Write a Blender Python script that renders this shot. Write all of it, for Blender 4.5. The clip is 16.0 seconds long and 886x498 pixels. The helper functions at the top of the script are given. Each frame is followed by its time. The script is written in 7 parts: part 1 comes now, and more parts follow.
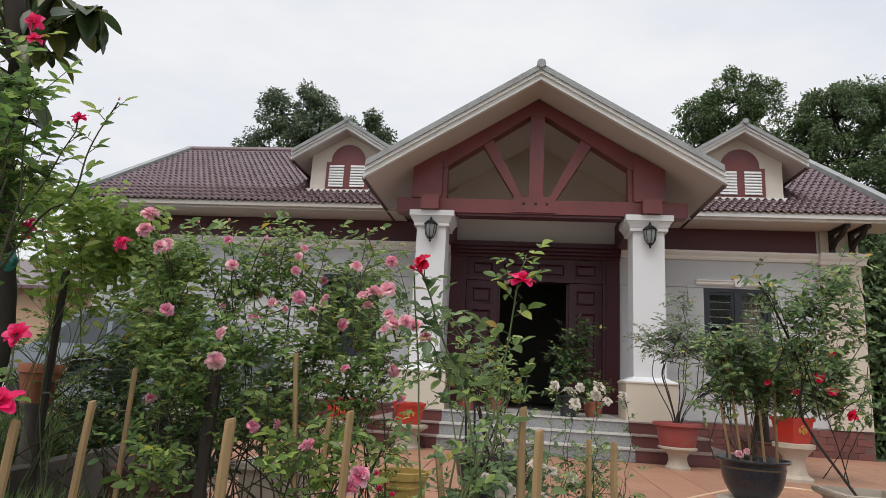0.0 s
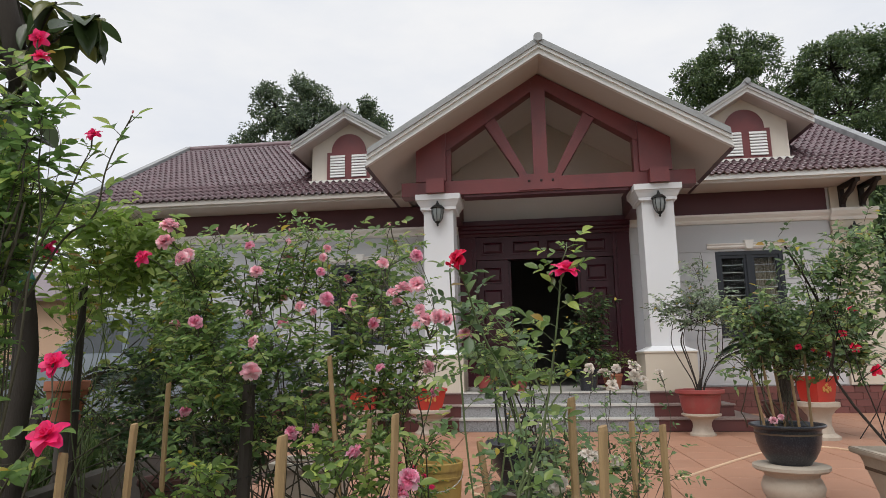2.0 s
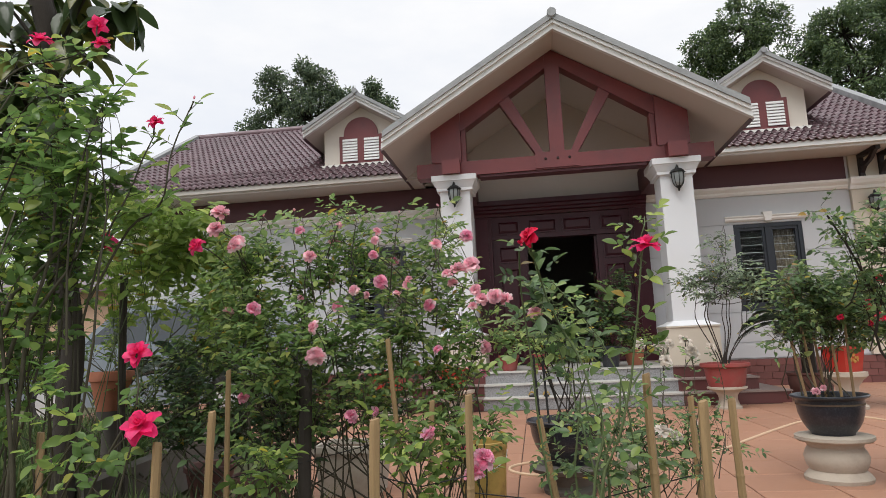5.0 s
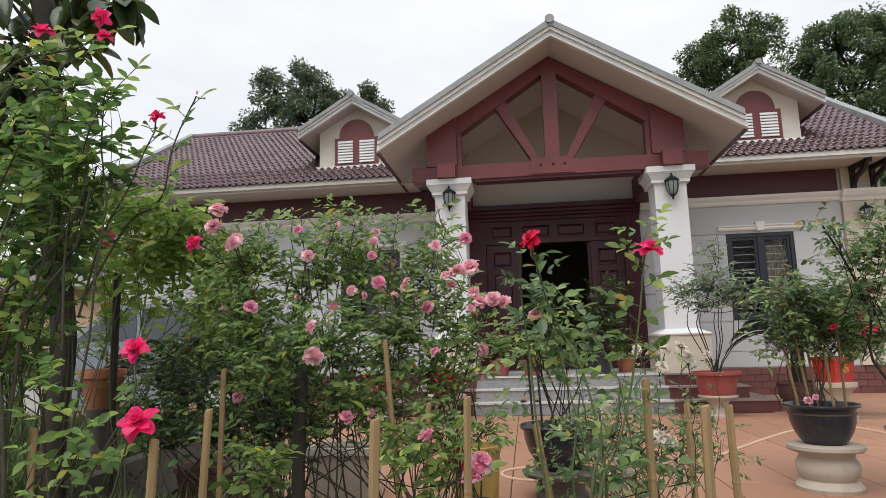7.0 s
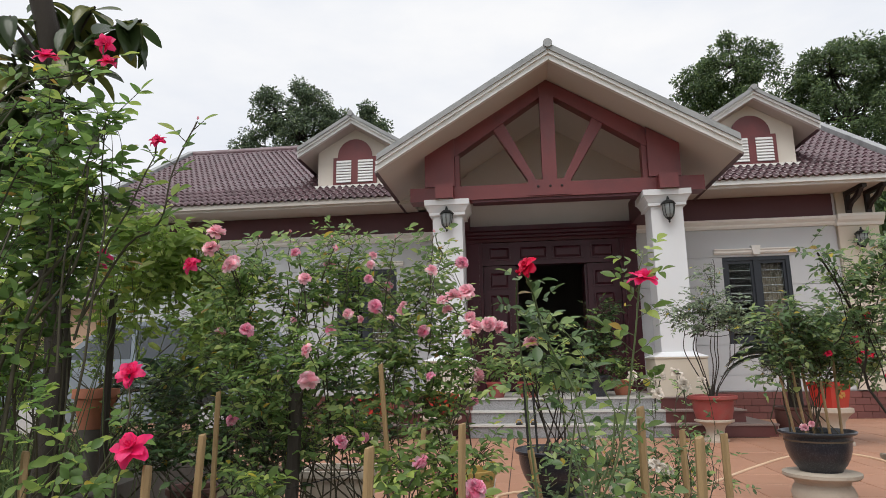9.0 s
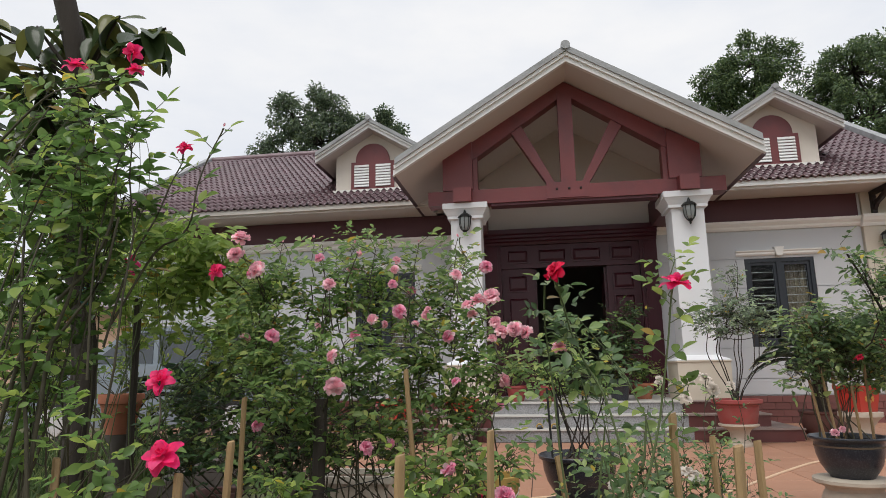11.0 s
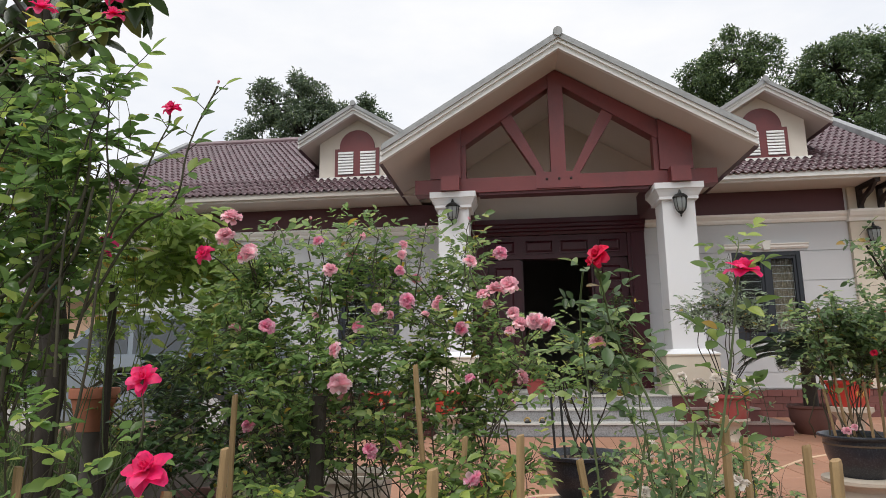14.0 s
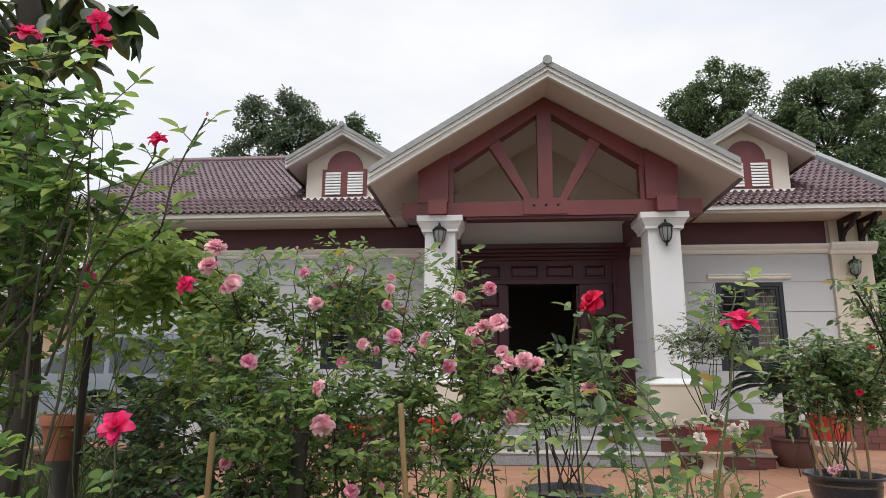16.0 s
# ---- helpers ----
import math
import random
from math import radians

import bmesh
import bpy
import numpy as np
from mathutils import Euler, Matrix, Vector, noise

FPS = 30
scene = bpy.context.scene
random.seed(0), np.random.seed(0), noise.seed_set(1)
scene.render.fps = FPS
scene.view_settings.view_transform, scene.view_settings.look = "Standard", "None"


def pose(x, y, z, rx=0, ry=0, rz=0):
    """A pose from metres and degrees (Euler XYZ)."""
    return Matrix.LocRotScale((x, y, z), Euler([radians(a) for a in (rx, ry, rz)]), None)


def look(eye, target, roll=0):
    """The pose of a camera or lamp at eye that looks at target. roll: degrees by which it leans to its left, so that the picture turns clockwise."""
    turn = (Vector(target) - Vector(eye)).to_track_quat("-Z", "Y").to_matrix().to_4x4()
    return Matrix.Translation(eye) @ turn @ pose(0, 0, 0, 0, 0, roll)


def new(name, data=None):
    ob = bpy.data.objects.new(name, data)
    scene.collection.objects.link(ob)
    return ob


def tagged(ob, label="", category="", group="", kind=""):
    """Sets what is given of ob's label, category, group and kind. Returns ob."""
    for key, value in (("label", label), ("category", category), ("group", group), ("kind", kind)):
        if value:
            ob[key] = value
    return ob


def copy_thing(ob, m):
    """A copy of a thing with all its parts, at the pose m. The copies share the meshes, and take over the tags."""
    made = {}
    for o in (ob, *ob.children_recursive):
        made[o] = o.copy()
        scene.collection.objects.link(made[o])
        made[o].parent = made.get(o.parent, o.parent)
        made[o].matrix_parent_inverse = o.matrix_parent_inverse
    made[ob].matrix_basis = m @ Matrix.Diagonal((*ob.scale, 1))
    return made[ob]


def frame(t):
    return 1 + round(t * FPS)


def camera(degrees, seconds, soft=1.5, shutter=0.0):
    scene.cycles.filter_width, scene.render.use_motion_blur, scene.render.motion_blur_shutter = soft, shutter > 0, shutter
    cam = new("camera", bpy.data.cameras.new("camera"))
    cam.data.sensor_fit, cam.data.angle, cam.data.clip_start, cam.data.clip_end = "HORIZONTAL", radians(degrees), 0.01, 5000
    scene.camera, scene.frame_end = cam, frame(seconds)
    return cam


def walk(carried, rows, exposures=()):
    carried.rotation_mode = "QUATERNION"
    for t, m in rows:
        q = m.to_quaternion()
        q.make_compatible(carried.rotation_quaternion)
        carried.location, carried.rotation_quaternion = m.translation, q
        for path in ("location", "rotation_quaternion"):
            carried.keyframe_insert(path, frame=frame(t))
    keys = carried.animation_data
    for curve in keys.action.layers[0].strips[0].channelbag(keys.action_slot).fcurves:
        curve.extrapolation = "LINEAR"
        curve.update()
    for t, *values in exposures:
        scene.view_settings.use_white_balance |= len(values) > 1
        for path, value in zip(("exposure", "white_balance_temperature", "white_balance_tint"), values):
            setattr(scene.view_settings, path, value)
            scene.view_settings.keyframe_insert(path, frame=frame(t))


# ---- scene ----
cam = camera(70.0, 16.0, soft=0.7)
# seconds; eye x, y, z in metres; pitch (from straight down), roll and yaw in degrees
ROWS = [
    (0.0, -0.288, -10.258, 0.963, 101.81, -3.18, 6.41),
    (0.5, -0.305, -10.258, 0.977, 102.14, -2.17, 7.01),
    (1.0, -0.351, -10.251, 0.985, 102.57, -2.27, 9.32),
    (1.5, -0.376, -10.229, 1.005, 102.31, -0.18, 10.21),
    (2.0, -0.397, -10.221, 1.015, 100.09, 0.87, 7.46),
    (2.5, -0.440, -10.239, 1.026, 99.05, 1.64, 7.70),
    (3.0, -0.491, -10.248, 1.041, 99.10, 1.47, 10.93),
    (3.5, -0.524, -10.245, 1.038, 98.48, 1.23, 10.21),
    (4.0, -0.571, -10.243, 1.040, 98.87, 1.85, 8.98),
    (4.5, -0.590, -10.227, 1.027, 98.41, 2.56, 8.38),
    (7.0, -0.632, -10.217, 1.010, 98.82, 1.49, 7.39),
    (7.5, -0.627, -10.228, 1.015, 99.04, 1.33, 7.55),
    (8.0, -0.629, -10.233, 1.020, 99.98, 1.01, 7.01),
    (8.5, -0.626, -10.238, 1.023, 100.44, 0.84, 6.93),
    (9.0, -0.628, -10.232, 1.031, 100.53, 0.92, 7.03),
    (11.5, -0.674, -10.212, 1.040, 101.13, 1.00, 8.73),
    (12.0, -0.684, -10.184, 1.030, 101.51, 0.95, 7.99),
    (12.5, -0.690, -10.163, 1.029, 101.27, 0.88, 6.93),
    (13.0, -0.713, -10.094, 1.001, 99.73, -0.70, 5.44),
    (13.5, -0.759, -10.016, 1.025, 99.78, 1.28, 4.87),
    (14.0, -0.829, -9.994, 1.056, 100.08, 0.72, 6.56),
    (14.5, -0.878, -9.998, 1.078, 100.93, -0.81, 4.93),
    (15.0, -0.871, -9.979, 1.083, 100.92, -0.41, 4.14),
    (15.5, -0.851, -9.964, 1.091, 100.39, -0.18, 4.16),
    (16.0, -0.849, -9.963, 1.120, 101.91, -0.35, 4.97),
]
walk(cam, [(t, pose(x, y, z, rx, ry, rz)) for t, x, y, z, rx, ry, rz in ROWS],
     exposures=[(0.0, -0.08), (2.0, -0.08), (3.0, 0.04), (4.5, 0.06), (8.0, 0.06), (9.0, 0.02), (11.5, -0.04), (12.0, -0.02), (12.5, 0.0), (13.0, -0.12), (13.5, 0.06), (14.0, 0.07), (15.0, 0.04), (16.0, 0.06)])

# ---- world and light: bright overcast day ----
world = bpy.data.worlds.new("overcast")
scene.world = world
world.use_nodes = True
wn, wl = world.node_tree.nodes, world.node_tree.links
wn.clear()
w_out = wn.new("ShaderNodeOutputWorld")
w_bg = wn.new("ShaderNodeBackground")
w_sky = wn.new("ShaderNodeTexSky")
w_sky.sky_type = "NISHITA"
w_sky.sun_disc = False
w_sky.sun_elevation = radians(60)
w_sky.sun_rotation = radians(200)
w_coord = wn.new("ShaderNodeTexCoord")
w_map = wn.new("ShaderNodeMapping")
w_map.inputs["Scale"].default_value = (1.0, 1.0, 2.6)
w_noise = wn.new("ShaderNodeTexNoise")
w_noise.inputs["Scale"].default_value = 2.2
w_noise.inputs["Detail"].default_value = 6
w_noise.inputs["Roughness"].default_value = 0.55
w_ramp = wn.new("ShaderNodeValToRGB")
w_ramp.color_ramp.elements[0].position = 0.3
w_ramp.color_ramp.elements[0].color = (0.80, 0.84, 0.92, 1)
w_ramp.color_ramp.elements[1].position = 0.62
w_ramp.color_ramp.elements[1].color = (0.99, 0.99, 1.0, 1)
w_gain = wn.new("ShaderNodeMix")
w_gain.data_type = "RGBA"
w_gain.blend_type = "MULTIPLY"
w_gain.inputs["Factor"].default_value = 1.0
w_gain.inputs["B"].default_value = (0.1, 0.1, 0.1, 1)
w_mix = wn.new("ShaderNodeMix")
w_mix.data_type = "RGBA"
w_mix.inputs["Factor"].default_value = 0.95
wl.new(w_coord.outputs["Generated"], w_map.inputs["Vector"])
wl.new(w_map.outputs["Vector"], w_noise.inputs["Vector"])
wl.new(w_noise.outputs["Fac"], w_ramp.inputs["Fac"])
wl.new(w_sky.outputs["Color"], w_gain.inputs["A"])
wl.new(w_gain.outputs["Result"], w_mix.inputs["A"])
wl.new(w_ramp.outputs["Color"], w_mix.inputs["B"])
wl.new(w_mix.outputs["Result"], w_bg.inputs["Color"])
w_bg.inputs["Strength"].default_value = 1.0
wl.new(w_bg.outputs["Background"], w_out.inputs["Surface"])

sun_data = bpy.data.lights.new("sun", "SUN")
sun_data.energy = 2.1
sun_data.angle = radians(40)
sun_data.color = (1.0, 0.97, 0.93)
sun = new("sun", sun_data)
sun.matrix_world = look((0, 0, 0), (0.16, 0.55, -1.0))


# ---- materials ----
def material(name, colour, rough=0.6, vary=0.12, scale=6.0, fine=60.0, bump=0.15, metal=0.0, stain=None, stain_amount=0.0,
             stain_scale=1.3, islands=0.0, objects=0.0, coat=0.0, streak=False, spec=0.5):
    """A painted, glazed or natural surface: base colour with two scales of noise, optional stains, fine relief."""
    m = bpy.data.materials.new(name)
    m.use_nodes = True
    n, l = m.node_tree.nodes, m.node_tree.links
    b = n["Principled BSDF"]
    b.inputs["Roughness"].default_value = rough
    b.inputs["Metallic"].default_value = metal
    b.inputs["Coat Weight"].default_value = coat
    b.inputs["Specular IOR Level"].default_value = spec
    co = n.new("ShaderNodeTexCoord")
    src = co.outputs["Object"]
    if streak:
        mp = n.new("ShaderNodeMapping")
        mp.inputs["Scale"].default_value = streak
        l.new(src, mp.inputs["Vector"])
        src = mp.outputs["Vector"]
    big = n.new("ShaderNodeTexNoise")
    big.inputs["Scale"].default_value = scale
    big.inputs["Detail"].default_value = 5
    l.new(src, big.inputs["Vector"])
    small = n.new("ShaderNodeTexNoise")
    small.inputs["Scale"].default_value = fine
    small.inputs["Detail"].default_value = 3
    l.new(src, small.inputs["Vector"])
    dark = [c * (1 - vary) for c in colour] + [1]
    light = [min(1, c * (1 + vary)) for c in colour] + [1]
    mx = n.new("ShaderNodeMix")
    mx.data_type = "RGBA"
    mx.inputs["A"].default_value, mx.inputs["B"].default_value = dark, light
    ad = n.new("ShaderNodeMath")
    ad.operation = "MULTIPLY_ADD"
    ad.inputs[1].default_value, ad.inputs[2].default_value = 0.4, 0.0
    l.new(small.outputs["Fac"], ad.inputs[0])
    ad2 = n.new("ShaderNodeMath")
    ad2.operation = "MULTIPLY_ADD"
    ad2.inputs[1].default_value = 0.6
    l.new(big.outputs["Fac"], ad2.inputs[0])
    l.new(ad.outputs[0], ad2.inputs[2])
    l.new(ad2.outputs[0], mx.inputs["Factor"])
    out = mx.outputs["Result"]
    for amount, source in ((islands, "island"), (objects, "object")):
        if amount:
            if source == "island":
                rnd = n.new("ShaderNodeNewGeometry").outputs["Random Per Island"]
            else:
                rnd = n.new("ShaderNodeObjectInfo").outputs["Random"]
            hs = n.new("ShaderNodeHueSaturation")
            mr = n.new("ShaderNodeMapRange")
            mr.inputs["To Min"].default_value, mr.inputs["To Max"].default_value = 1 - amount, 1 + amount
            l.new(rnd, mr.inputs["Value"])
            l.new(mr.outputs["Result"], hs.inputs["Value"])
            l.new(out, hs.inputs["Color"])
            out = hs.outputs["Color"]
    if stain:
        sn = n.new("ShaderNodeTexNoise")
        sn.inputs["Scale"].default_value = stain_scale
        sn.inputs["Detail"].default_value = 8
        sn.inputs["Roughness"].default_value = 0.65
        l.new(src, sn.inputs["Vector"])
        sr = n.new("ShaderNodeValToRGB")
        sr.color_ramp.elements[0].position, sr.color_ramp.elements[1].position = 0.48, 0.72
        sr.color_ramp.elements[0].color = (0, 0, 0, 1)
        sr.color_ramp.elements[1].color = (stain_amount,) * 3 + (1,)
        l.new(sn.outputs["Fac"], sr.inputs["Fac"])
        sm = n.new("ShaderNodeMix")
        sm.data_type = "RGBA"
        sm.inputs["B"].default_value = (*stain, 1)
        l.new(sr.outputs["Color"], sm.inputs["Factor"])
        l.new(out, sm.inputs["A"])
        out = sm.outputs["Result"]
    l.new(out, b.inputs["Base Color"])
    if bump:
        bp = n.new("ShaderNodeBump")
        bp.inputs["Strength"].default_value = bump
        bp.inputs["Distance"].default_value = 0.01
        l.new(ad2.outputs[0], bp.inputs["Height"])
        l.new(bp.outputs["Normal"], b.inputs["Normal"])
    return m


def leaf_material(name, colour, young, rough=0.42, glow=0.3, deep=0.62):
    """Leaves: colour varies leaf by leaf towards young growth, light shines through a little."""
    m = bpy.data.materials.new(name)
    m.use_nodes = True
    n, l = m.node_tree.nodes, m.node_tree.links
    b = n["Principled BSDF"]
    b.inputs["Roughness"].default_value = rough
    b.inputs["Specular IOR Level"].default_value = 0.4
    geo = n.new("ShaderNodeNewGeometry")
    ramp = n.new("ShaderNodeValToRGB")
    ramp.color_ramp.elements[0].color = (*[c * deep for c in colour], 1)
    ramp.color_ramp.elements[1].color = (*young, 1)
    mid = ramp.color_ramp.elements.new(0.6)
    mid.color = (*colour, 1)
    if name.endswith("leaf"):
        for at, tone in ((0.982, young), (0.988, (0.55, 0.44, 0.06))):
            ramp.color_ramp.elements.new(at).color = (*tone, 1)
        ramp.color_ramp.elements[len(ramp.color_ramp.elements) - 1].color = (0.38, 0.24, 0.07, 1)
    l.new(geo.outputs["Random Per Island"], ramp.inputs["Fac"])
    co = n.new("ShaderNodeTexCoord")
    ns = n.new("ShaderNodeTexNoise")
    ns.inputs["Scale"].default_value = 2.3
    ns.inputs["Detail"].default_value = 3
    l.new(co.outputs["Object"], ns.inputs["Vector"])
    hs = n.new("ShaderNodeHueSaturation")
    mr = n.new("ShaderNodeMapRange")
    mr.inputs["From Min"].default_value, mr.inputs["From Max"].default_value = 0.3, 0.7
    mr.inputs["To Min"].default_value, mr.inputs["To Max"].default_value = 0.75, 1.25
    l.new(ns.outputs["Fac"], mr.inputs["Value"])
    l.new(mr.outputs["Result"], hs.inputs["Value"])
    l.new(ramp.outputs["Color"], hs.inputs["Color"])
    l.new(hs.outputs["Color"], b.inputs["Base Color"])
    tr = n.new("ShaderNodeBsdfTranslucent")
    l.new(hs.outputs["Color"], tr.inputs["Color"])
    ms = n.new("ShaderNodeMixShader")
    ms.inputs["Fac"].default_value = glow
    l.new(b.outputs["BSDF"], ms.inputs[1])
    l.new(tr.outputs["BSDF"], ms.inputs[2])
    l.new(ms.outputs["Shader"], n["Material Output"].inputs["Surface"])
    return m


def glass_material(name, tint=(0.75, 0.8, 0.8), rough=0.03):
    m = bpy.data.materials.new(name)
    m.use_nodes = True
    b = m.node_tree.nodes["Principled BSDF"]
    b.inputs["Base Color"].default_value = (*tint, 1)
    b.inputs["Transmission Weight"].default_value = 1.0
    b.inputs["Roughness"].default_value = rough
    b.inputs["IOR"].default_value = 1.2
    return m


WHITE = material("white_wall_paint", (0.515, 0.525, 0.54), 0.7, 0.04, 1.5, 90, 0.06, stain=(0.60, 0.58, 0.53), stain_amount=0.22, stain_scale=0.9)
COLUMN = material("white_column_paint", (0.69, 0.70, 0.72), 0.6, 0.03, 2.0, 90, 0.05, stain=(0.66, 0.64, 0.60), stain_amount=0.2)
CREAM = material("cream_wall_paint", (0.58, 0.52, 0.43), 0.7, 0.05, 1.5, 90, 0.06, stain=(0.5, 0.43, 0.32), stain_amount=0.25)
SOFFIT = material("beige_soffit_paint", (0.55, 0.51, 0.47), 0.75, 0.05, 1.2, 70, 0.05, stain=(0.52, 0.46, 0.39), stain_amount=0.3)
DORMER = material("pale_beige_dormer_paint", (0.66, 0.60, 0.53), 0.7, 0.05, 1.5, 90, 0.06, stain=(0.5, 0.44, 0.37), stain_amount=0.3)
TRIM = material("pale_trim_paint", (0.78, 0.76, 0.72), 0.65, 0.05, 2.5, 70, 0.06, stain=(0.5, 0.47, 0.42), stain_amount=0.35, stain_scale=2.0)
FASCIA = material("weathered_white_fascia", (0.70, 0.70, 0.69), 0.65, 0.05, 3.0, 60, 0.08, stain=(0.47, 0.47, 0.46), stain_amount=0.4, stain_scale=2.2)
VERGE = material("weathered_grey_verge", (0.31, 0.32, 0.325), 0.8, 0.14, 5.0, 50, 0.3, stain=(0.19, 0.2, 0.2), stain_amount=0.8, stain_scale=3.2)
BROWN = material("dark_brown_red_paint", (0.088, 0.027, 0.034), 0.6, 0.1, 2.0, 80, 0.06)
TIMBER = material("red_brown_truss_paint", (0.168, 0.036, 0.037), 0.40, 0.25, 2.2, 40, 0.12, stain=(0.095, 0.028, 0.032), stain_amount=0.8, stain_scale=1.4)
ROOF = material("maroon_clay_tile", (0.116, 0.068, 0.078), 0.36, 0.2, 3.0, 40, 0.12, objects=0.2, islands=0.2, stain=(0.22, 0.17, 0.175), stain_amount=0.45, stain_scale=2.0, coat=0.2)
DOORWOOD = material("dark_mahogany", (0.056, 0.012, 0.019), 0.34, 0.35, 4.0, 30, 0.12, streak=(6, 6, 0.7), spec=0.35)
GRANITE = material("grey_granite", (0.27, 0.27, 0.275), 0.45, 0.75, 55, 130, 0.05, stain=(0.08, 0.08, 0.085), stain_amount=0.8, stain_scale=48)
NOSING = material("pale_stone_nosing", (0.5, 0.49, 0.46), 0.5, 0.12, 20, 90, 0.05)
STEPTILE = material("dark_red_step_tile", (0.112, 0.036, 0.034), 0.4, 0.14, 5, 60, 0.08, objects=0.1)
STEPTOP = material("dusty_step_tread", (0.27, 0.205, 0.185), 0.55, 0.12, 5, 60, 0.08)
PLINTHTILE = material("red_brick_plinth_tile", (0.150, 0.052, 0.045), 0.5, 0.2, 4, 60, 0.12, objects=0.22, islands=0.22)
MORTAR = material("grey_mortar", (0.13, 0.075, 0.065), 0.9, 0.15, 12, 80, 0.2)
PAVE = material("orange_terracotta_paver", (0.385, 0.200, 0.128), 0.55, 0.14, 3.5, 50, 0.08, objects=0.07, islands=0.07, stain=(0.36, 0.2, 0.13), stain_amount=0.55, stain_scale=1.1)
JOINT = material("dark_paver_joint", (0.10, 0.06, 0.045), 0.9, 0.2, 14, 80, 0.2)
SOIL = material("brown_soil", (0.11, 0.075, 0.05), 0.95, 0.35, 5, 60, 0.6, stain=(0.05, 0.06, 0.025), stain_amount=0.7)
EARTH = material("grassy_earth", (0.085, 0.095, 0.04), 0.95, 0.35, 1.2, 30, 0.6, stain=(0.15, 0.11, 0.07), stain_amount=0.7)
IRON = material("black_iron", (0.02, 0.022, 0.022), 0.45, 0.3, 20, 90, 0.1, metal=0.6)
LAMPGLASS = material("milky_lamp_glass", (0.22, 0.24, 0.24), 0.15, 0.2, 20, 60, 0.05)
WINFRAME = material("dark_slate_window_frame", (0.013, 0.017, 0.025), 0.4, 0.2, 9, 60, 0.06)
STEEL = material("pale_window_bars", (0.55, 0.56, 0.56), 0.4, 0.1, 20, 80, 0.03, metal=0.5)
GLASS = glass_material("window_glass")
CURTAIN = material("checked_beige_curtain", (0.34, 0.29, 0.22), 0.9, 0.3, 14, 60, 0.2)
# the gloom indoors is put into this dark grey
ROOM = material("shade_dark_room_plaster", (0.16, 0.15, 0.14), 0.85, 0.1, 2, 40, 0.05)
SHUTTER = material("white_louvre_paint", (0.78, 0.78, 0.77), 0.55, 0.06, 8, 60, 0.05)
WOODDARK = material("dark_bracket_wood", (0.02, 0.011, 0.011), 0.6, 0.3, 6, 50, 0.2)
REDPOT = material("red_plastic_pot", (0.28, 0.052, 0.048), 0.55, 0.18, 5, 40, 0.1, stain=(0.22, 0.12, 0.10), stain_amount=0.6, stain_scale=4)
BRIGHTPOT = material("bright_red_glazed_pot", (0.44, 0.03, 0.02), 0.3, 0.12, 6, 40, 0.05, coat=0.3, stain=(0.3, 0.05, 0.03), stain_amount=0.5, stain_scale=5)
BLACKPOT = material("black_speckled_pot", (0.011, 0.013, 0.021), 0.36, 0.6, 60, 180, 0.12, coat=0.25, stain=(0.12, 0.125, 0.14), stain_amount=0.4, stain_scale=110)
STONE = material("weathered_pot_stand_stone", (0.44, 0.38, 0.31), 0.85, 0.16, 7, 60, 0.25, stain=(0.25, 0.21, 0.17), stain_amount=0.55, stain_scale=4)
TERRACOTTA = material("terracotta_clay", (0.42, 0.15, 0.085), 0.75, 0.18, 6, 50, 0.15, stain=(0.25, 0.12, 0.08), stain_amount=0.5, stain_scale=5)
BROWNCLAY = material("dark_red_clay_pot", (0.13, 0.055, 0.045), 0.6, 0.2, 6, 40, 0.15, stain=(0.2, 0.12, 0.1), stain_amount=0.5)
BUCKET = material("dirty_yellow_bucket", (0.42, 0.28, 0.075), 0.5, 0.22, 6, 40, 0.1, stain=(0.16, 0.09, 0.03), stain_amount=0.9, stain_scale=7)
PLANTER = material("stained_pale_planter", (0.42, 0.39, 0.33), 0.7, 0.16, 5, 40, 0.15, stain=(0.2, 0.16, 0.12), stain_amount=0.6, stain_scale=4)
CONCRETE = material("dark_mossy_concrete", (0.115, 0.10, 0.09), 0.9, 0.3, 4, 40, 0.4, stain=(0.05, 0.06, 0.035), stain_amount=0.7, stain_scale=2.5)
BAMBOO = material("tan_bamboo_stake", (0.32, 0.21, 0.10), 0.65, 0.5, 6, 50, 0.15, islands=0.1, streak=(20, 20, 1.2), stain=(0.2, 0.13, 0.075), stain_amount=0.6)
BARK = material("dark_grey_bark", (0.038, 0.030, 0.024), 0.9, 0.35, 9, 50, 0.6, streak=(3, 3, 0.8))
CANE = material("green_brown_rose_cane", (0.056, 0.049, 0.028), 0.7, 0.35, 9, 60, 0.2)
STEM = material("fresh_green_stem", (0.105, 0.140, 0.055), 0.55, 0.2, 9, 60, 0.1)
HOSE = material("pale_tan_hose", (0.62, 0.45, 0.30), 0.5, 0.1, 9, 60, 0.05)
CARPAINT = material("silver_car_paint", (0.24, 0.28, 0.32), 0.3, 0.05, 2, 40, 0.0, metal=0.5, coat=0.5)
RUBBER = material("black_tyre_rubber", (0.02, 0.02, 0.02), 0.8, 0.2, 20, 80, 0.2)
CARGLASS = material("dark_car_glass", (0.05, 0.06, 0.07), 0.06, 0.1, 3, 30, 0.0, coat=0.3)
ORANGEWALL = material("peach_outbuilding_paint", (0.55, 0.36, 0.25), 0.8, 0.08, 1.5, 60, 0.08)
LEAF_ROSE = leaf_material("rose_leaf", (0.205, 0.325, 0.112), (0.48, 0.56, 0.19), 0.27, 0.55, deep=0.62)
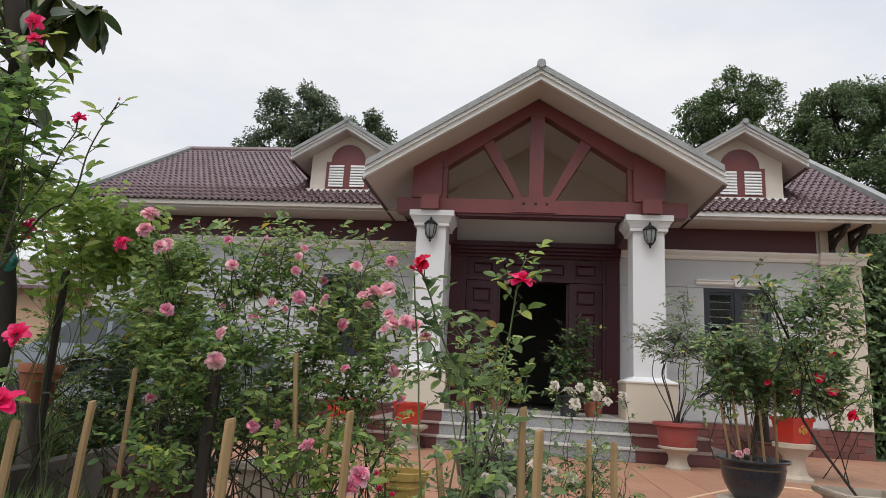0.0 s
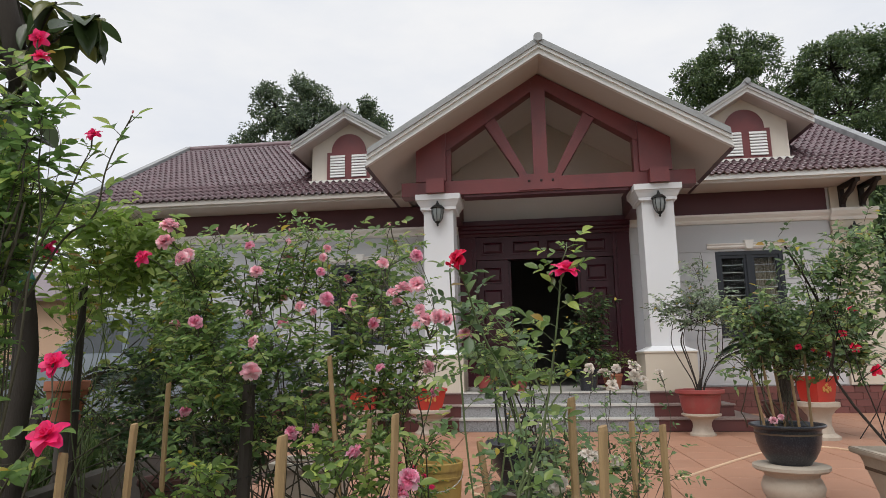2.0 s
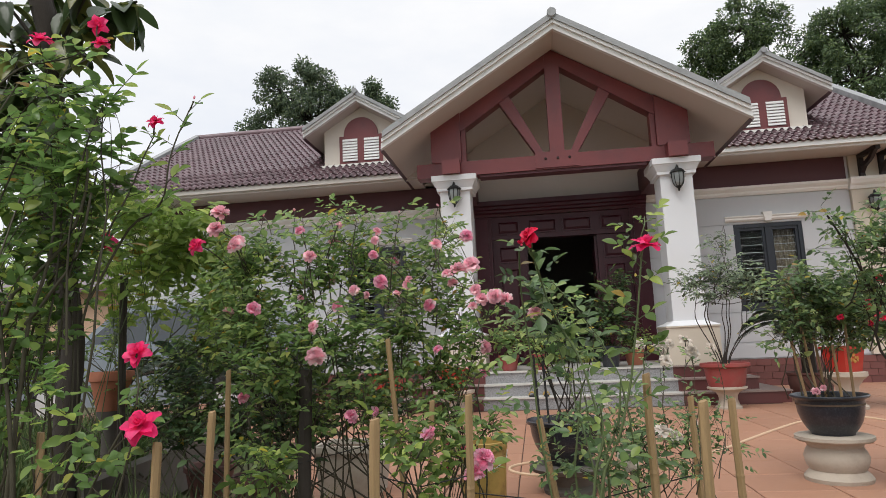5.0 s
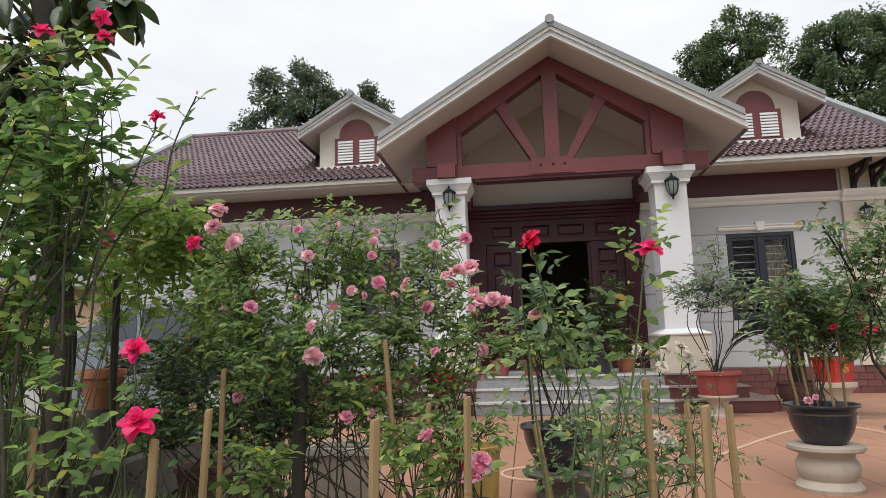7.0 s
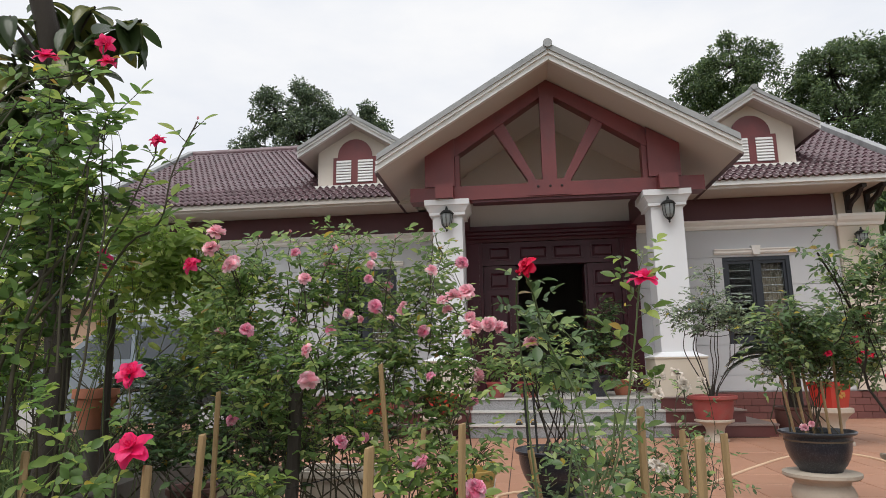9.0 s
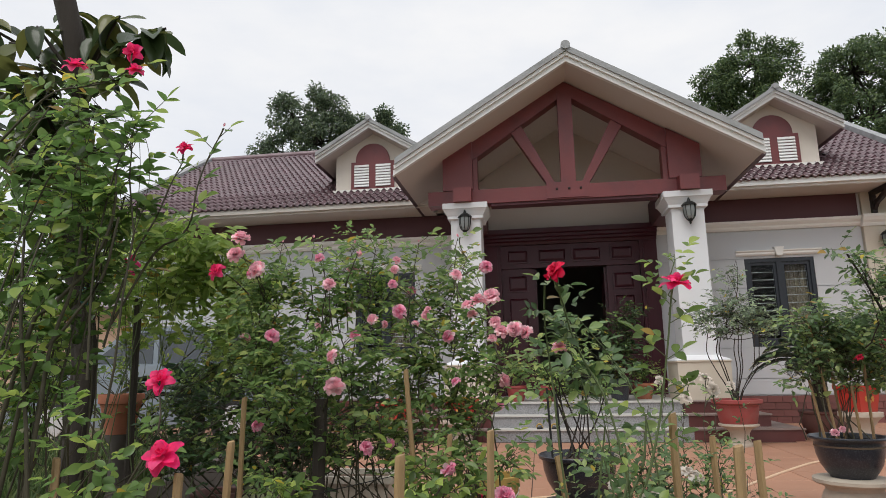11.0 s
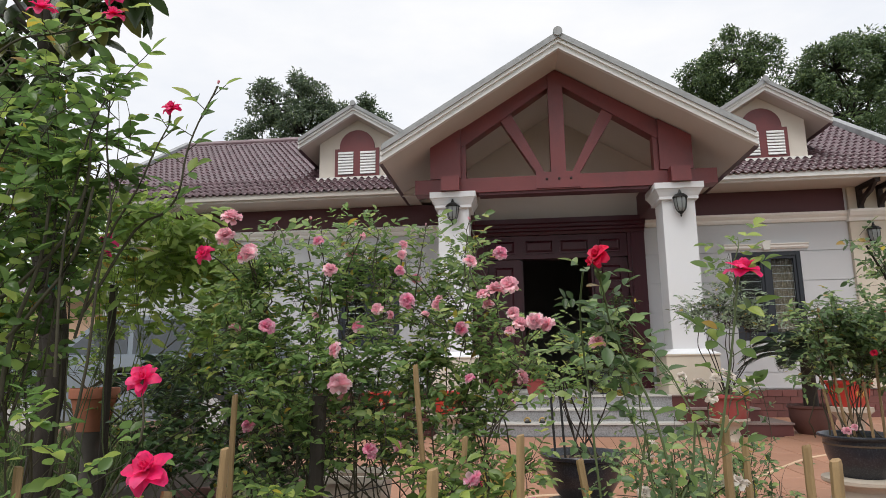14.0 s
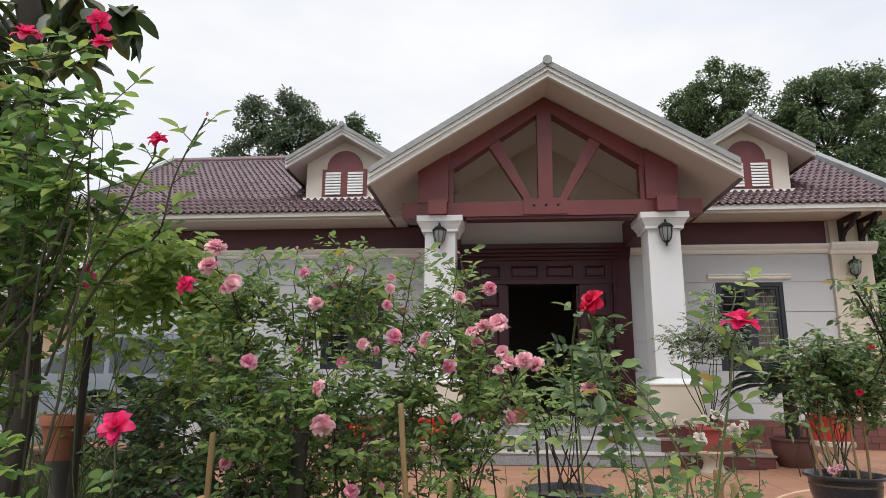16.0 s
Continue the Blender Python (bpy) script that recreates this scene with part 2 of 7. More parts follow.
# dark green: understory shade put into leaf colour; also the dark door shrub
LEAF_SHADE = leaf_material("shade_dark_shrub_leaf", (0.065, 0.120, 0.050), (0.18, 0.27, 0.08), 0.34, 0.28, deep=0.5)
LEAF_BRIGHT = leaf_material("young_rose_leaf", (0.180, 0.285, 0.078), (0.44, 0.54, 0.13), 0.27, glow=0.5, deep=0.5)
LEAF_HEDGE = leaf_material("glossy_hedge_leaf", (0.31, 0.45, 0.11), (0.58, 0.66, 0.20), 0.30, 0.58, deep=0.7)
LEAF_CLIMB = leaf_material("climbing_rose_leaf", (0.175, 0.300, 0.090), (0.42, 0.52, 0.13), 0.27, 0.55, deep=0.6)
LEAF_DARK = leaf_material("dark_broad_leaf", (0.058, 0.090, 0.036), (0.20, 0.20, 0.055), 0.2, 0.4)
LEAF_TREE = leaf_material("tree_foliage", (0.095, 0.150, 0.066), (0.21, 0.28, 0.10), 0.5, 0.35)
LEAF_TREE_DARK = leaf_material("dark_tree_foliage", (0.095, 0.140, 0.082), (0.20, 0.25, 0.12), 0.5, 0.32)
LEAF_POT = leaf_material("shrub_leaf", (0.140, 0.235, 0.095), (0.36, 0.45, 0.16), 0.28, 0.42, deep=0.58)
LEAF_CYCAD = leaf_material("cycad_leaf", (0.022, 0.045, 0.024), (0.05, 0.09, 0.04), 0.35, 0.1)
GRASS = leaf_material("grass_blade", (0.075, 0.13, 0.035), (0.20, 0.22, 0.08), 0.6)
PETAL_RED = leaf_material("hot_pink_red_petal", (0.86, 0.022, 0.175), (0.94, 0.09, 0.28), 0.5, 0.5, deep=0.9)
PETAL_SCARLET = leaf_material("scarlet_petal", (0.76, 0.013, 0.075), (0.86, 0.05, 0.14), 0.5, 0.45, deep=0.85)
PETAL_PINK = leaf_material("soft_pink_petal", (0.94, 0.53, 0.62), (0.98, 0.87, 0.88), 0.55, 0.55, deep=0.96)
PETAL_DEEP = leaf_material("deep_pink_petal", (0.91, 0.38, 0.55), (0.96, 0.70, 0.78), 0.55, 0.55, deep=0.94)
PETAL_WHITE = leaf_material("ivory_petal", (0.70, 0.62, 0.54), (0.82, 0.77, 0.72), 0.55, 0.35, deep=0.85)


# ---- mesh helpers ----
def box(bm, x0, x1, y0, y1, z0, z1):
    v = [bm.verts.new(p) for p in ((x0, y0, z0), (x1, y0, z0), (x1, y1, z0), (x0, y1, z0), (x0, y0, z1), (x1, y0, z1), (x1, y1, z1), (x0, y1, z1))]
    for f in ((3, 2, 1, 0), (4, 5, 6, 7), (0, 1, 5, 4), (1, 2, 6, 5), (2, 3, 7, 6), (3, 0, 4, 7)):
        bm.faces.new([v[i] for i in f])
    return v


def slab(bm, outline, a, b, axis="y"):
    """A prism: the outline, points (u, v) in turn, drawn out from a to b along the axis."""
    put = {"x": lambda u, v, w: (w, u, v), "y": lambda u, v, w: (u, w, v), "z": lambda u, v, w: (u, v, w)}[axis]
    lo, hi = [bm.verts.new(put(u, v, a)) for u, v in outline], [bm.verts.new(put(u, v, b)) for u, v in outline]
    bm.faces.new(lo), bm.faces.new(hi[::-1])
    k = len(outline)
    for i in range(k):
        bm.faces.new((lo[i], hi[i], hi[(i + 1) % k], lo[(i + 1) % k]))


def lathe(bm, profile, x=0.0, y=0.0, z=0.0, seg=24, squash=1.0):
    """A turned shape: profile of (radius, height)."""
    rings = []
    for r, h in profile:
        rings.append([bm.verts.new((x + r * math.cos(2 * math.pi * i / seg), y + squash * r * math.sin(2 * math.pi * i / seg), z + h)) for i in range(seg)])
    for a, b in zip(rings, rings[1:]):
        for i in range(seg):
            j = (i + 1) % seg
            bm.faces.new((a[i], a[j], b[j], b[i]))
    bm.faces.new(rings[0][::-1])
    bm.faces.new(rings[-1])


def tube(bm, points, radii, seg=6):
    """A round bar along the points, tapered by the radii."""
    pts = [Vector(p) for p in points]
    if not hasattr(radii, "__len__"):
        radii = [radii] * len(pts)
    rings = []
    for i, p in enumerate(pts):
        d = (pts[min(i + 1, len(pts) - 1)] - pts[max(i - 1, 0)]).normalized()
        side = d.cross(Vector((0.31, 0.17, 1) if abs(d.z) < 0.9 else (1, 0.2, 0))).normalized()
        up = side.cross(d)
        rings.append([bm.verts.new(p + radii[i] * (math.cos(2 * math.pi * k / seg) * side + math.sin(2 * math.pi * k / seg) * up)) for k in range(seg)])
    for a, b in zip(rings, rings[1:]):
        for k in range(seg):
            j = (k + 1) % seg
            bm.faces.new((a[k], a[j], b[j], b[k]))
    bm.faces.new(rings[0][::-1])
    bm.faces.new(rings[-1])


def part(name, bm, mat, parent=None, label="", smooth=False, bevel=0.0, at=None):
    """Links a bmesh as one mesh object, under its thing if there is one."""
    if bevel:
        es = [e for e in bm.edges if len(e.link_faces) == 2 and e.calc_face_angle(0) > 0.6]
        bmesh.ops.bevel(bm, geom=es, offset=bevel, segments=2, affect="EDGES", clamp_overlap=True)
    bmesh.ops.recalc_face_normals(bm, faces=bm.faces)
    me = bpy.data.meshes.new(name)
    bm.to_mesh(me)
    bm.free()
    if smooth:
        me.polygons.foreach_set("use_smooth", [True] * len(me.polygons))
        me.set_sharp_from_angle(angle=radians(38))
    me.materials.append(mat)
    ob = new(name, me)
    if at:
        ob.location = at
    if parent:
        ob.parent = parent
    if label:
        ob["label"] = label
    return ob


def piece(name, mesh, parent, x, y, z, m=None):
    ob = new(name, mesh)
    ob.matrix_basis = m if m is not None else Matrix.Translation((x, y, z))
    ob.parent = parent
    return ob


def thing(name, x=0.0, y=0.0, z=0.0):
    ob = new(name)
    ob.empty_display_size = 0.1
    ob.location = (x, y, z)
    return ob


def boxpart(name, mat, parent, dims, bevel=0.0, label=""):
    bm = bmesh.new()
    box(bm, *dims)
    return part(name, bm, mat, parent, label, bevel=bevel)


def join_copies(name, mesh, mats, mat, parent):
    """Many copies of one small mesh joined into one object, by the poses in mats."""
    co = np.empty(len(mesh.vertices) * 3)
    mesh.vertices.foreach_get("co", co)
    co = co.reshape(-1, 3)
    faces = [tuple(p.vertices) for p in mesh.polygons]
    verts, polys = [], []
    for m in mats:
        a = np.array(m)
        k = len(verts) * len(co)
        verts.append(co @ a[:3, :3].T + a[:3, 3])
        polys += [tuple(i + k for i in f) for f in faces]
    me = bpy.data.meshes.new(name)
    me.from_pydata(np.concatenate(verts).tolist(), [], polys)
    me.materials.append(mat)
    ob = new(name, me)
    ob.parent = parent
    ob["kind"] = "stuff"
    return ob


# ---- the house ----
SLOPE = 0.61
WALL_Y, EAVE_Y, EAVE_Z = 2.22, 1.36, 4.27
house = tagged(thing("house", 0, 2.22, 0), "white single-storey house with maroon tiled roof, porch gable and two dormers", "house")


def roof_z(y):
    return EAVE_Z + SLOPE * (y - EAVE_Y)


def hp(name, bm, mat, label="", parent=None, **k):
    """A part of the house, kept in world coordinates."""
    ob = part(name, bm, mat, parent or house, label, **k)
    ob.matrix_parent_inverse = (parent or house).matrix_basis.inverted() if parent is None else Matrix()
    return ob


# walls: a core with door and window openings, and proud rendered courses between grooves
WINDOWS = ((3.22, 4.44), (-4.30, -3.08))
WZ0, WZ1 = 1.36, 2.99
for x0, x1, z0, z1 in ((-9.3, -4.30, 0, 4.2), (-4.30, -3.08, 0, WZ0), (-4.30, -3.08, WZ1, 4.2), (-3.08, -1.62, 0, 4.2), (-1.62, 1.62, 3.74, 5.9),
                       (1.62, 3.22, 0, 4.2), (3.22, 4.44, 0, WZ0), (3.22, 4.44, WZ1, 4.2), (4.44, 6.03, 0, 4.2)):
    bm = bmesh.new()
    box(bm, x0, x1, 2.24, 2.46, z0, z1)
    hp("wall", bm, SOFFIT if x0 == -1.62 else WHITE, "beige lintel wall over the door" if x0 == -1.62 else "white rendered front wall")
for a, b in ((-2.9, -1.62), (1.62, 2.9)):
    bm = bmesh.new()
    slab(bm, [(a, 4.2), (b, 4.2), (b, 5.86 - SLOPE * abs(b)), (a, 5.86 - SLOPE * abs(a))], 2.24, 2.46)
    hp("gable_wall", bm, SOFFIT, "cream gable wall behind the truss")
bm = bmesh.new()
for x0, x1, y0, y1 in ((-9.3, -9.08, 2.47, 9.0), (5.81, 6.03, 2.47, 9.0), (-9.3, 6.03, 9.0, 9.2)):
    box(bm, x0, x1, y0, y1, 0, 4.2)
hp("outer_wall", bm, WHITE)
LEVELS = (0.50, 0.79, 1.34, 1.89, 2.44, 2.99, 3.53)
for lo, hi in zip(LEVELS, LEVELS[1:]):
    if lo >= 1.3 and hi <= 3.0:
        runs = ((-9.3, -4.30), (-3.08, -1.66), (1.66, 3.22), (4.44, 5.31))
    else:
        runs = ((-9.3, -1.66), (1.66, 5.31))
    for x0, x1 in runs:
        bm = bmesh.new()
        box(bm, x0, x1, WALL_Y, 2.243, lo + 0.007, hi - 0.007)
        hp("wall_course", bm, WHITE, bevel=0.004)
for x0, x1 in ((-9.35, -1.66), (1.66, 5.32)):
    bm = bmesh.new()
    slab(bm, [(2.26, 3.53), (2.19, 3.53), (2.165, 3.57), (2.165, 3.60), (2.13, 3.63), (2.11, 3.66), (2.11, 3.70), (2.26, 3.70)], x0, x1, "x")
    hp("cornice", bm, TRIM, "pale moulded cornice")
    bm = bmesh.new()
    box(bm, x0 if x0 < 0 else 1.66, x1 - 0.02, 2.205, 2.243, 3.703, 4.146)
    hp("frieze", bm, BROWN, "dark brown-red painted frieze")
bm = bmesh.new()
box(bm, 5.33, 6.04, 2.15, 2.243, 0.50, 3.53)
hp("corner_pilaster", bm, CREAM, "cream corner pilaster", bevel=0.008)
bm = bmesh.new()
slab(bm, [(2.26, 3.50), (2.12, 3.50), (2.10, 3.56), (2.06, 3.60), (2.03, 3.66), (2.03, 3.71), (2.26, 3.71)], 5.30, 6.12, "x")
hp("pilaster_cap", bm, TRIM, bevel=0.004)
bm = bmesh.new()
box(bm, 5.36, 6.03, 2.18, 2.243, 3.712, 4.15)
hp("pilaster_neck", bm, CREAM)

# main roof deck, soffit, fascia, verges
RIDGE_Y, RX0, RX1 = 5.76, -9.62, 6.52
rz = roof_z(RIDGE_Y)
decks = []
for x0, x1, y0 in ((RX0, -2.86, EAVE_Y), (-2.857, 2.857, 2.47), (2.86, RX1, EAVE_Y)):
    bm = bmesh.new()
    slab(bm, [(y0, roof_z(y0)), (RIDGE_Y, rz), (RIDGE_Y, rz - 0.12), (y0, roof_z(y0) - 0.09)], x0, x1, "x")
    decks.append(hp("roof", bm, BROWN, "maroon clay-tiled main roof"))
roof, roof_right = decks[0], decks[2]
bm = bmesh.new()
slab(bm, [(RIDGE_Y + 0.003, rz), (10.1, rz - SLOPE * (10.1 - RIDGE_Y)), (10.1, rz - SLOPE * (10.1 - RIDGE_Y) - 0.1), (RIDGE_Y + 0.003, rz - 0.12)], RX0, RX1, "x")
hp("back_roof", bm, BROWN)
for x0, x1 in ((RX0, -2.62), (2.62, RX1)):
    bm = bmesh.new()
    box(bm, x0, x1, EAVE_Y + 0.1, 2.235, 4.15, 4.175)
    hp("eave_soffit", bm, SOFFIT, "beige eave soffit")
    bm = bmesh.new()
    slab(bm, [(EAVE_Y + 0.11, 4.13), (EAVE_Y + 0.05, 4.13), (EAVE_Y + 0.05, 4.172), (EAVE_Y - 0.018, 4.172), (EAVE_Y - 0.018, 4.272), (EAVE_Y - 0.003, 4.272), (EAVE_Y - 0.003, 4.177), (EAVE_Y + 0.11, 4.177)], x0, x1, "x")
    hp("eave_fascia", bm, FASCIA if x0 > 0 else SOFFIT, "stepped painted eave fascia")
for xa in (RX0 - 0.08, RX1 - 0.08):
    bm = bmesh.new()
    slab(bm, [(EAVE_Y - 0.1, roof_z(EAVE_Y - 0.1) - 0.14), (RIDGE_Y, rz - 0.14), (RIDGE_Y, rz + 0.13), (EAVE_Y - 0.1, roof_z(EAVE_Y - 0.1) + 0.13)], xa, xa + 0.17, "x")
    hp("verge", bm, VERGE, "weathered pale roof verge", bevel=0.03)
    bm = bmesh.new()
    slab(bm, [(2.2, 4.16), (9.2, 4.16), (RIDGE_Y, rz - 0.13)], xa + (0.36 if xa < 0 else -0.36), xa + (0.5 if xa < 0 else -0.22), "x")
    hp("end_gable", bm, WHITE)
bm = bmesh.new()
tube(bm, [(RX0, RIDGE_Y, rz + 0.02), (RX1, RIDGE_Y, rz + 0.02)], 0.1, 10)
hp("ridge_cap", bm, ROOF, smooth=True)


def gable(cx, y0, y1, apex, half, thick, name, group):
    """A gabled roof over a porch or dormer: boarded soffits, stepped fascia bands along the rakes, verge copings and a ridge cap."""
    top = thing(name)
    top.parent = house
    top.matrix_parent_inverse = house.matrix_basis.inverted()
    cut = 0.10

    def rake(side, lo, hi, inset=0.0):
        h = half - inset
        pts = [(0, apex + lo), (h - lo * 0.5, apex + lo - SLOPE * (h - lo * 0.5)), (h - hi * 0.5 + cut * 0.4, apex + hi - SLOPE * (h - hi * 0.5 + cut * 0.4)), (0, apex + hi)]
        return [(cx + side * u, v) for u, v in pts]
    for side in (-1, 1):
        bm = bmesh.new()
        slab(bm, rake(side, 0.0, 0.08, 0.024), y0 + 0.04, y1)
        hp("soffit", bm, SOFFIT, "beige sloping soffit", parent=top)
        bm = bmesh.new()
        slab(bm, rake(side, 0.082, 0.17, -0.03), y0 + 0.06, y1)
        hp("tile_layer", bm, ROOF, "maroon tile covering", parent=top)
        bm = bmesh.new()
        slab(bm, rake(side, -0.005, thick * 0.42), y0 + 0.02, y0 + 0.1)
        hp("lower_fascia", bm, FASCIA, parent=top, bevel=0.006)
        bm = bmesh.new()
        slab(bm, rake(side, thick * 0.42, thick * 0.72, -0.02), y0 - 0.02, y0 + 0.1)
        hp("upper_fascia", bm, FASCIA, parent=top, bevel=0.006)
        bm = bmesh.new()
        slab(bm, rake(side, thick * 0.72, thick * 1.22, -0.04), y0 - 0.05, y0 + 0.2)
        hp("verge_coping", bm, VERGE, "weathered grey verge coping", parent=top, bevel=0.035)
    for side in (-1, 1):
        bm = bmesh.new()
        a, b = half - 0.022, half + 0.022
        slab(bm, [(cx + side * u, v) for u, v in ((a, apex - SLOPE * a - 0.006), (b, apex - SLOPE * b - 0.012), (b + 0.012, apex - SLOPE * b + 0.04), (a, apex - SLOPE * a + 0.09))], y0 + 0.101, y1)
        hp("eave_tile_edge", bm, ROOF, "dark maroon tile ends along the eave", parent=top, bevel=0.008)
    bm = bmesh.new()
    zt = apex + thick * 1.16
    tube(bm, [(cx, y0 - 0.08, zt), (cx, y1, zt)], thick * 0.36, 12)
    hp("ridge_cap", bm, VERGE, "round weathered ridge cap", parent=top, smooth=True)
    return top


porch = gable(-0.03, -0.64, 4.3, 5.88, 2.84, 0.205, "porch_gable", "gables")

# porch truss
TX = -0.05


def soff(x):
    return 5.875 - SLOPE * abs(x - TX)


for side in (-1, 1):
    bm = bmesh.new()
    slab(bm, [(TX, 5.872), (TX + side * 2.02, 5.872 - SLOPE * 2.02), (TX + side * 2.02, 4.40), (TX + side * 1.55, 4.60), (TX, 5.64)], 0.12, 0.36)
    hp("top_chord", bm, TIMBER, "red-brown painted truss chord", bevel=0.008)
    bm = bmesh.new()
    slab(bm, [(TX + side * 0.20, 4.045), (TX + side * 0.33, 4.045), (TX + side * 1.0, 5.15), (TX + side * 0.77, 5.18)], 0.15, 0.33)
    hp("diagonal_strut", bm, TIMBER, bevel=0.008)
    bm = bmesh.new()
    a, b = (TX + side * 1.60, TX + side * 2.11)
    slab(bm, [(a, 4.035), (b, 4.035), (b, soff(b) - 0.006), (a, soff(a) - 0.006)], 0.07, 0.40)
    hp("truss_post", bm, TIMBER, bevel=0.01)
    bm = bmesh.new()
    a, b = (TX + side * 1.52, TX + side * 1.597)
    slab(bm, [(a, 4.035), (b, 4.035), (b, soff(b) - 0.3), (a, soff(a) - 0.3)], 0.14, 0.34)
    hp("post_strip", bm, TIMBER, bevel=0.005)
    c = side * 1.815
    boxp = bmesh.new()
    box(boxp, c - 0.15, c + 0.15, -0.12, 0.098, 3.79, 4.03)
    hp("beam_block", boxp, TIMBER, "red-brown block on the column", bevel=0.012)
    bm = bmesh.new()
    box(bm, *sorted((side * 1.56, side * 2.0)), 0.42, 2.2, 3.66, 4.14)
    hp("side_beam", bm, BROWN, "dark brown-red side beam", bevel=0.006)
bm = bmesh.new()
slab(bm, [(TX - 0.12, 4.035), (TX + 0.12, 4.035), (TX + 0.12, 5.77), (TX, 5.86), (TX - 0.12, 5.77)], 0.10, 0.37)
hp("king_post", bm, TIMBER, bevel=0.008)
bm = bmesh.new()
box(bm, -2.42, 2.42, 0.10, 0.40, 3.79, 4.033)
tie = hp("tie_beam", bm, TIMBER, "red-brown tie beam across the columns", bevel=0.01)
bm = bmesh.new()
box(bm, -1.36, 1.36, 0.13, 0.37, 3.745, 3.789)
hp("beam_underside", bm, BROWN)
bm = bmesh.new()
box(bm, TX - 0.37, TX + 0.34, 0.075, 0.099, 3.81, 4.08)
hp("gusset_plate", bm, TIMBER, bevel=0.006)
for k in (-0.2, 0, 0.19):
    bm = bmesh.new()
    lathe(bm, [(0.022, 0), (0.022, 0.012), (0.012, 0.02)], seg=8)
    bmesh.ops.rotate(bm, verts=bm.verts, matrix=Matrix.Rotation(radians(90), 3, "X"))
    bmesh.ops.translate(bm, verts=bm.verts, vec=(TX + k, 0.075, 3.96))
    hp("bolt", bm, WOODDARK)

# columns
for side in (-1, 1):
    c = side * 1.785
    cy = 0.33
    col = thing("column")
    col.parent = house
    col.matrix_parent_inverse = house.matrix_basis.inverted()

    def ring(bm, steps):
        for (h0, z0), (h1, z1) in zip(steps, steps[1:]):
            lo = [bm.verts.new((c + h0 * i, cy + h0 * j, z0)) for i, j in ((-1, -1), (1, -1), (1, 1), (-1, 1))]
            hi = [bm.verts.new((c + h1 * i, cy + h1 * j, z1)) for i, j in ((-1, -1), (1, -1), (1, 1), (-1, 1))]
            for k in range(4):
                bm.faces.new((lo[k], lo[(k + 1) % 4], hi[(k + 1) % 4], hi[k]))
        bm.faces.new(hi)
        bmesh.ops.remove_doubles(bm, verts=bm.verts, dist=0.0005)
    bm = bmesh.new()
    box(bm, c - 0.25, c + 0.25, cy - 0.25, cy + 0.25, 1.15, 3.52)
    hp("shaft", bm, COLUMN, "white painted shaft", parent=col, bevel=0.008)
    bm = bmesh.new()
    ring(bm, [(0.25, 3.515), (0.255, 3.52), (0.30, 3.53), (0.30, 3.575), (0.31, 3.59), (0.335, 3.64), (0.36, 3.68), (0.375, 3.69), (0.375, 3.784)])
    hp("capital", bm, COLUMN, "white moulded capital", parent=col)
    bm = bmesh.new()
    ring(bm, [(0.385, 0.53), (0.385, 1.09), (0.40, 1.10), (0.40, 1.12)])
    hp("plinth", bm, CREAM, "cream painted plinth", parent=col)
    bm = bmesh.new()
    ring(bm, [(0.40, 1.121), (0.395, 1.13), (0.36, 1.145), (0.30, 1.17), (0.252, 1.20)])
    hp("base_moulding", bm, COLUMN, parent=col)

    lamp = tagged(thing("wall_lantern", c - side * 0.0, 0.08, 3.46), "black iron wall lantern with frosted glass on white column", "wall lamp", "porch lanterns")
    bm = bmesh.new()
    tube(bm, [(0, -0.005, 0.02), (0, -0.06, 0.03), (0, -0.11, 0.12), (0, -0.11, 0.2)], 0.012, 6)
    box(bm, -0.035, 0.035, -0.02, -0.001, -0.12, 0.08)
    part("bracket", bm, IRON, lamp)
    bm = bmesh.new()
    lathe(bm, [(0.012, 0.2), (0.02, 0.17), (0.03, 0.14), (0.07, 0.125), (0.11, 0.09), (0.125, 0.07), (0.10, 0.066)][::-1], 0, -0.12, 0, 8)
    part("cap", bm, IRON, lamp)
    bm = bmesh.new()
    lathe(bm, [(0.05, -0.15), (0.078, -0.10), (0.094, 0.0), (0.092, 0.066)], 0, -0.12, 0, 8)
    part("glass", bm, LAMPGLASS, lamp)
    bm = bmesh.new()
    for k in range(8):
        a = 2 * math.pi * k / 8
        tube(bm, [(r * math.cos(a), -0.12 + r * math.sin(a), h) for r, h in ((0.053, -0.15), (0.081, -0.10), (0.097, 0.0), (0.095, 0.066))], 0.006, 4)
    lathe(bm, [(0.005, -0.235), (0.02, -0.21), (0.012, -0.195), (0.045, -0.165), (0.052, -0.15)], 0, -0.12, 0, 8)
    part("cage", bm, IRON, lamp)
lamp2 = copy_thing(lamp, pose(5.66, 2.15, 3.24))
lamp2["label"] = "black iron wall lantern on the cream corner pilaster"

# eave brackets
for x in (5.55, 5.90):
    bm = bmesh.new()
    box(bm, x - 0.04, x + 0.04, 2.10, 2.178, 3.70, 4.15)
    box(bm, x - 0.04, x + 0.04, 1.50, 2.10, 4.07, 4.147)
    slab(bm, [(2.10, 3.78), (2.10, 3.92), (1.85, 4.0), (1.68, 4.07), (1.58, 4.07), (1.74, 3.95), (1.98, 3.88)], x - 0.03, x + 0.03, "x")
    hp("eave_bracket", bm, WOODDARK, "dark wooden eave bracket", bevel=0.008)

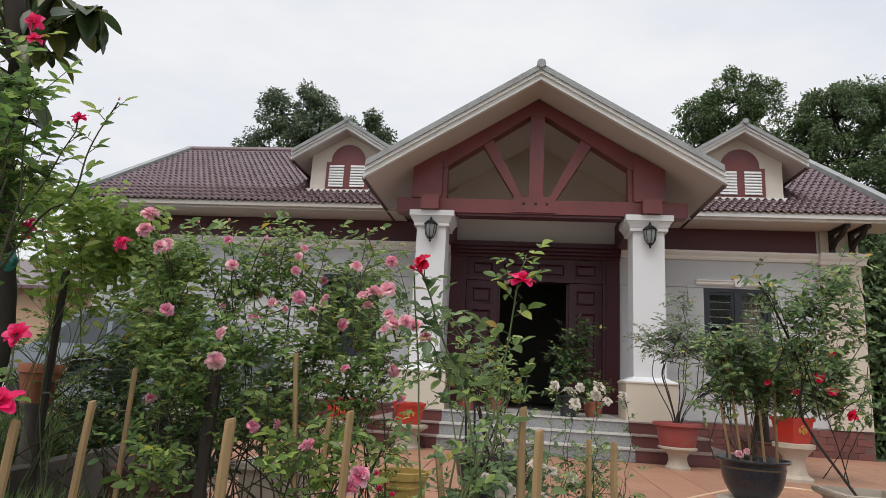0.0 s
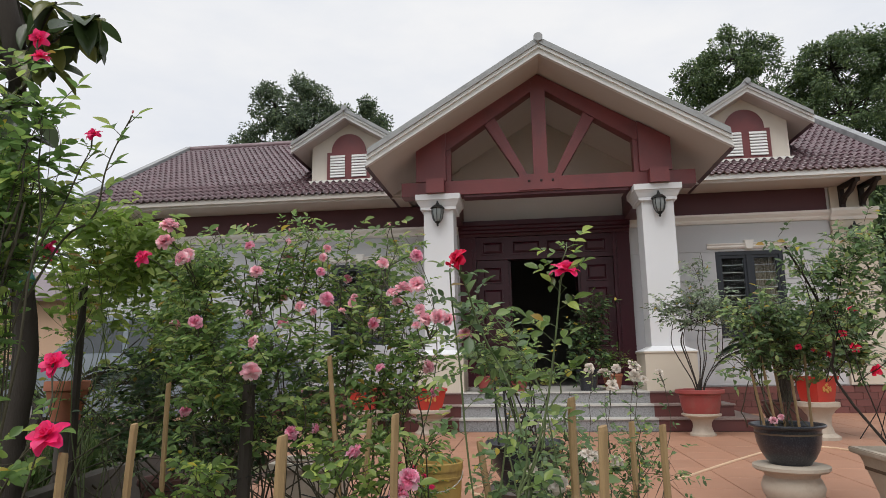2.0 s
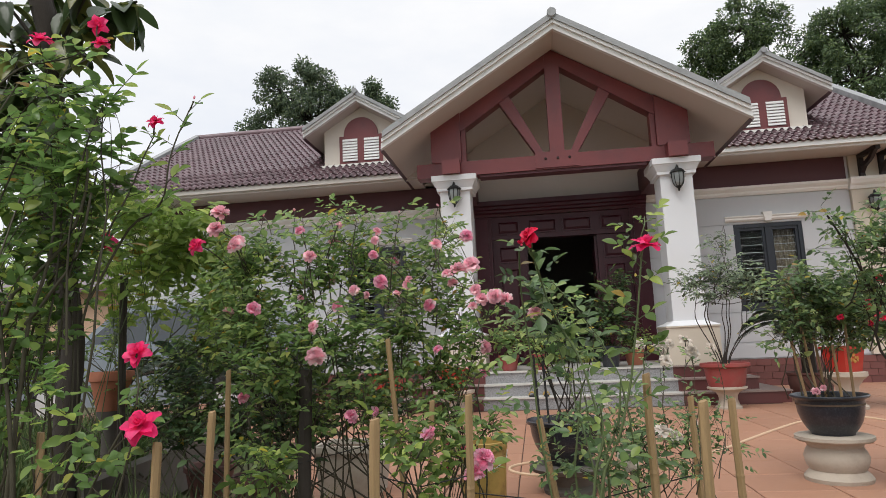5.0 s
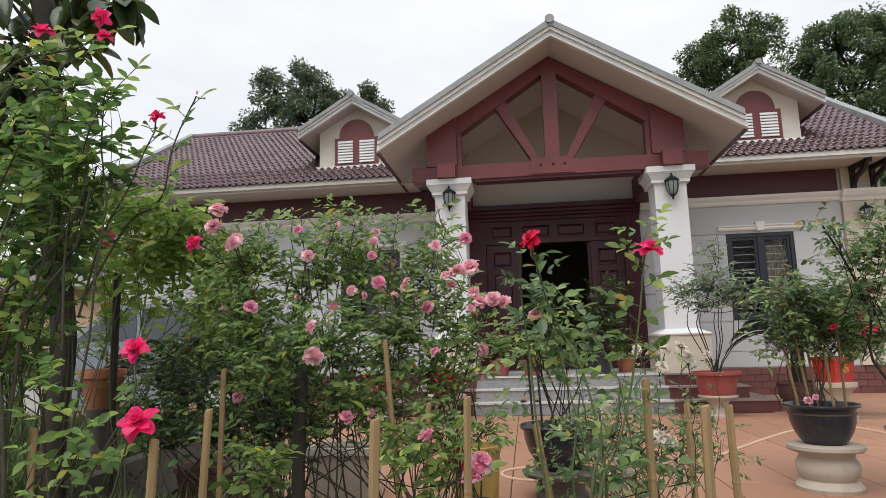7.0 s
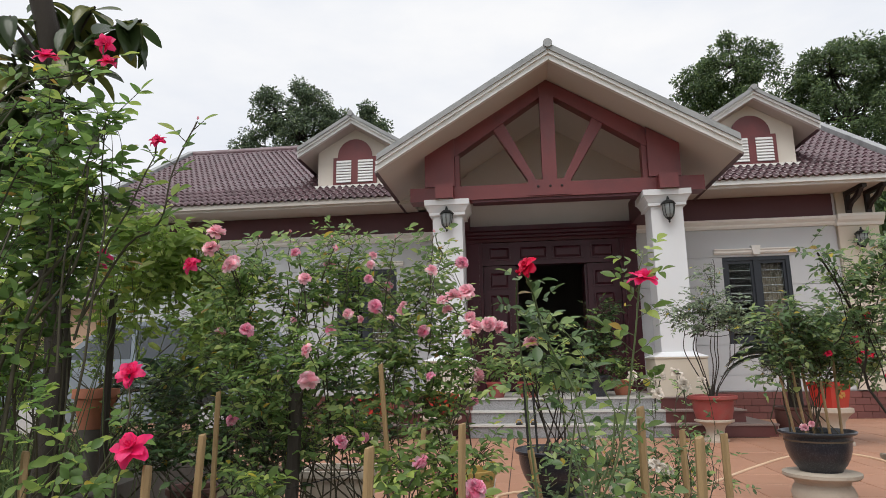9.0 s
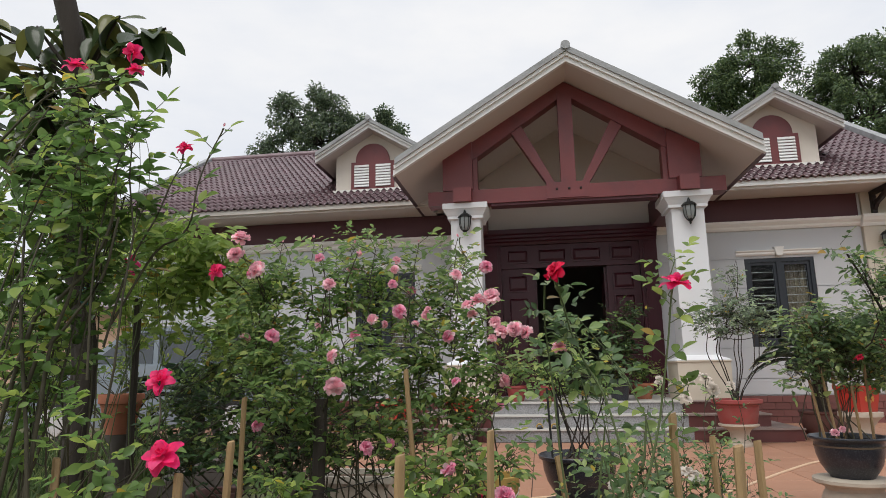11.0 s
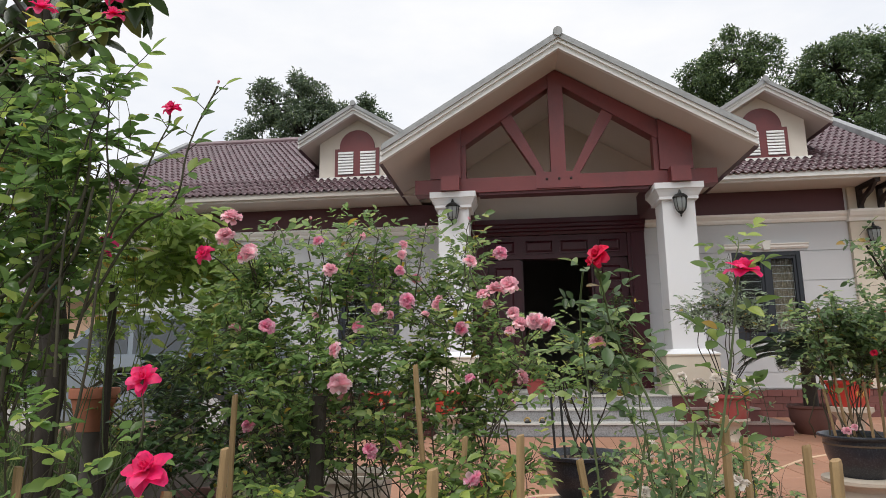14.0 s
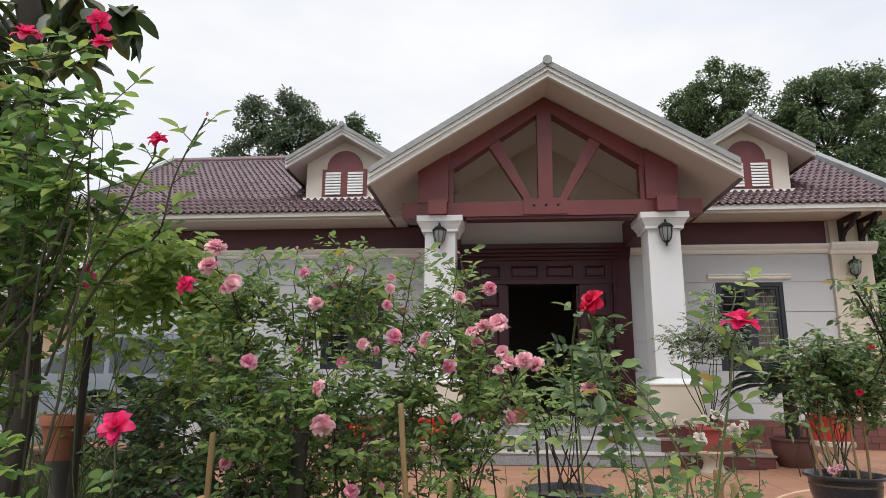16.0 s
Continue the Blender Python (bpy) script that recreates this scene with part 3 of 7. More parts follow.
# dormers
for side in (-1, 1):
    cx = side * 3.91
    d = gable(cx, 1.66, 4.6, 5.955, 1.12, 0.155, "dormer", "dormers")
    bm = bmesh.new()
    slab(bm, [(cx - 0.79, 4.5), (cx + 0.79, 4.5), (cx + 0.79, 5.955 - SLOPE * 0.79), (cx, 5.95), (cx - 0.79, 5.955 - SLOPE * 0.79)], 2.05, 4.3)
    hp("dormer_wall", bm, DORMER, "cream dormer wall", parent=d)
    bm = bmesh.new()
    box(bm, cx - 0.84, cx + 0.84, 1.99, 2.06, 4.655, 4.74)
    hp("dormer_sill", bm, TRIM, parent=d, bevel=0.008)
    bm = bmesh.new()
    arch = [(cx - 0.455, 4.745), (cx + 0.455, 4.745), (cx + 0.455, 5.33), (cx + 0.36, 5.33)]
    arch += [(cx + 0.36 * math.cos(a), 5.36 + 0.36 * math.sin(a)) for a in [math.pi * k / 16 for k in range(17)]]
    arch += [(cx - 0.36, 5.33), (cx - 0.455, 5.33)]
    slab(bm, arch, 2.005, 2.049)
    hp("arched_panel", bm, TIMBER, "red-brown arched window surround", parent=d, bevel=0.004)
    for s2 in (-1, 1):
        a, b = sorted((cx + s2 * 0.07, cx + s2 * 0.385))
        bm = bmesh.new()
        for k in range(8):
            z = 4.79 + k * 0.06
            slab(bm, [(1.985, z), (2.004, z + 0.045), (2.004, z + 0.057), (1.980, z + 0.012)], a, b, "x")
        hp("louvre", bm, SHUTTER, "white louvred shutter", parent=d)

# door: frame, transom panels, two closed outer leaves, dark hall behind
door = thing("door")
door.parent = house
door.matrix_parent_inverse = house.matrix_basis.inverted()


def raised(bm, x0, x1, z0, z1, y):
    """A raised and fielded panel."""
    t = 0.03
    for a, b, c, d in ((x0, x1, z0, z0 + t), (x0, x1, z1 - t, z1), (x0, x0 + t, z0 + t, z1 - t), (x1 - t, x1, z0 + t, z1 - t)):
        box(bm, a, b, y - 0.028, y + 0.02, c, d)
    lo = [bm.verts.new((x, y - 0.004, z)) for x, z in ((x0 + t, z0 + t), (x1 - t, z0 + t), (x1 - t, z1 - t), (x0 + t, z1 - t))]
    k = t + 0.045
    hi = [bm.verts.new((x, y - 0.03, z)) for x, z in ((x0 + k, z0 + k), (x1 - k, z0 + k), (x1 - k, z1 - k), (x0 + k, z1 - k))]
    for i in range(4):
        bm.faces.new((lo[i], lo[(i + 1) % 4], hi[(i + 1) % 4], hi[i]))
    bm.faces.new(hi)


for side in (-1, 1):
    bm = bmesh.new()
    a, b = sorted((side * 1.33, side * 1.65))
    box(bm, a, b, 2.16, 2.45, 0.532, 3.44)
    a, b = sorted((side * 1.40, side * 1.58))
    box(bm, a, b, 2.14, 2.17, 0.72, 3.40)
    hp("jamb", bm, DOORWOOD, "dark mahogany door jamb", parent=door, bevel=0.008)
    a, b = sorted((side * 0.70, side * 1.325))
    bm = bmesh.new()
    box(bm, a, b, 2.25, 2.30, 0.55, 2.98)
    leaf = hp("door_leaf", bm, DOORWOOD, "closed dark mahogany door leaf", parent=door)
    for z0, z1 in ((0.66, 1.15), (1.25, 2.42), (2.52, 2.86)):
        bm = bmesh.new()
        raised(bm, a + 0.11, b - 0.11, z0, z1, 2.25)
        hp("raised_panel", bm, DOORWOOD, parent=door)
    # the open inner leaf, swung back into the hall
    bm = bmesh.new()
    xi = side * 0.70
    box(bm, *sorted((xi, xi - side * 0.05)), 2.32, 2.94, 0.55, 2.97)
    hp("open_leaf", bm, DOORWOOD, "open door leaf swung inwards", parent=door)
bm = bmesh.new()
box(bm, -1.33, 1.33, 2.20, 2.44, 2.985, 3.44)
hp("transom", bm, DOORWOOD, "panelled mahogany transom", parent=door, bevel=0.006)
for x0, x1 in ((-1.22, -0.78), (-0.62, -0.05), (0.05, 0.62), (0.78, 1.22)):
    bm = bmesh.new()
    raised(bm, x0, x1, 3.08, 3.36, 2.20)
    hp("transom_panel", bm, DOORWOOD, parent=door)
bm = bmesh.new()
slab(bm, [(2.45, 3.445), (2.16, 3.445), (2.15, 3.5), (2.10, 3.52), (2.10, 3.56), (2.05, 3.58), (2.05, 3.63), (2.0, 3.65), (2.0, 3.74), (2.45, 3.74)], -1.66, 1.66, "x")
hp("crown_moulding", bm, DOORWOOD, "stepped mahogany crown moulding", parent=door, bevel=0.004)
# plain hall box, coloured dark so the doorway reads as unlit
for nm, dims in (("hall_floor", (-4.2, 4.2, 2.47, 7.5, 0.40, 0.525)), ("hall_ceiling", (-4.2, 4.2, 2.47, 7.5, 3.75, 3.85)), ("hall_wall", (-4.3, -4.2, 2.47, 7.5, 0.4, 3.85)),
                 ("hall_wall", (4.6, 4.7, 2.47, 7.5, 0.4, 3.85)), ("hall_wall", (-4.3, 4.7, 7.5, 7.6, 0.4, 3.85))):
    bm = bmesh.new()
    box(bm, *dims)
    hp(nm, bm, ROOM, "hall behind the open door, its dimness put into the dark colour")

# windows
for x0, x1 in WINDOWS:
    win = thing("window")
    win.parent = house
    win.matrix_parent_inverse = house.matrix_basis.inverted()
    xm = (x0 + x1) / 2
    bm = bmesh.new()
    for dims in ((x0, x0 + 0.07, WZ0, WZ1), (x1 - 0.07, x1, WZ0, WZ1), (x0 + 0.07, x1 - 0.07, WZ1 - 0.07, WZ1), (x0 + 0.07, x1 - 0.07, WZ0, WZ0 + 0.07), (xm - 0.045, xm + 0.045, WZ0 + 0.07, WZ1 - 0.07)):
        box(bm, dims[0], dims[1], 2.235, 2.34, dims[2], dims[3])
    hp("window_frame", bm, WINFRAME, "dark slate-blue window frame", parent=win, bevel=0.006)
    for a, b in ((x0 + 0.07, xm - 0.045), (xm + 0.045, x1 - 0.07)):
        bm = bmesh.new()
        for dims in ((a, a + 0.05, WZ0 + 0.07, WZ1 - 0.07), (b - 0.05, b, WZ0 + 0.07, WZ1 - 0.07), (a + 0.05, b - 0.05, WZ1 - 0.125, WZ1 - 0.07), (a + 0.05, b - 0.05, WZ0 + 0.07, WZ0 + 0.15)):
            box(bm, dims[0], dims[1], 2.26, 2.31, dims[2], dims[3])
        hp("casement", bm, WINFRAME, parent=win, bevel=0.004)
        bm = bmesh.new()
        box(bm, a + 0.05, b - 0.05, 2.283, 2.289, WZ0 + 0.15, WZ1 - 0.125)
        pane = hp("pane", bm, GLASS, parent=win)
        pane.visible_shadow = False
        bm = bmesh.new()
        for k in range(9):
            z = WZ0 + 0.22 + k * 0.145
            tube(bm, [(a + 0.03, 2.33, z), (b - 0.03, 2.33, z)], 0.008, 6)
        for k in (0.08, 0.92):
            tube(bm, [(a + k * (b - a), 2.335, WZ0 + 0.1), (a + k * (b - a), 2.335, WZ1 - 0.09)], 0.007, 6)
        hp("security_bar", bm, STEEL, "pale horizontal security bars", parent=win)
    bm = bmesh.new()
    n = 60
    row = [((xm + 0.0) + (x1 - xm - 0.1) * k / n, 2.42 + 0.025 * math.sin(k * 1.15) + 0.01 * math.sin(k * 2.9)) for k in range(n + 1)]
    lo, hi = [bm.verts.new((x, y, WZ0)) for x, y in row], [bm.verts.new((x, y, WZ1)) for x, y in row]
    for k in range(n):
        bm.faces.new((lo[k], lo[k + 1], hi[k + 1], hi[k]))
    hp("curtain", bm, CURTAIN, "drawn checked beige curtain", parent=win, smooth=True)
    bm = bmesh.new()
    slab(bm, [(2.235, 3.04), (2.19, 3.04), (2.17, 3.07), (2.17, 3.10), (2.15, 3.12), (2.15, 3.14), (2.235, 3.14)], x0 - 0.14, x1 + 0.14, "x")
    slab(bm, [(xm - 0.05, 3.02), (xm + 0.05, 3.02), (xm + 0.085, 3.19), (xm - 0.085, 3.19)], 2.13, 2.235)
    hp("window_hood", bm, TRIM, "pale moulded window hood with keystone", parent=win)

# red-tiled plinth course along the wall foot
for x0, x1 in ((-9.32, -2.21), (2.21, 6.06)):
    bm = bmesh.new()
    box(bm, x0, x1, 2.19, 2.242, 0.0, 0.485)
    base = hp("wall_plinth", bm, MORTAR, "red-tiled plinth at the wall foot")

# ---- ground ----
bm = bmesh.new()

vs = [[bm.verts.new((x, y, -0.03)) for x in (-400, -60, -15, -5, 0, 5, 12, 60, 400)] for y in (-400, -60, -14, -8, -4, 0, 6, 15, 60, 400)]
for a, b in zip(vs, vs[1:]):
    for i in range(len(a) - 1):
        bm.faces.new((a[i], a[i + 1], b[i + 1], b[i]))
tagged(part("ground", bm, EARTH), "bare grassy earth round the house", "ground", kind="structure")
bm = bmesh.new()
box(bm, -3.0, 9.0, -6.75, 2.18, -0.026, -0.004)
box(bm, -9.0, -3.003, -3.6, 2.18, -0.026, -0.004)
pave = tagged(part("pavement", bm, JOINT), "courtyard of square orange terracotta pavers", "pavement", kind="structure")
bm = bmesh.new()
box(bm, -3.2, 3.0, -9.4, -6.753, -0.026, 0.03)
tagged(part("garden_bed", bm, SOIL), "brown soil of the rose bed", "ground", kind="structure")

# front steps: granite in the middle, red tile at both sides
steps = tagged(thing("front_steps", 0, 0, 0), "three broad entrance steps of grey granite and red tile", "steps")
for k, (w, y0, z0, z1) in enumerate(((2.85, -0.68, 0.0, 0.155), (2.53, -0.40, 0.15, 0.332), (2.20, -0.12, 0.33, 0.508))):
    for x0, x1, mt, nm in ((-w, -1.42, STEPTILE, "red_riser"), (-1.418, 1.418, GRANITE, "granite_riser"), (1.42, w, STEPTILE, "red_riser")):
        bm = bmesh.new()
        box(bm, x0, x1, y0, 2.2, z0, z1)
        part(nm, bm, mt, steps)
        bm = bmesh.new()
        box(bm, x0 - (0.02 if x0 < -2 else 0), x1 + (0.02 if x1 > 2 else 0), y0 - 0.02, 2.2, z1 + 0.001, z1 + 0.023)
        part("tread", bm, NOSING if nm == "granite_riser" else STEPTOP, steps, "pale worn stone tread", bevel=0.005)


# ---- plants: shared growth code ----
LEAF_SHAPE = np.array([(0, 0, 0), (0.27, -0.44, 0.08), (0.3, 0, 0), (0.27, 0.44, 0.08), (0.68, -0.38, 0.04), (0.68, 0, -0.03), (0.68, 0.38, 0.04), (1, 0, -0.1)])
LEAF_TRIS = np.array([(0, 2, 1), (0, 3, 2), (1, 2, 5), (1, 5, 4), (2, 3, 6), (2, 6, 5), (4, 5, 7), (5, 6, 7)])
BROAD_ROWS = ((0, 0.06), (0.14, 0.52), (0.32, 0.88), (0.52, 1.0), (0.72, 0.9), (0.88, 0.58), (1.0, 0.08))
BROAD_SHAPE = np.array([(t, 0.5 * w * s, 0.10 * abs(s) * w - 0.22 * t * t) for t, w in BROAD_ROWS for s in (-1, 0, 1)])
BROAD_TRIS = np.array([q for i in range(6) for j in range(2) for q in ((3 * i + j, 3 * i + j + 1, 3 * i + j + 4), (3 * i + j, 3 * i + j + 4, 3 * i + j + 3))])
OVAL_ROWS = ((0, 0.08), (0.16, 0.62), (0.38, 0.96), (0.60, 0.95), (0.82, 0.60), (1.0, 0.04))
OVAL_SHAPE = np.array([(t, 0.5 * w * s, 0.10 * abs(s) * w - 0.10 * t * t) for t, w in OVAL_ROWS for s in (-1, 0, 1)])
OVAL_TRIS = BROAD_TRIS[:20]
FAR_SHAPE = np.array([(0, 0, 0), (0.45, -0.36, 0.05), (0.45, 0.36, 0.05), (1, 0, -0.06)])
FAR_TRIS = np.array([(0, 2, 1), (1, 2, 3)])


def fast_mesh(name, verts, tris, mat, parent=None, label="", smooth=False):
    me = bpy.data.meshes.new(name)
    me.vertices.add(len(verts))
    me.vertices.foreach_set("co", np.ascontiguousarray(verts, dtype=np.float32).ravel())
    me.loops.add(len(tris) * 3)
    me.loops.foreach_set("vertex_index", np.ascontiguousarray(tris, dtype=np.int32).ravel())
    me.polygons.add(len(tris))
    me.polygons.foreach_set("loop_start", np.arange(0, len(tris) * 3, 3, dtype=np.int32))
    me.update()
    me.validate()
    if smooth:
        me.polygons.foreach_set("use_smooth", [True] * len(me.polygons))
    me.materials.append(mat)
    ob = new(name, me)
    if parent:
        ob.parent = parent
        ob.matrix_parent_inverse = parent.matrix_basis.inverted()
    if label:
        ob["label"] = label
    return ob


def unit(v):
    return v / np.maximum(np.linalg.norm(v, axis=-1, keepdims=True), 1e-9)


def glide(pts, steps=3):
    """More points along a smooth curve through the given ones."""
    p = np.concatenate([2 * pts[:1] - pts[1:2], pts, 2 * pts[-1:] - pts[-2:-1]])
    t = (np.arange(steps) / steps)[None, :, None]
    a, b, c, d = (p[i:len(p) - 3 + i, None] for i in range(4))
    q = 0.5 * (2 * b + (c - a) * t + (2 * a - 5 * b + 4 * c - d) * t ** 2 + (3 * b - a - 3 * c + d) * t ** 3)
    return np.concatenate([q.reshape(-1, 3), pts[-1:]])


class Plant:
    """Gathers canes and leaves of one plant, then links them as parts."""

    def __init__(self, seed):
        self.rng = np.random.default_rng(seed)
        self.tv, self.tt, self.n = [], [], 0
        self.leaves = []
        self.paths = []
        self.stalks = []

    def cane(self, pts, r0, r1, seg=5):
        pts = np.asarray(pts, float)
        if 3 < len(pts) < 9:
            pts = glide(pts)
        k = len(pts)
        d = unit(np.gradient(pts, axis=0))
        ref = np.where(np.abs(d[:, 2:3]) < 0.9, np.array([[0.3, 0.2, 1.0]]), np.array([[1.0, 0.2, 0.0]]))
        s = unit(np.cross(d, ref))
        u = np.cross(s, d)
        a = np.arange(seg) * 2 * np.pi / seg
        r = np.linspace(r0, r1, k)[:, None, None]
        ring = pts[:, None] + r * (np.cos(a)[None, :, None] * s[:, None] + np.sin(a)[None, :, None] * u[:, None])
        i = np.arange(k - 1)[:, None] * seg
        j = np.arange(seg)[None]
        a0, b0 = i + j, i + (j + 1) % seg
        q = np.stack([np.stack([a0, b0, b0 + seg], -1), np.stack([a0, b0 + seg, a0 + seg], -1)], 2).reshape(-1, 3)
        self.tv.append(ring.reshape(-1, 3))
        self.tt.append(q + self.n)
        self.n += k * seg
        self.paths.append(pts)

    def curve(self, a, b, bow=0.15, k=7):
        a, b = np.asarray(a, float), np.asarray(b, float)
        span = np.linalg.norm(b - a)
        m = (a + b) / 2 + self.rng.normal(0, 0.10, 3) * span + np.array([0, 0, bow * span])
        t = np.linspace(0, 1, k)[:, None]
        return (1 - t) ** 2 * a + 2 * t * (1 - t) * m + t ** 2 * b

    def leaf(self, p, d, length, width, tilt=0.5):
        self.leaves.append((p, d, length, width, tilt, self.hint))

    hint = (0.0, -0.3, 1.0)

    def spray(self, p, d, length, leaflets=5, width=0.58):
        """A compound leaf: leaflets in pairs along a stalk and one at its end."""
        rng = self.rng
        d = unit(d)
        up = unit(np.array(self.hint) + rng.normal(0, 0.28, 3))
        s = unit(np.cross(d, up))
        st = length * (2.0 if leaflets > 3 else 1.1)
        pairs = (leaflets - 1) // 2
        for k in range(pairs):
            q = p + d * st * (0.45 + 0.4 * k / max(1, pairs - 1) if pairs > 1 else 0.6)
            for e in (-1, 1):
                self.leaf(q, unit(d * 0.55 + e * s + rng.normal(0, 0.12, 3)), length * rng.uniform(0.75, 1.0), width, 0.3)
        self.leaf(p + d * st, unit(d + np.array([0, 0, -0.15]) + rng.normal(0, 0.12, 3)), length * rng.uniform(0.95, 1.2), width, 0.3)
        self.stalks.append((p, p + d * st)) if length > 0.044 or leaflets == 3 else None

    def fill(self, blobs, base, leaf=0.042, leaflets=5, gap=0.055, depth=None, r_main=0.008, width=0.58, simple=False, reach=(0.15, 1.0), dense=1.8, face=(0.35, -0.12, 0.9), canes=1, droop=0.0):
        """Canes from the base into each blob of foliage, twigs through it, and leaves along the twigs."""
        rng = self.rng
        for x, y, z, rx, rz_, n in blobs:
            c = np.array([x, y, z])
            ry = depth if depth else 0.9 * rx
            mains = []
            for k in range(canes):
                b = np.asarray(base[rng.integers(len(base))], float) + rng.normal(0, 0.03 if canes == 1 else 0.085, 3) * np.array([1, 1, 0])
                to = c + (rng.normal(0, 0.42, 3) * np.array([rx, ry, rz_]) if k else 0)
                mains.append(self.curve(b, to, 0.12, 9))
                mains[-1][1:-1] += rng.normal(0, 0.006, (7, 3)) + np.sin(np.linspace(0, 3.14, 9))[1:-1, None] * rng.normal(0, 0.07 if k else 0.03, 3)
                self.cane(mains[-1], r_main * rng.uniform(0.7, 1.15), r_main * 0.45)
            for _ in range(int(n * dense)):
                v = unit(rng.normal(0, 1, 3)) * rng.uniform(0.25, 1.05) ** 0.6
                end = c + v * np.array([rx, ry, rz_])
                main = mains[rng.integers(canes)]
                start = main[int(len(main) * rng.uniform(0.55, 0.99))] if rng.random() < 0.6 else c + (end - c) * 0.1 - np.array([0, 0, rz_ * 0.5])
                tw = self.curve(start, end, 0.12, 6)
                self.cane(tw, r_main * 0.34, r_main * 0.16, 3)
                span = np.linalg.norm(np.diff(tw, axis=0), axis=1).sum()
                k = max(2, int(span * (reach[1] - reach[0]) / gap))
                for t in np.linspace(reach[0], reach[1], k):
                    i = min(int(t * 5), 4)
                    p = tw[i] + (tw[i + 1] - tw[i]) * (t * 5 - i)
                    self.hint = tuple(unit((p - c) / np.array([rx, ry, rz_])) * face[0] + np.array([0, face[1], face[2]]))
                    dd = unit(tw[i + 1] - tw[i]) * 0.5 + unit(rng.normal(0, 1, 3) * np.array([1, 1, 0.35])) + np.array([0, 0, 0.06])
                    dd = dd - np.array([0, 0, droop])
                    if simple:
                        self.leaf(p, unit(dd), leaf * rng.uniform(0.7, 1.25), width, 0.6)
                    else:
                        self.spray(p, dd, leaf * rng.uniform(0.75, 1.2), leaflets, width)

    def along(self, pts, leaf=0.05, leaflets=5, gap=0.05, start=0.3, width=0.6, sides=False, hint=(0.0, -0.45, 0.9)):
        pts = np.asarray(pts, float)
        seg = np.linalg.norm(np.diff(pts, axis=0), axis=1)
        cum = np.concatenate([[0], np.cumsum(seg)])
        for s in np.arange(start * cum[-1], cum[-1], gap):
            i = min(np.searchsorted(cum, s, "right") - 1, len(seg) - 1)
            p = pts[i] + (pts[i + 1] - pts[i]) * (s - cum[i]) / seg[i]
            self.hint = hint
            dd = unit(pts[i + 1] - pts[i]) * 0.35 + unit(self.rng.normal(0, 1, 3) * np.array([1, 1, 0.4]))
            if sides:
                dd = unit(pts[i + 1] - pts[i]) * 0.5 + np.array([sides * self.rng.uniform(0.6, 1.1), self.rng.normal(0, 0.35), self.rng.normal(0.1, 0.2)])
                sides = -sides
            self.spray(p, dd, leaf * self.rng.uniform(0.75, 1.15), leaflets, width)

    def shoot(self, a, b, leaf=0.045, leaflets=5, gap=0.05, start=0.35, r=0.0035, bow=0.04):
        """A young upright shoot with a slight zigzag, leaves to both sides in turn, small ones at the tip."""
        pts = self.curve(a, b, bow, 9)
        pts[1:-1] += self.rng.normal(0, 0.007, (7, 3))
        self.cane(pts, r, r * 0.45)
        self.along(pts, leaf, leaflets, gap, start, sides=1)
        self.along(pts[-3:], leaf * 0.6, 3, gap * 0.45, 0.5, sides=-1)

    def leaf_mesh(self, far=False):
        shape, tris = {False: (LEAF_SHAPE, LEAF_TRIS), True: (FAR_SHAPE, FAR_TRIS), "broad": (BROAD_SHAPE, BROAD_TRIS), "oval": (OVAL_SHAPE, OVAL_TRIS)}[far]
        rng = self.rng
        p = np.array([q[0] for q in self.leaves])
        d = unit(np.array([q[1] for q in self.leaves]))
        ln = np.array([q[2] for q in self.leaves])
        wd = np.array([q[3] for q in self.leaves]) * ln
        tilt = np.array([q[4] for q in self.leaves])
        up = unit(np.array([q[5] for q in self.leaves]) + rng.normal(0, 1, p.shape) * tilt[:, None])
        s = unit(np.cross(d, up))
        nn = np.cross(s, d)
        curl = rng.uniform(0.5, 2.0, (len(p), 1, 1))
        v = p[:, None] + shape[None, :, 0:1] * (ln[:, None] * d)[:, None] + shape[None, :, 1:2] * (wd[:, None] * s)[:, None] + curl * shape[None, :, 2:3] * (ln[:, None] * nn)[:, None]
        t = tris[None] + (np.arange(len(p)) * len(shape))[:, None, None]
        return v.reshape(-1, 3), t.reshape(-1, 3)

    def finish(self, parent, leaf_mat, cane_mat=None, far=False, canes="woody_stem", crown="leaves"):
        for a, b in self.stalks:
            self.cane([a, b], 0.0016, 0.0012, 3)
        if self.tv:
            fast_mesh(canes, np.concatenate(self.tv), np.concatenate(self.tt), cane_mat or CANE, parent, smooth=True)
        if self.leaves:
            v, t = self.leaf_mesh(far)
            ob = fast_mesh(crown, v, t, leaf_mat, parent, smooth=far in ("broad", "oval"))
            ob["kind"] = "stuff"


def petal_grid(length, width, cup, roll, point):
    """One petal, 4 x 5 points: it rises, widens, cups and rolls back at its lip."""
    pts = []
    for i in range(5):
        t = i / 4
        w = width * math.sin(math.pi * min(1, 0.12 + 0.62 * t)) * (1 - point * t ** 3)
        for j in range(4):
            s = j / 1.5 - 1
            pts.append((length * t, w * s * 0.5, cup * length * (t ** 1.5) * 0.6 + 0.30 * cup * width * s * s * t - roll * length * max(0, t - 0.6) ** 2 * 3))
    return np.array(pts)


PETAL_TRIS = [t for i in range(4) for j in range(3) for t in ((i * 4 + j, i * 4 + j + 1, i * 4 + j + 5), (i * 4 + j, i * 4 + j + 5, i * 4 + j + 4))]


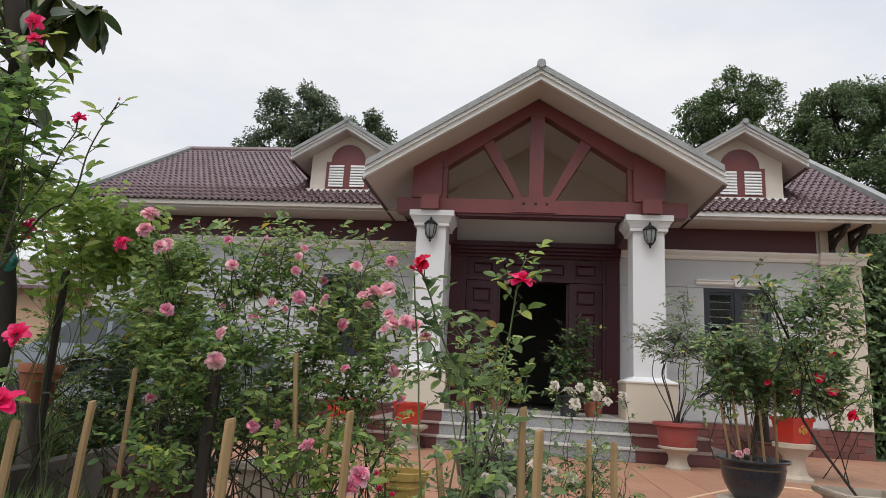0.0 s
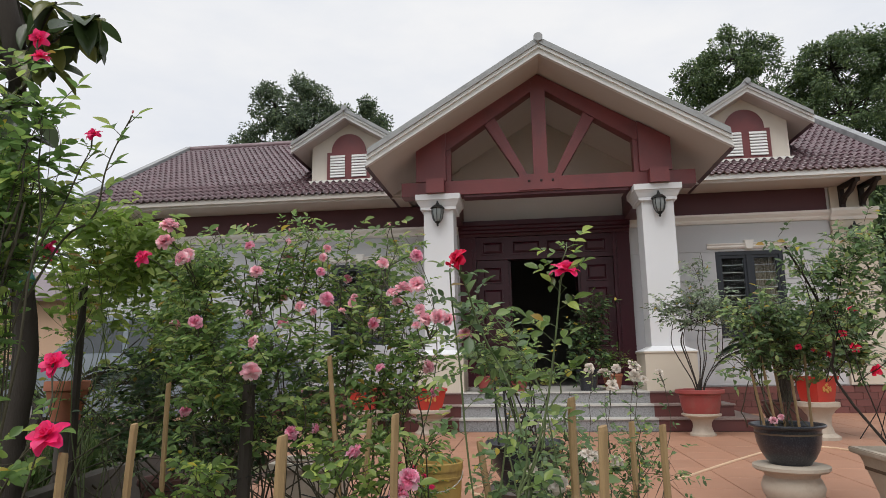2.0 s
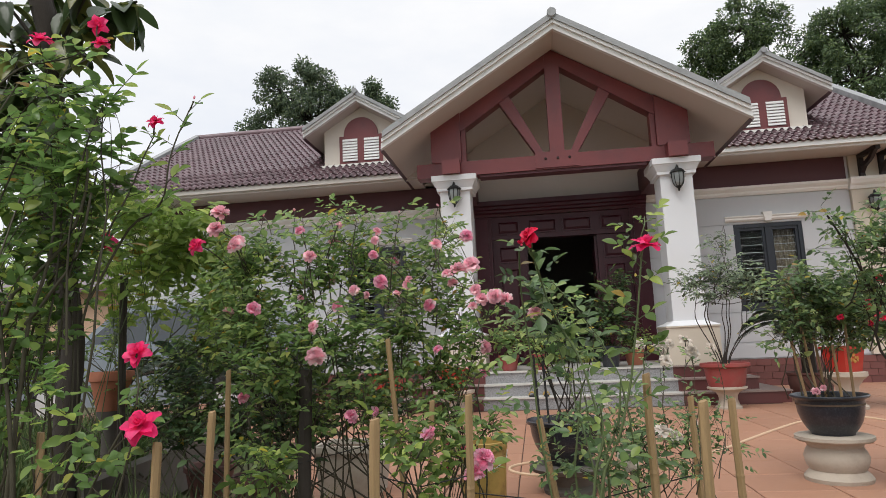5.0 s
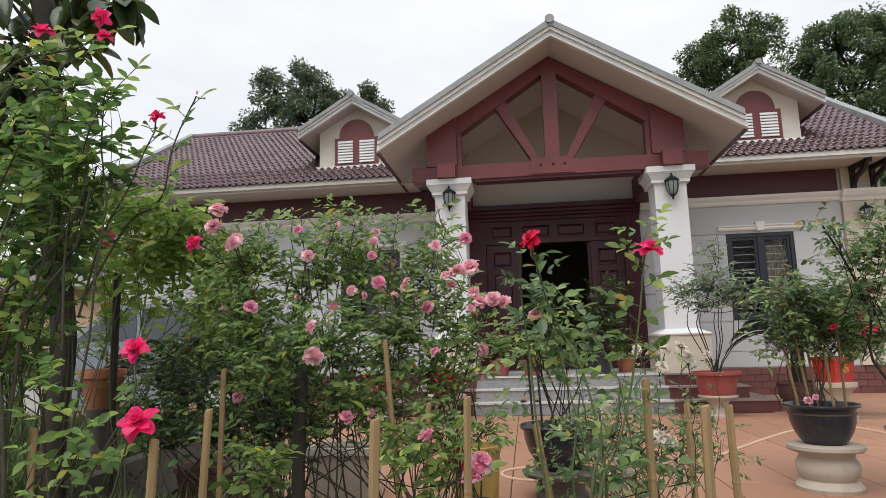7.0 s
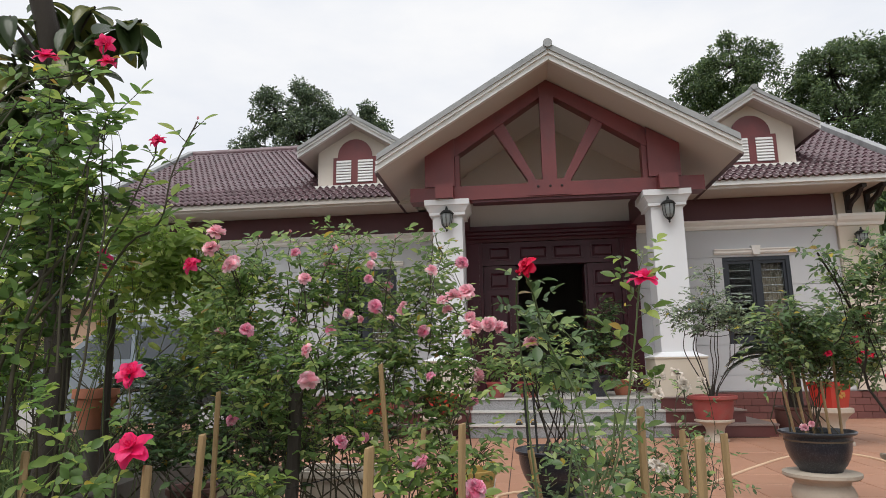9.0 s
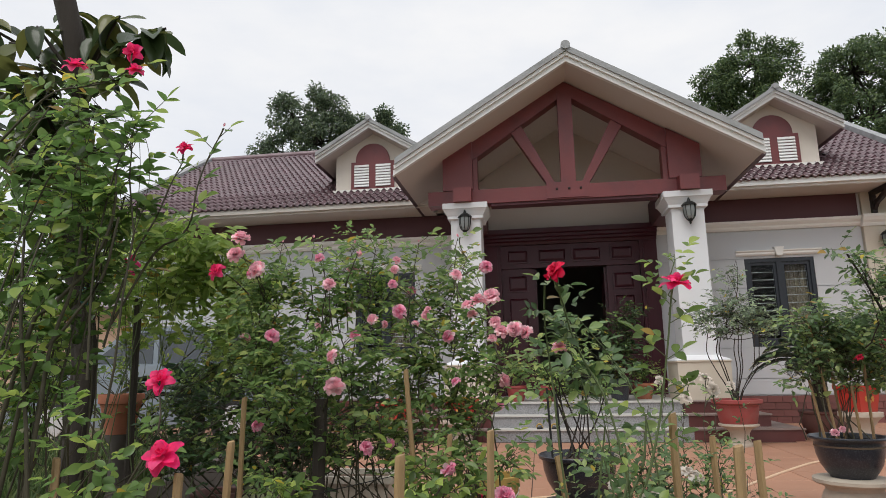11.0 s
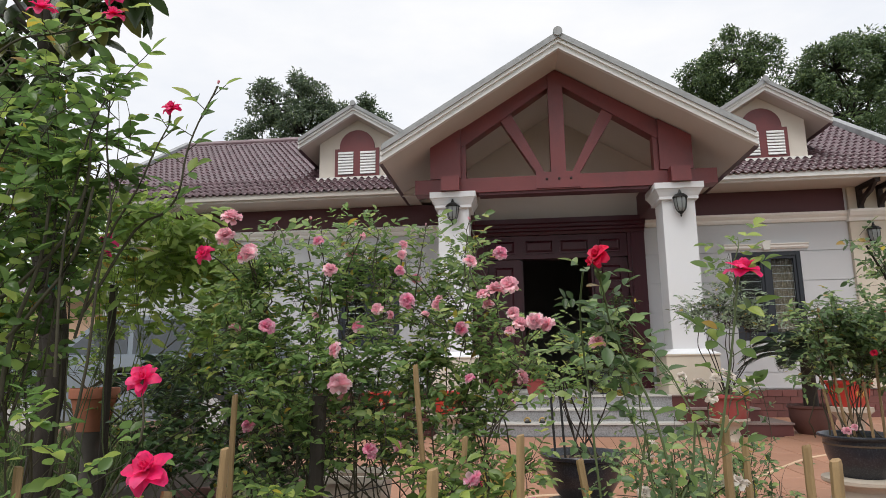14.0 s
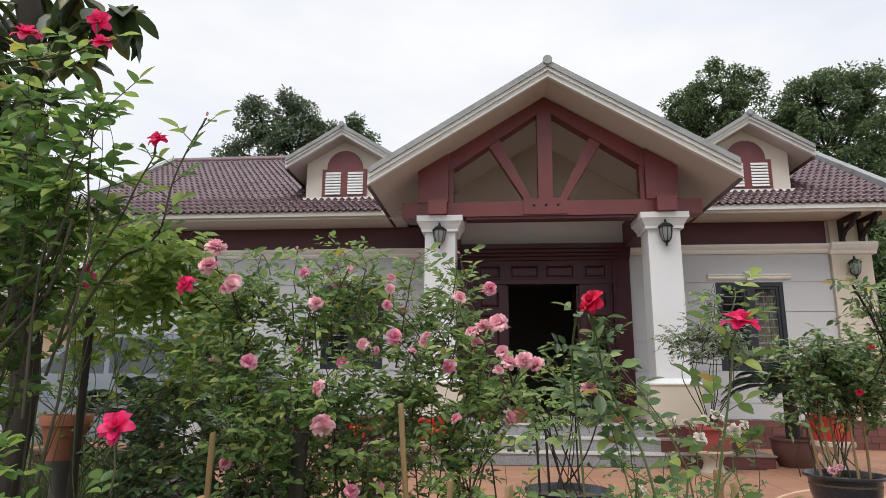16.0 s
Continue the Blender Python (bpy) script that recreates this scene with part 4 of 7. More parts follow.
def rose_mesh(name, mat, rings, seed):
    """A bloom facing +z, about 1 across: rings of (petal count, lift in degrees, length, width, cup, roll, point)."""
    rng = np.random.default_rng(seed)
    vs, ts = [], []
    for count, lift, length, width, cup, roll, point in rings:
        off = rng.uniform(0, 6)
        for k in range(count):
            g = petal_grid(length * rng.uniform(0.88, 1.1), width * rng.uniform(0.9, 1.1), cup, roll, point)
            g[:, 2] += rng.normal(0, 0.03, 20) * np.repeat(np.linspace(0, 1, 5), 4)
            g[:, 0] += rng.normal(0, 0.018, 20) * np.repeat(np.linspace(0, 1, 5), 4)
            a, e = off + 2 * math.pi * k / count + rng.normal(0, 0.14), radians(lift + rng.normal(0, 11))
            x, z = g[:, 0] * math.cos(e) - g[:, 2] * math.sin(e), g[:, 0] * math.sin(e) + g[:, 2] * math.cos(e)
            w = np.stack([x * math.cos(a) - g[:, 1] * math.sin(a), x * math.sin(a) + g[:, 1] * math.cos(a), z], 1)
            ts.append(np.array(PETAL_TRIS) + 20 * len(vs))
            vs.append(w)
    me = bpy.data.meshes.new(name)
    me.from_pydata(np.concatenate(vs).tolist(), [], np.concatenate(ts).tolist())
    me.polygons.foreach_set("use_smooth", [True] * len(me.polygons))
    me.materials.append(mat)
    return me


OPEN = ((6, -8, 0.54, 0.52, 0.2, 0.8, 0.35), (6, 12, 0.50, 0.48, 0.3, 0.7, 0.3), (5, 36, 0.42, 0.40, 0.4, 0.5, 0.25), (6, 56, 0.32, 0.26, 0.4, 0.2, 0.3), (5, 74, 0.26, 0.2, 0.4, 0.0, 0.1))
FULL = ((10, -6, 0.47, 0.34, 0.5, 0.7, 0.1), (11, 12, 0.46, 0.31, 0.5, 0.55, 0.1), (11, 28, 0.44, 0.28, 0.5, 0.45, 0.1), (11, 44, 0.41, 0.25, 0.5, 0.35, 0.1), (10, 58, 0.38, 0.22, 0.5, 0.25, 0.1), (8, 72, 0.35, 0.18, 0.4, 0.1, 0.1), (5, 84, 0.31, 0.14, 0.3, 0, 0.1))
LOOSE = ((7, 2, 0.52, 0.4, 0.2, 0.7, 0.2), (7, 20, 0.45, 0.36, 0.3, 0.5, 0.2), (5, 45, 0.3, 0.25, 0.4, 0.2, 0.1))
STAR = ((5, -6, 0.56, 0.47, 0.15, 0.5, 0.55), (5, 12, 0.50, 0.43, 0.25, 0.4, 0.5), (5, 36, 0.37, 0.31, 0.35, 0.3, 0.4), (4, 62, 0.25, 0.19, 0.4, 0.0, 0.2))
BUD = ((4, 68, 0.5, 0.34, 0.35, -0.2, 0.3), (3, 80, 0.52, 0.3, 0.3, -0.3, 0.3))
ROSES = {"red": rose_mesh("red_bloom", PETAL_RED, STAR, 1), "scarlet": rose_mesh("scarlet_bloom", PETAL_SCARLET, OPEN, 2), "pink": rose_mesh("pink_bloom", PETAL_PINK, FULL, 3),
         "deep": rose_mesh("deep_pink_bloom", PETAL_DEEP, FULL, 4), "white": rose_mesh("white_bloom", PETAL_WHITE, LOOSE, 5), "bud": rose_mesh("pink_bud", PETAL_PINK, BUD, 6),
         "redbud": rose_mesh("scarlet_bud", PETAL_SCARLET, BUD, 7)}


def bloom(plant, parent, kind, spots, size, seed, face=(0.0, -0.8, 0.75), spread=0.5, stem=True):
    """Flowers at the spots, each on a stem from the nearest cane below."""
    rng = np.random.default_rng(seed)
    for x, y, z in spots:
        p = np.array([x, y, z])
        n = unit(np.array(face) + rng.normal(0, spread, 3))
        if stem and plant.paths:
            best = None
            for path in plant.paths[:: max(1, len(plant.paths) // 120)]:
                for q in path[-3:]:
                    dd = np.linalg.norm(p - q) + max(0, q[2] - p[2] + 0.05) * 3
                    if best is None or dd < best[0]:
                        best = (dd, q)
            if best[0] < 0.6:
                plant.cane(plant.curve(best[1], p - 0.012 * n, 0.05, 5), 0.003, 0.0022, 4)
        s = size * rng.uniform(0.72, 1.15)
        q = Vector(n).to_track_quat("Z", "Y").to_matrix().to_4x4() @ Matrix.Rotation(rng.uniform(0, 6.28), 4, "Z")
        ob = new("bud" if "bud" in kind else "flower", ROSES[kind])
        ob.matrix_world = Matrix.Translation(p - 0.02 * n * (size / 0.1)) @ q @ Matrix.Scale(s, 4)
        ob.parent = parent
        ob.matrix_parent_inverse = parent.matrix_basis.inverted()
        ob["label"] = {"red": "bright crimson-pink open rose", "scarlet": "scarlet red rose", "pink": "pale pink double rose", "deep": "deep pink double rose", "white": "ivory white loose rose", "bud": "pink rosebud", "redbud": "red rosebud"}[kind]


# ---- rose bed ----
BUSH = dict(leaf=0.041, leaflets=5, gap=0.047, r_main=0.0045, width=0.52, dense=1.25, face=(0.22, -0.2, 1.0), canes=2)
pink = tagged(thing("rose_bush", -1.6, -7.4, 0.03), "tall pink rose bush with many double blooms in the bed", "rose bush", "rose bushes")
g = Plant(11)
g.fill([(-1.89, -7.50, 1.44, 0.18, 0.17, 26), (-1.64, -7.40, 1.40, 0.20, 0.20, 30), (-1.39, -7.30, 1.46, 0.21, 0.20, 30), (-1.83, -7.50, 1.17, 0.24, 0.19, 32), (-1.52, -7.50, 1.11, 0.24, 0.19, 32), (-1.71, -7.60, 0.92, 0.21, 0.14, 20), (-1.59, -7.50, 0.74, 0.19, 0.12, 12), (-1.80, -7.55, 0.66, 0.18, 0.14, 14), (-1.71, -6.60, 1.80, 0.15, 0.15, 8), (-2.12, -7.20, 1.28, 0.22, 0.16, 22)], [(-1.75, -7.4, 0.03), (-1.55, -7.35, 0.03), (-1.62, -7.5, 0.03)], **BUSH)
for tip in ((-1.69, -7.42, 1.66), (-1.51, -7.35, 1.64), (-1.39, -7.38, 1.69), (-1.83, -7.45, 1.64), (-1.60, -7.55, 1.60)):
    g.shoot((tip[0] - 0.03, tip[1], tip[2] - 0.42), tip)
bloom(g, pink, "pink", [(-1.88, -7.77, 1.61), (-1.85, -7.67, 1.50), (-1.93, -7.72, 1.55), (-1.515, -7.70, 1.41), (-1.58, -7.23, 1.36), (-1.45, -7.87, 1.105), (-1.39, -7.99, 0.995), (-1.53, -7.30, 1.53), (-1.80, -7.8, 1.46)], 0.074, 1)
bloom(g, pink, "red", [(-1.96, -7.84, 1.462)], 0.072, 26)
bloom(g, pink, "deep", [(-1.60, -7.6, 1.54), (-1.43, -7.6, 1.2), (-1.69, -7.86, 1.19), (-1.86, -7.6, 0.83), (-1.38, -7.6, 0.74), (-1.27, -7.6, 0.75), (-1.85, -7.7, 1.47)], 0.062, 2)
bloom(g, pink, "pink", [(-1.41, -7.6, 1.545), (-1.36, -7.6, 1.26), (-1.31, -7.55, 1.24), (-1.92, -7.6, 1.2), (-1.63, -7.5, 1.25)], 0.046, 21, (0.2, -0.5, 0.9))
bloom(g, pink, "bud", [(-1.34, -7.6, 0.9), (-1.69, -7.42, 1.67), (-1.51, -7.35, 1.65), (-1.83, -7.45, 1.65), (-1.66, -7.6, 1.02)], 0.032, 3, (0, -0.2, 1))
g.finish(pink, LEAF_ROSE, far="oval")
pinkb = tagged(thing("rose_bush", -1.05, -7.3, 0.03), "tall pink rose bush with airy arching canes", "rose bush", "rose bushes")
g = Plant(12)
g.fill([(-1.15, -7.20, 1.41, 0.20, 0.20, 26), (-1.14, -6.40, 1.72, 0.17, 0.17, 9), (-1.21, -7.40, 1.10, 0.25, 0.21, 34), (-0.93, -7.40, 1.14, 0.18, 0.18, 22), (-1.34, -7.50, 0.86, 0.22, 0.12, 16), (-1.06, -7.40, 0.90, 0.18, 0.15, 16), (-1.22, -7.60, 0.70, 0.16, 0.11, 8), (-1.02, -7.62, 0.70, 0.15, 0.13, 12), (-0.80, -7.60, 0.70, 0.12, 0.13, 9), (-0.82, -7.50, 1.04, 0.12, 0.15, 10)], [(-1.15, -7.3, 0.03), (-0.98, -7.25, 0.03), (-1.05, -7.4, 0.03)], **BUSH)
for tip in ((-1.20, -7.35, 1.63), (-1.01, -7.38, 1.64), (-0.97, -7.4, 1.54)):
    g.shoot((tip[0] - 0.07, tip[1], tip[2] - 0.45), tip)
for a, b in (((-0.95, -7.55, 0.8), (-0.66, -7.6, 0.98)),):
    g.shoot(a, b, 0.042, 5, 0.06, 0.4, 0.003, 0.15)
bloom(g, pinkb, "pink", [(-0.95, -7.64, 1.31), (-0.85, -7.60, 1.345), (-0.90, -7.62, 1.33), (-0.99, -7.6, 1.44), (-0.84, -7.6, 1.24), (-0.72, -7.6, 1.19), (-0.76, -7.62, 1.20), (-0.806, -7.535, 1.0), (-0.81, -7.6, 1.20)], 0.072, 4)
bloom(g, pinkb, "deep", [(-1.27, -7.2, 1.43), (-1.27, -7.6, 1.41), (-1.24, -7.6, 1.29), (-1.04, -7.6, 1.18), (-1.01, -7.6, 1.0), (-0.88, -7.4, 1.50), (-0.87, -7.0, 0.87)], 0.06, 5)
bloom(g, pinkb, "pink", [(-1.13, -7.6, 1.27), (-1.12, -7.6, 1.3), (-1.17, -7.6, 1.24), (-1.26, -7.6, 1.47), (-0.85, -7.6, 1.17), (-0.93, -7.6, 1.27), (-1.27, -7.5, 1.53)], 0.046, 22, (0.2, -0.5, 0.9))
bloom(g, pinkb, "bud", [(-1.20, -7.35, 1.64), (-1.01, -7.38, 1.65), (-0.88, -7.6, 1.08)], 0.03, 23, (0, -0.2, 1))
g.finish(pinkb, LEAF_ROSE, far="oval")
low = tagged(thing("rose_bush", -0.95, -8.0, 0.03), "low bushy rose with two deep pink blooms", "rose bush", "rose bushes")
g = Plant(13)
g.fill([(-1.02, -8.10, 0.69, 0.11, 0.10, 10), (-0.90, -8.00, 0.60, 0.10, 0.08, 7)], [(-0.98, -8.0, 0.03), (-0.9, -7.95, 0.03)], 0.048, 5, 0.05, r_main=0.005, dense=1.3, canes=2)
bloom(g, low, "deep", [(-0.955, -8.16, 0.73), (-0.825, -8.11, 0.61), (-0.79, -8.1, 0.65)], 0.070, 6)
g.finish(low, LEAF_BRIGHT, far="oval")
low2 = tagged(thing("rose_bush", -1.57, -8.0, 0.03), "small leafy rose with fresh green leaves", "rose bush", "rose bushes")
g = Plant(14)
g.fill([(-1.57, -8.00, 0.60, 0.11, 0.08, 8)], [(-1.57, -7.98, 0.03)], 0.046, 5, 0.05, r_main=0.005, dense=1.3, canes=2)
g.finish(low2, LEAF_BRIGHT, far="oval")

left = tagged(thing("climbing_rose", -2.1, -8.4, 0.03), "tall climbing rose with long canes and crimson blooms", "rose bush", "rose bushes")
g = Plant(15)
CLIMB = dict(leaf=0.048, leaflets=5, gap=0.062, r_main=0.005, width=0.66, face=(0.25, -0.25, 0.9))
FOOT = [(-2.2, -8.4, 0.03), (-2.05, -8.5, 0.03), (-2.3, -8.3, 0.03), (-2.4, -8.45, 0.03)]
g.fill([(-2.33, -8.30, 1.66, 0.15, 0.19, 30), (-2.12, -8.40, 1.66, 0.12, 0.12, 18), (-2.14, -8.30, 1.41, 0.19, 0.15, 26), (-2.18, -8.40, 1.14, 0.11, 0.13, 12), (-1.94, -8.45, 1.60, 0.08, 0.10, 12), (-2.64, -8.30, 1.47, 0.15, 0.19, 12), (-2.42, -8.40, 1.16, 0.13, 0.16, 16), (-2.34, -8.45, 0.86, 0.14, 0.14, 12), (-2.12, -8.50, 1.02, 0.09, 0.09, 8), (-2.40, -8.35, 1.42, 0.13, 0.13, 14)], FOOT, dense=0.85, canes=2, **CLIMB)
g.fill([(-2.10, -8.45, 1.86, 0.13, 0.10, 9), (-1.93, -8.45, 1.80, 0.08, 0.09, 9), (-2.28, -8.40, 1.96, 0.10, 0.11, 7), (-2.64, -8.30, 1.93, 0.14, 0.17, 8), ], FOOT, dense=0.85, canes=1, **CLIMB)
g.fill([(-1.72, -8.75, 0.78, 0.08, 0.05, 5), (-1.78, -8.68, 0.84, 0.06, 0.05, 4), (-1.93, -8.62, 0.95, 0.06, 0.06, 6)], FOOT, dense=0.9, canes=1, **{**CLIMB, "leaf": 0.038})
for pts, first in (([(-1.99, -8.40, 1.20), (-1.86, -8.40, 1.42), (-1.76, -8.43, 1.46), (-1.71, -8.45, 1.51), (-1.69, -8.46, 1.61), (-1.66, -8.46, 1.70), (-1.61, -8.46, 1.80)], 0.3), ([(-1.98, -8.50, 1.03), (-1.99, -8.50, 1.37), (-1.95, -8.50, 1.65), (-1.88, -8.52, 1.78)], 0.3), ([(-2.01, -8.40, 1.13), (-1.93, -8.42, 1.38), (-1.83, -8.45, 1.52), (-1.79, -8.45, 1.62), (-1.75, -8.45, 1.70)], 0.3), ([(-1.84, -8.70, 0.47), (-1.70, -8.70, 0.76), (-1.63, -8.68, 0.90), (-1.65, -8.66, 1.02)], 0.45), ([(-1.68, -8.78, 0.48), (-1.61, -8.77, 0.70), (-1.57, -8.77, 0.85)], 0.45),
                   ([(-2.33, -8.55, 1.76), (-2.21, -8.55, 1.88), (-2.13, -8.55, 1.93), (-2.05, -8.55, 1.935), (-1.95, -8.56, 1.94), (-1.85, -8.58, 1.97)], 0.25)):
    g.cane(pts, 0.0042, 0.002)
    g.along(pts if first < 0.4 else pts[:-1], 0.047 if first < 0.4 else 0.04, 3 if first == 0.3 else 5, 0.04 if first < 0.4 else 0.06, first + 0.12, sides=1)
# bare old canes fanning up from the foot
for pts in ([(-2.33, -8.48, 0.03), (-2.19, -8.5, 0.97), (-2.08, -8.5, 1.17), (-1.96, -8.5, 1.33), (-1.92, -8.5, 1.52)], [(-2.2, -8.5, 0.03), (-2.13, -8.5, 0.9), (-2.11, -8.5, 1.13), (-2.05, -8.5, 1.33), (-2.04, -8.5, 1.53)], [(-2.42, -8.5, 0.03), (-2.21, -8.5, 1.10), (-2.12, -8.5, 1.25), (-2.0, -8.5, 1.37), (-1.94, -8.5, 1.52), (-1.94, -8.5, 1.66)], [(-2.1, -8.52, 0.03), (-2.12, -8.52, 0.7), (-2.2, -8.52, 1.2), (-2.24, -8.5, 1.5)]):
    g.cane(pts, 0.0075, 0.0035, 6)
bloom(g, left, "red", [(-1.65, -8.665, 1.038), (-1.56, -8.78, 0.866)], 0.086, 7, (0.05, -0.8, 0.6), 0.15)
bloom(g, left, "red", [(-2.09, -8.2, 1.43), (-1.74, -8.47, 1.755), (-1.835, -8.6, 1.965), (-2.04, -8.6, 2.0), (-1.85, -8.6, 2.015)], 0.068, 8)
bloom(g, left, "bud", [(-1.61, -8.46, 1.81)], 0.022, 24, (0.1, 0, 1), 0.1)
g.finish(left, LEAF_CLIMB, far="oval")

mid = tagged(thing("rose_bush", -0.46, -8.05, 0.03), "slender rose with a scarlet bloom above light green leaves", "rose bush", "rose bushes")
g = Plant(16)
g.fill([(-0.53, -8.08, 1.20, 0.08, 0.07, 7), (-0.58, -8.00, 1.07, 0.09, 0.08, 7), (-0.47, -8.00, 0.97, 0.08, 0.08, 6), (-0.40, -8.05, 0.62, 0.12, 0.07, 6), (-0.30, -8.0, 0.58, 0.08, 0.06, 4)], [(-0.46, -8.05, 0.03), (-0.40, -8.02, 0.03)], 0.047, 5, 0.065, r_main=0.0036, width=0.6, dense=0.8, canes=1, face=(0.25, -0.3, 0.9))
for pts, r, first in (([(-0.40, -8.05, 0.03), (-0.40, -8.08, 0.57), (-0.42, -8.1, 0.76), (-0.46, -8.1, 0.94), (-0.52, -8.1, 1.06), (-0.56, -8.13, 1.16), (-0.58, -8.18, 1.24), (-0.61, -8.25, 1.32)], 0.0042, 0.55),
                      ([(-0.52, -7.98, 0.03), (-0.60, -8.03, 0.66), (-0.62, -8.05, 0.95), (-0.63, -8.05, 1.06), (-0.64, -8.1, 1.2), (-0.635, -8.2, 1.31)], 0.0038, 0.5),
                      ([(-0.46, -8.05, 0.03), (-0.45, -8.1, 0.53), (-0.41, -8.1, 0.69), (-0.41, -8.1, 0.8)], 0.0065, 0.8), ([(-0.43, -8.05, 0.03), (-0.42, -8.1, 0.57), (-0.36, -8.1, 0.74), (-0.34, -8.1, 0.88)], 0.006, 0.75),
                      ([(-0.48, -8.0, 0.03), (-0.50, -8.02, 0.6), (-0.46, -8.02, 0.85)], 0.005, 0.7)):
    g.cane(pts, r, 0.0028, 6)
    g.along(pts, 0.043, 5, 0.08, first, sides=1)
bloom(g, mid, "scarlet", [(-0.61, -8.27, 1.34)], 0.064, 9, (0.1, -0.3, 1))
bloom(g, mid, "redbud", [(-0.63, -8.28, 1.315)], 0.046, 10, (-0.1, -0.7, 0.6))
bloom(g, mid, "pink", [(-0.598, -8.12, 1.115)], 0.068, 11, (0.0, -0.8, 0.6), 0.2)
g.finish(mid, LEAF_POT, STEM, far="oval")
tall = tagged(thing("rose_bush", -0.42, -8.3, 0.03), "single tall rose stem with a crimson bloom at its tip", "rose bush", "rose bushes")
g = Plant(17)
spine = [(-0.50, -8.3, 0.03), (-0.45, -8.33, 0.57), (-0.39, -8.35, 0.73), (-0.35, -8.36, 0.87), (-0.33, -8.37, 0.98), (-0.31, -8.39, 1.11), (-0.29, -8.41, 1.27)]
g.cane(spine, 0.0042, 0.0024, 6)
g.along(spine, 0.046, 5, 0.085, 0.5, sides=1)
g.along(spine[-3:], 0.045, 3, 0.05, 0.1, sides=-1)
g.shoot((-0.34, -8.36, 0.88), (-0.27, -8.38, 1.00), 0.045, 5, 0.06, 0.4, 0.003, 0.1)
g.shoot((-0.30, -8.38, 1.18), (-0.268, -8.36, 1.355), 0.034, 5, 0.024, 0.45, 0.0028, 0.0)
bloom(g, tall, "red", [(-0.28, -8.42, 1.287)], 0.105, 12, (0.05, -0.35, 1.0), 0.05)
g.finish(tall, LEAF_BRIGHT, STEM, far="oval")
white = tagged(thing("rose_bush", -0.15, -7.3, 0.03), "thin rose bush with fading ivory white blooms", "rose bush", "rose bushes")
g = Plant(18)
g.fill([(-0.25, -7.40, 0.63, 0.23, 0.18, 18), (0.02, -7.20, 0.58, 0.20, 0.18, 16), (0.20, -7.20, 0.57, 0.11, 0.16, 9), (-0.42, -7.50, 0.72, 0.17, 0.16, 10), (-0.51, -7.70, 0.55, 0.16, 0.10, 9), (-0.25, -7.60, 0.48, 0.21, 0.09, 12)], [(-0.2, -7.3, 0.03), (0.05, -7.2, 0.03), (-0.4, -7.5, 0.03), (-0.1, -7.4, 0.03)], 0.032, 5, 0.048, r_main=0.0034, dense=1.4, canes=3, face=(0.25, -0.2, 0.95))
for tip in ((-0.09, -7.05, 0.97), (0.0, -7.05, 0.95), (0.07, -7.25, 0.93), (0.14, -6.95, 0.98), (0.24, -6.95, 0.94), (-0.22, -7.4, 0.88), (-0.05, -7.2, 0.86)):
    g.shoot((tip[0] - 0.05, tip[1] - 0.1, 0.35), tip, 0.03, 3, 0.075, 0.35, 0.0026)
bloom(g, white, "white", [(-0.09, -7.00, 0.98), (-0.02, -7.00, 0.96), (0.00, -7.10, 0.90), (0.069, -7.30, 0.937), (0.14, -6.90, 0.99), (0.18, -6.90, 0.92), (0.26, -6.90, 0.95), (-0.205, -8.0, 0.714), (-0.31, -7.96, 0.61)], 0.068, 13)
bloom(g, white, "white", [(-0.12, -7.40, 0.62), (-0.16, -7.60, 0.55), (-0.03, -7.30, 0.59), (-0.33, -7.50, 0.75), (-0.40, -7.60, 0.6), (0.02, -7.1, 0.97), (-0.36, -7.45, 0.70), (0.10, -7.1, 0.62)], 0.055, 25)
g.finish(white, LEAF_POT)

under = tagged(thing("hedge_shrub", -2.6, -6.5, 0.0), "dark leafy shrubs filling the foot of the hedge", "shrub")
g = Plant(33)
g.fill([(-4.02, -6.30, 0.95, 0.28, 0.26, 16), (-3.02, -6.40, 0.83, 0.27, 0.14, 12), (-4.36, -6.40, 1.00, 0.31, 0.38, 26), (-5.02, -6.40, 1.17, 0.38, 0.41, 24), (-4.03, -6.20, 0.99, 0.22, 0.14, 18), (-3.62, -6.20, 1.08, 0.18, 0.11, 4), (-2.60, -6.50, 1.12, 0.21, 0.19, 18), (-2.70, -6.50, 1.33, 0.20, 0.10, 14), (-2.37, -6.60, 1.23, 0.19, 0.16, 24), (-2.40, -6.60, 0.80, 0.23, 0.19, 18), (-3.47, -6.20, 0.68, 0.32, 0.14, 14), (-2.06, -6.40, 0.74, 0.24, 0.20, 14), (-2.34, -6.50, 1.02, 0.23, 0.20, 16), (-4.14, -6.20, 1.30, 0.25, 0.32, 22)], [(-2.6, -6.5, 0.1), (-3.2, -6.4, 0.25), (-2.2, -6.6, 0.05), (-3.6, -6.2, 0.25)], 0.05, 5, 0.07, r_main=0.007, dense=1.0, canes=2)
g.finish(under, LEAF_ROSE)
# filler shrubs that stand in for the shaded understory, darkened by leaf colour
dark = tagged(thing("shrub_row", -1.9, -6.6, 0.0), "low shrubs added along the back of the rose bed, coloured shade-dark", "shrub")
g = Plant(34)
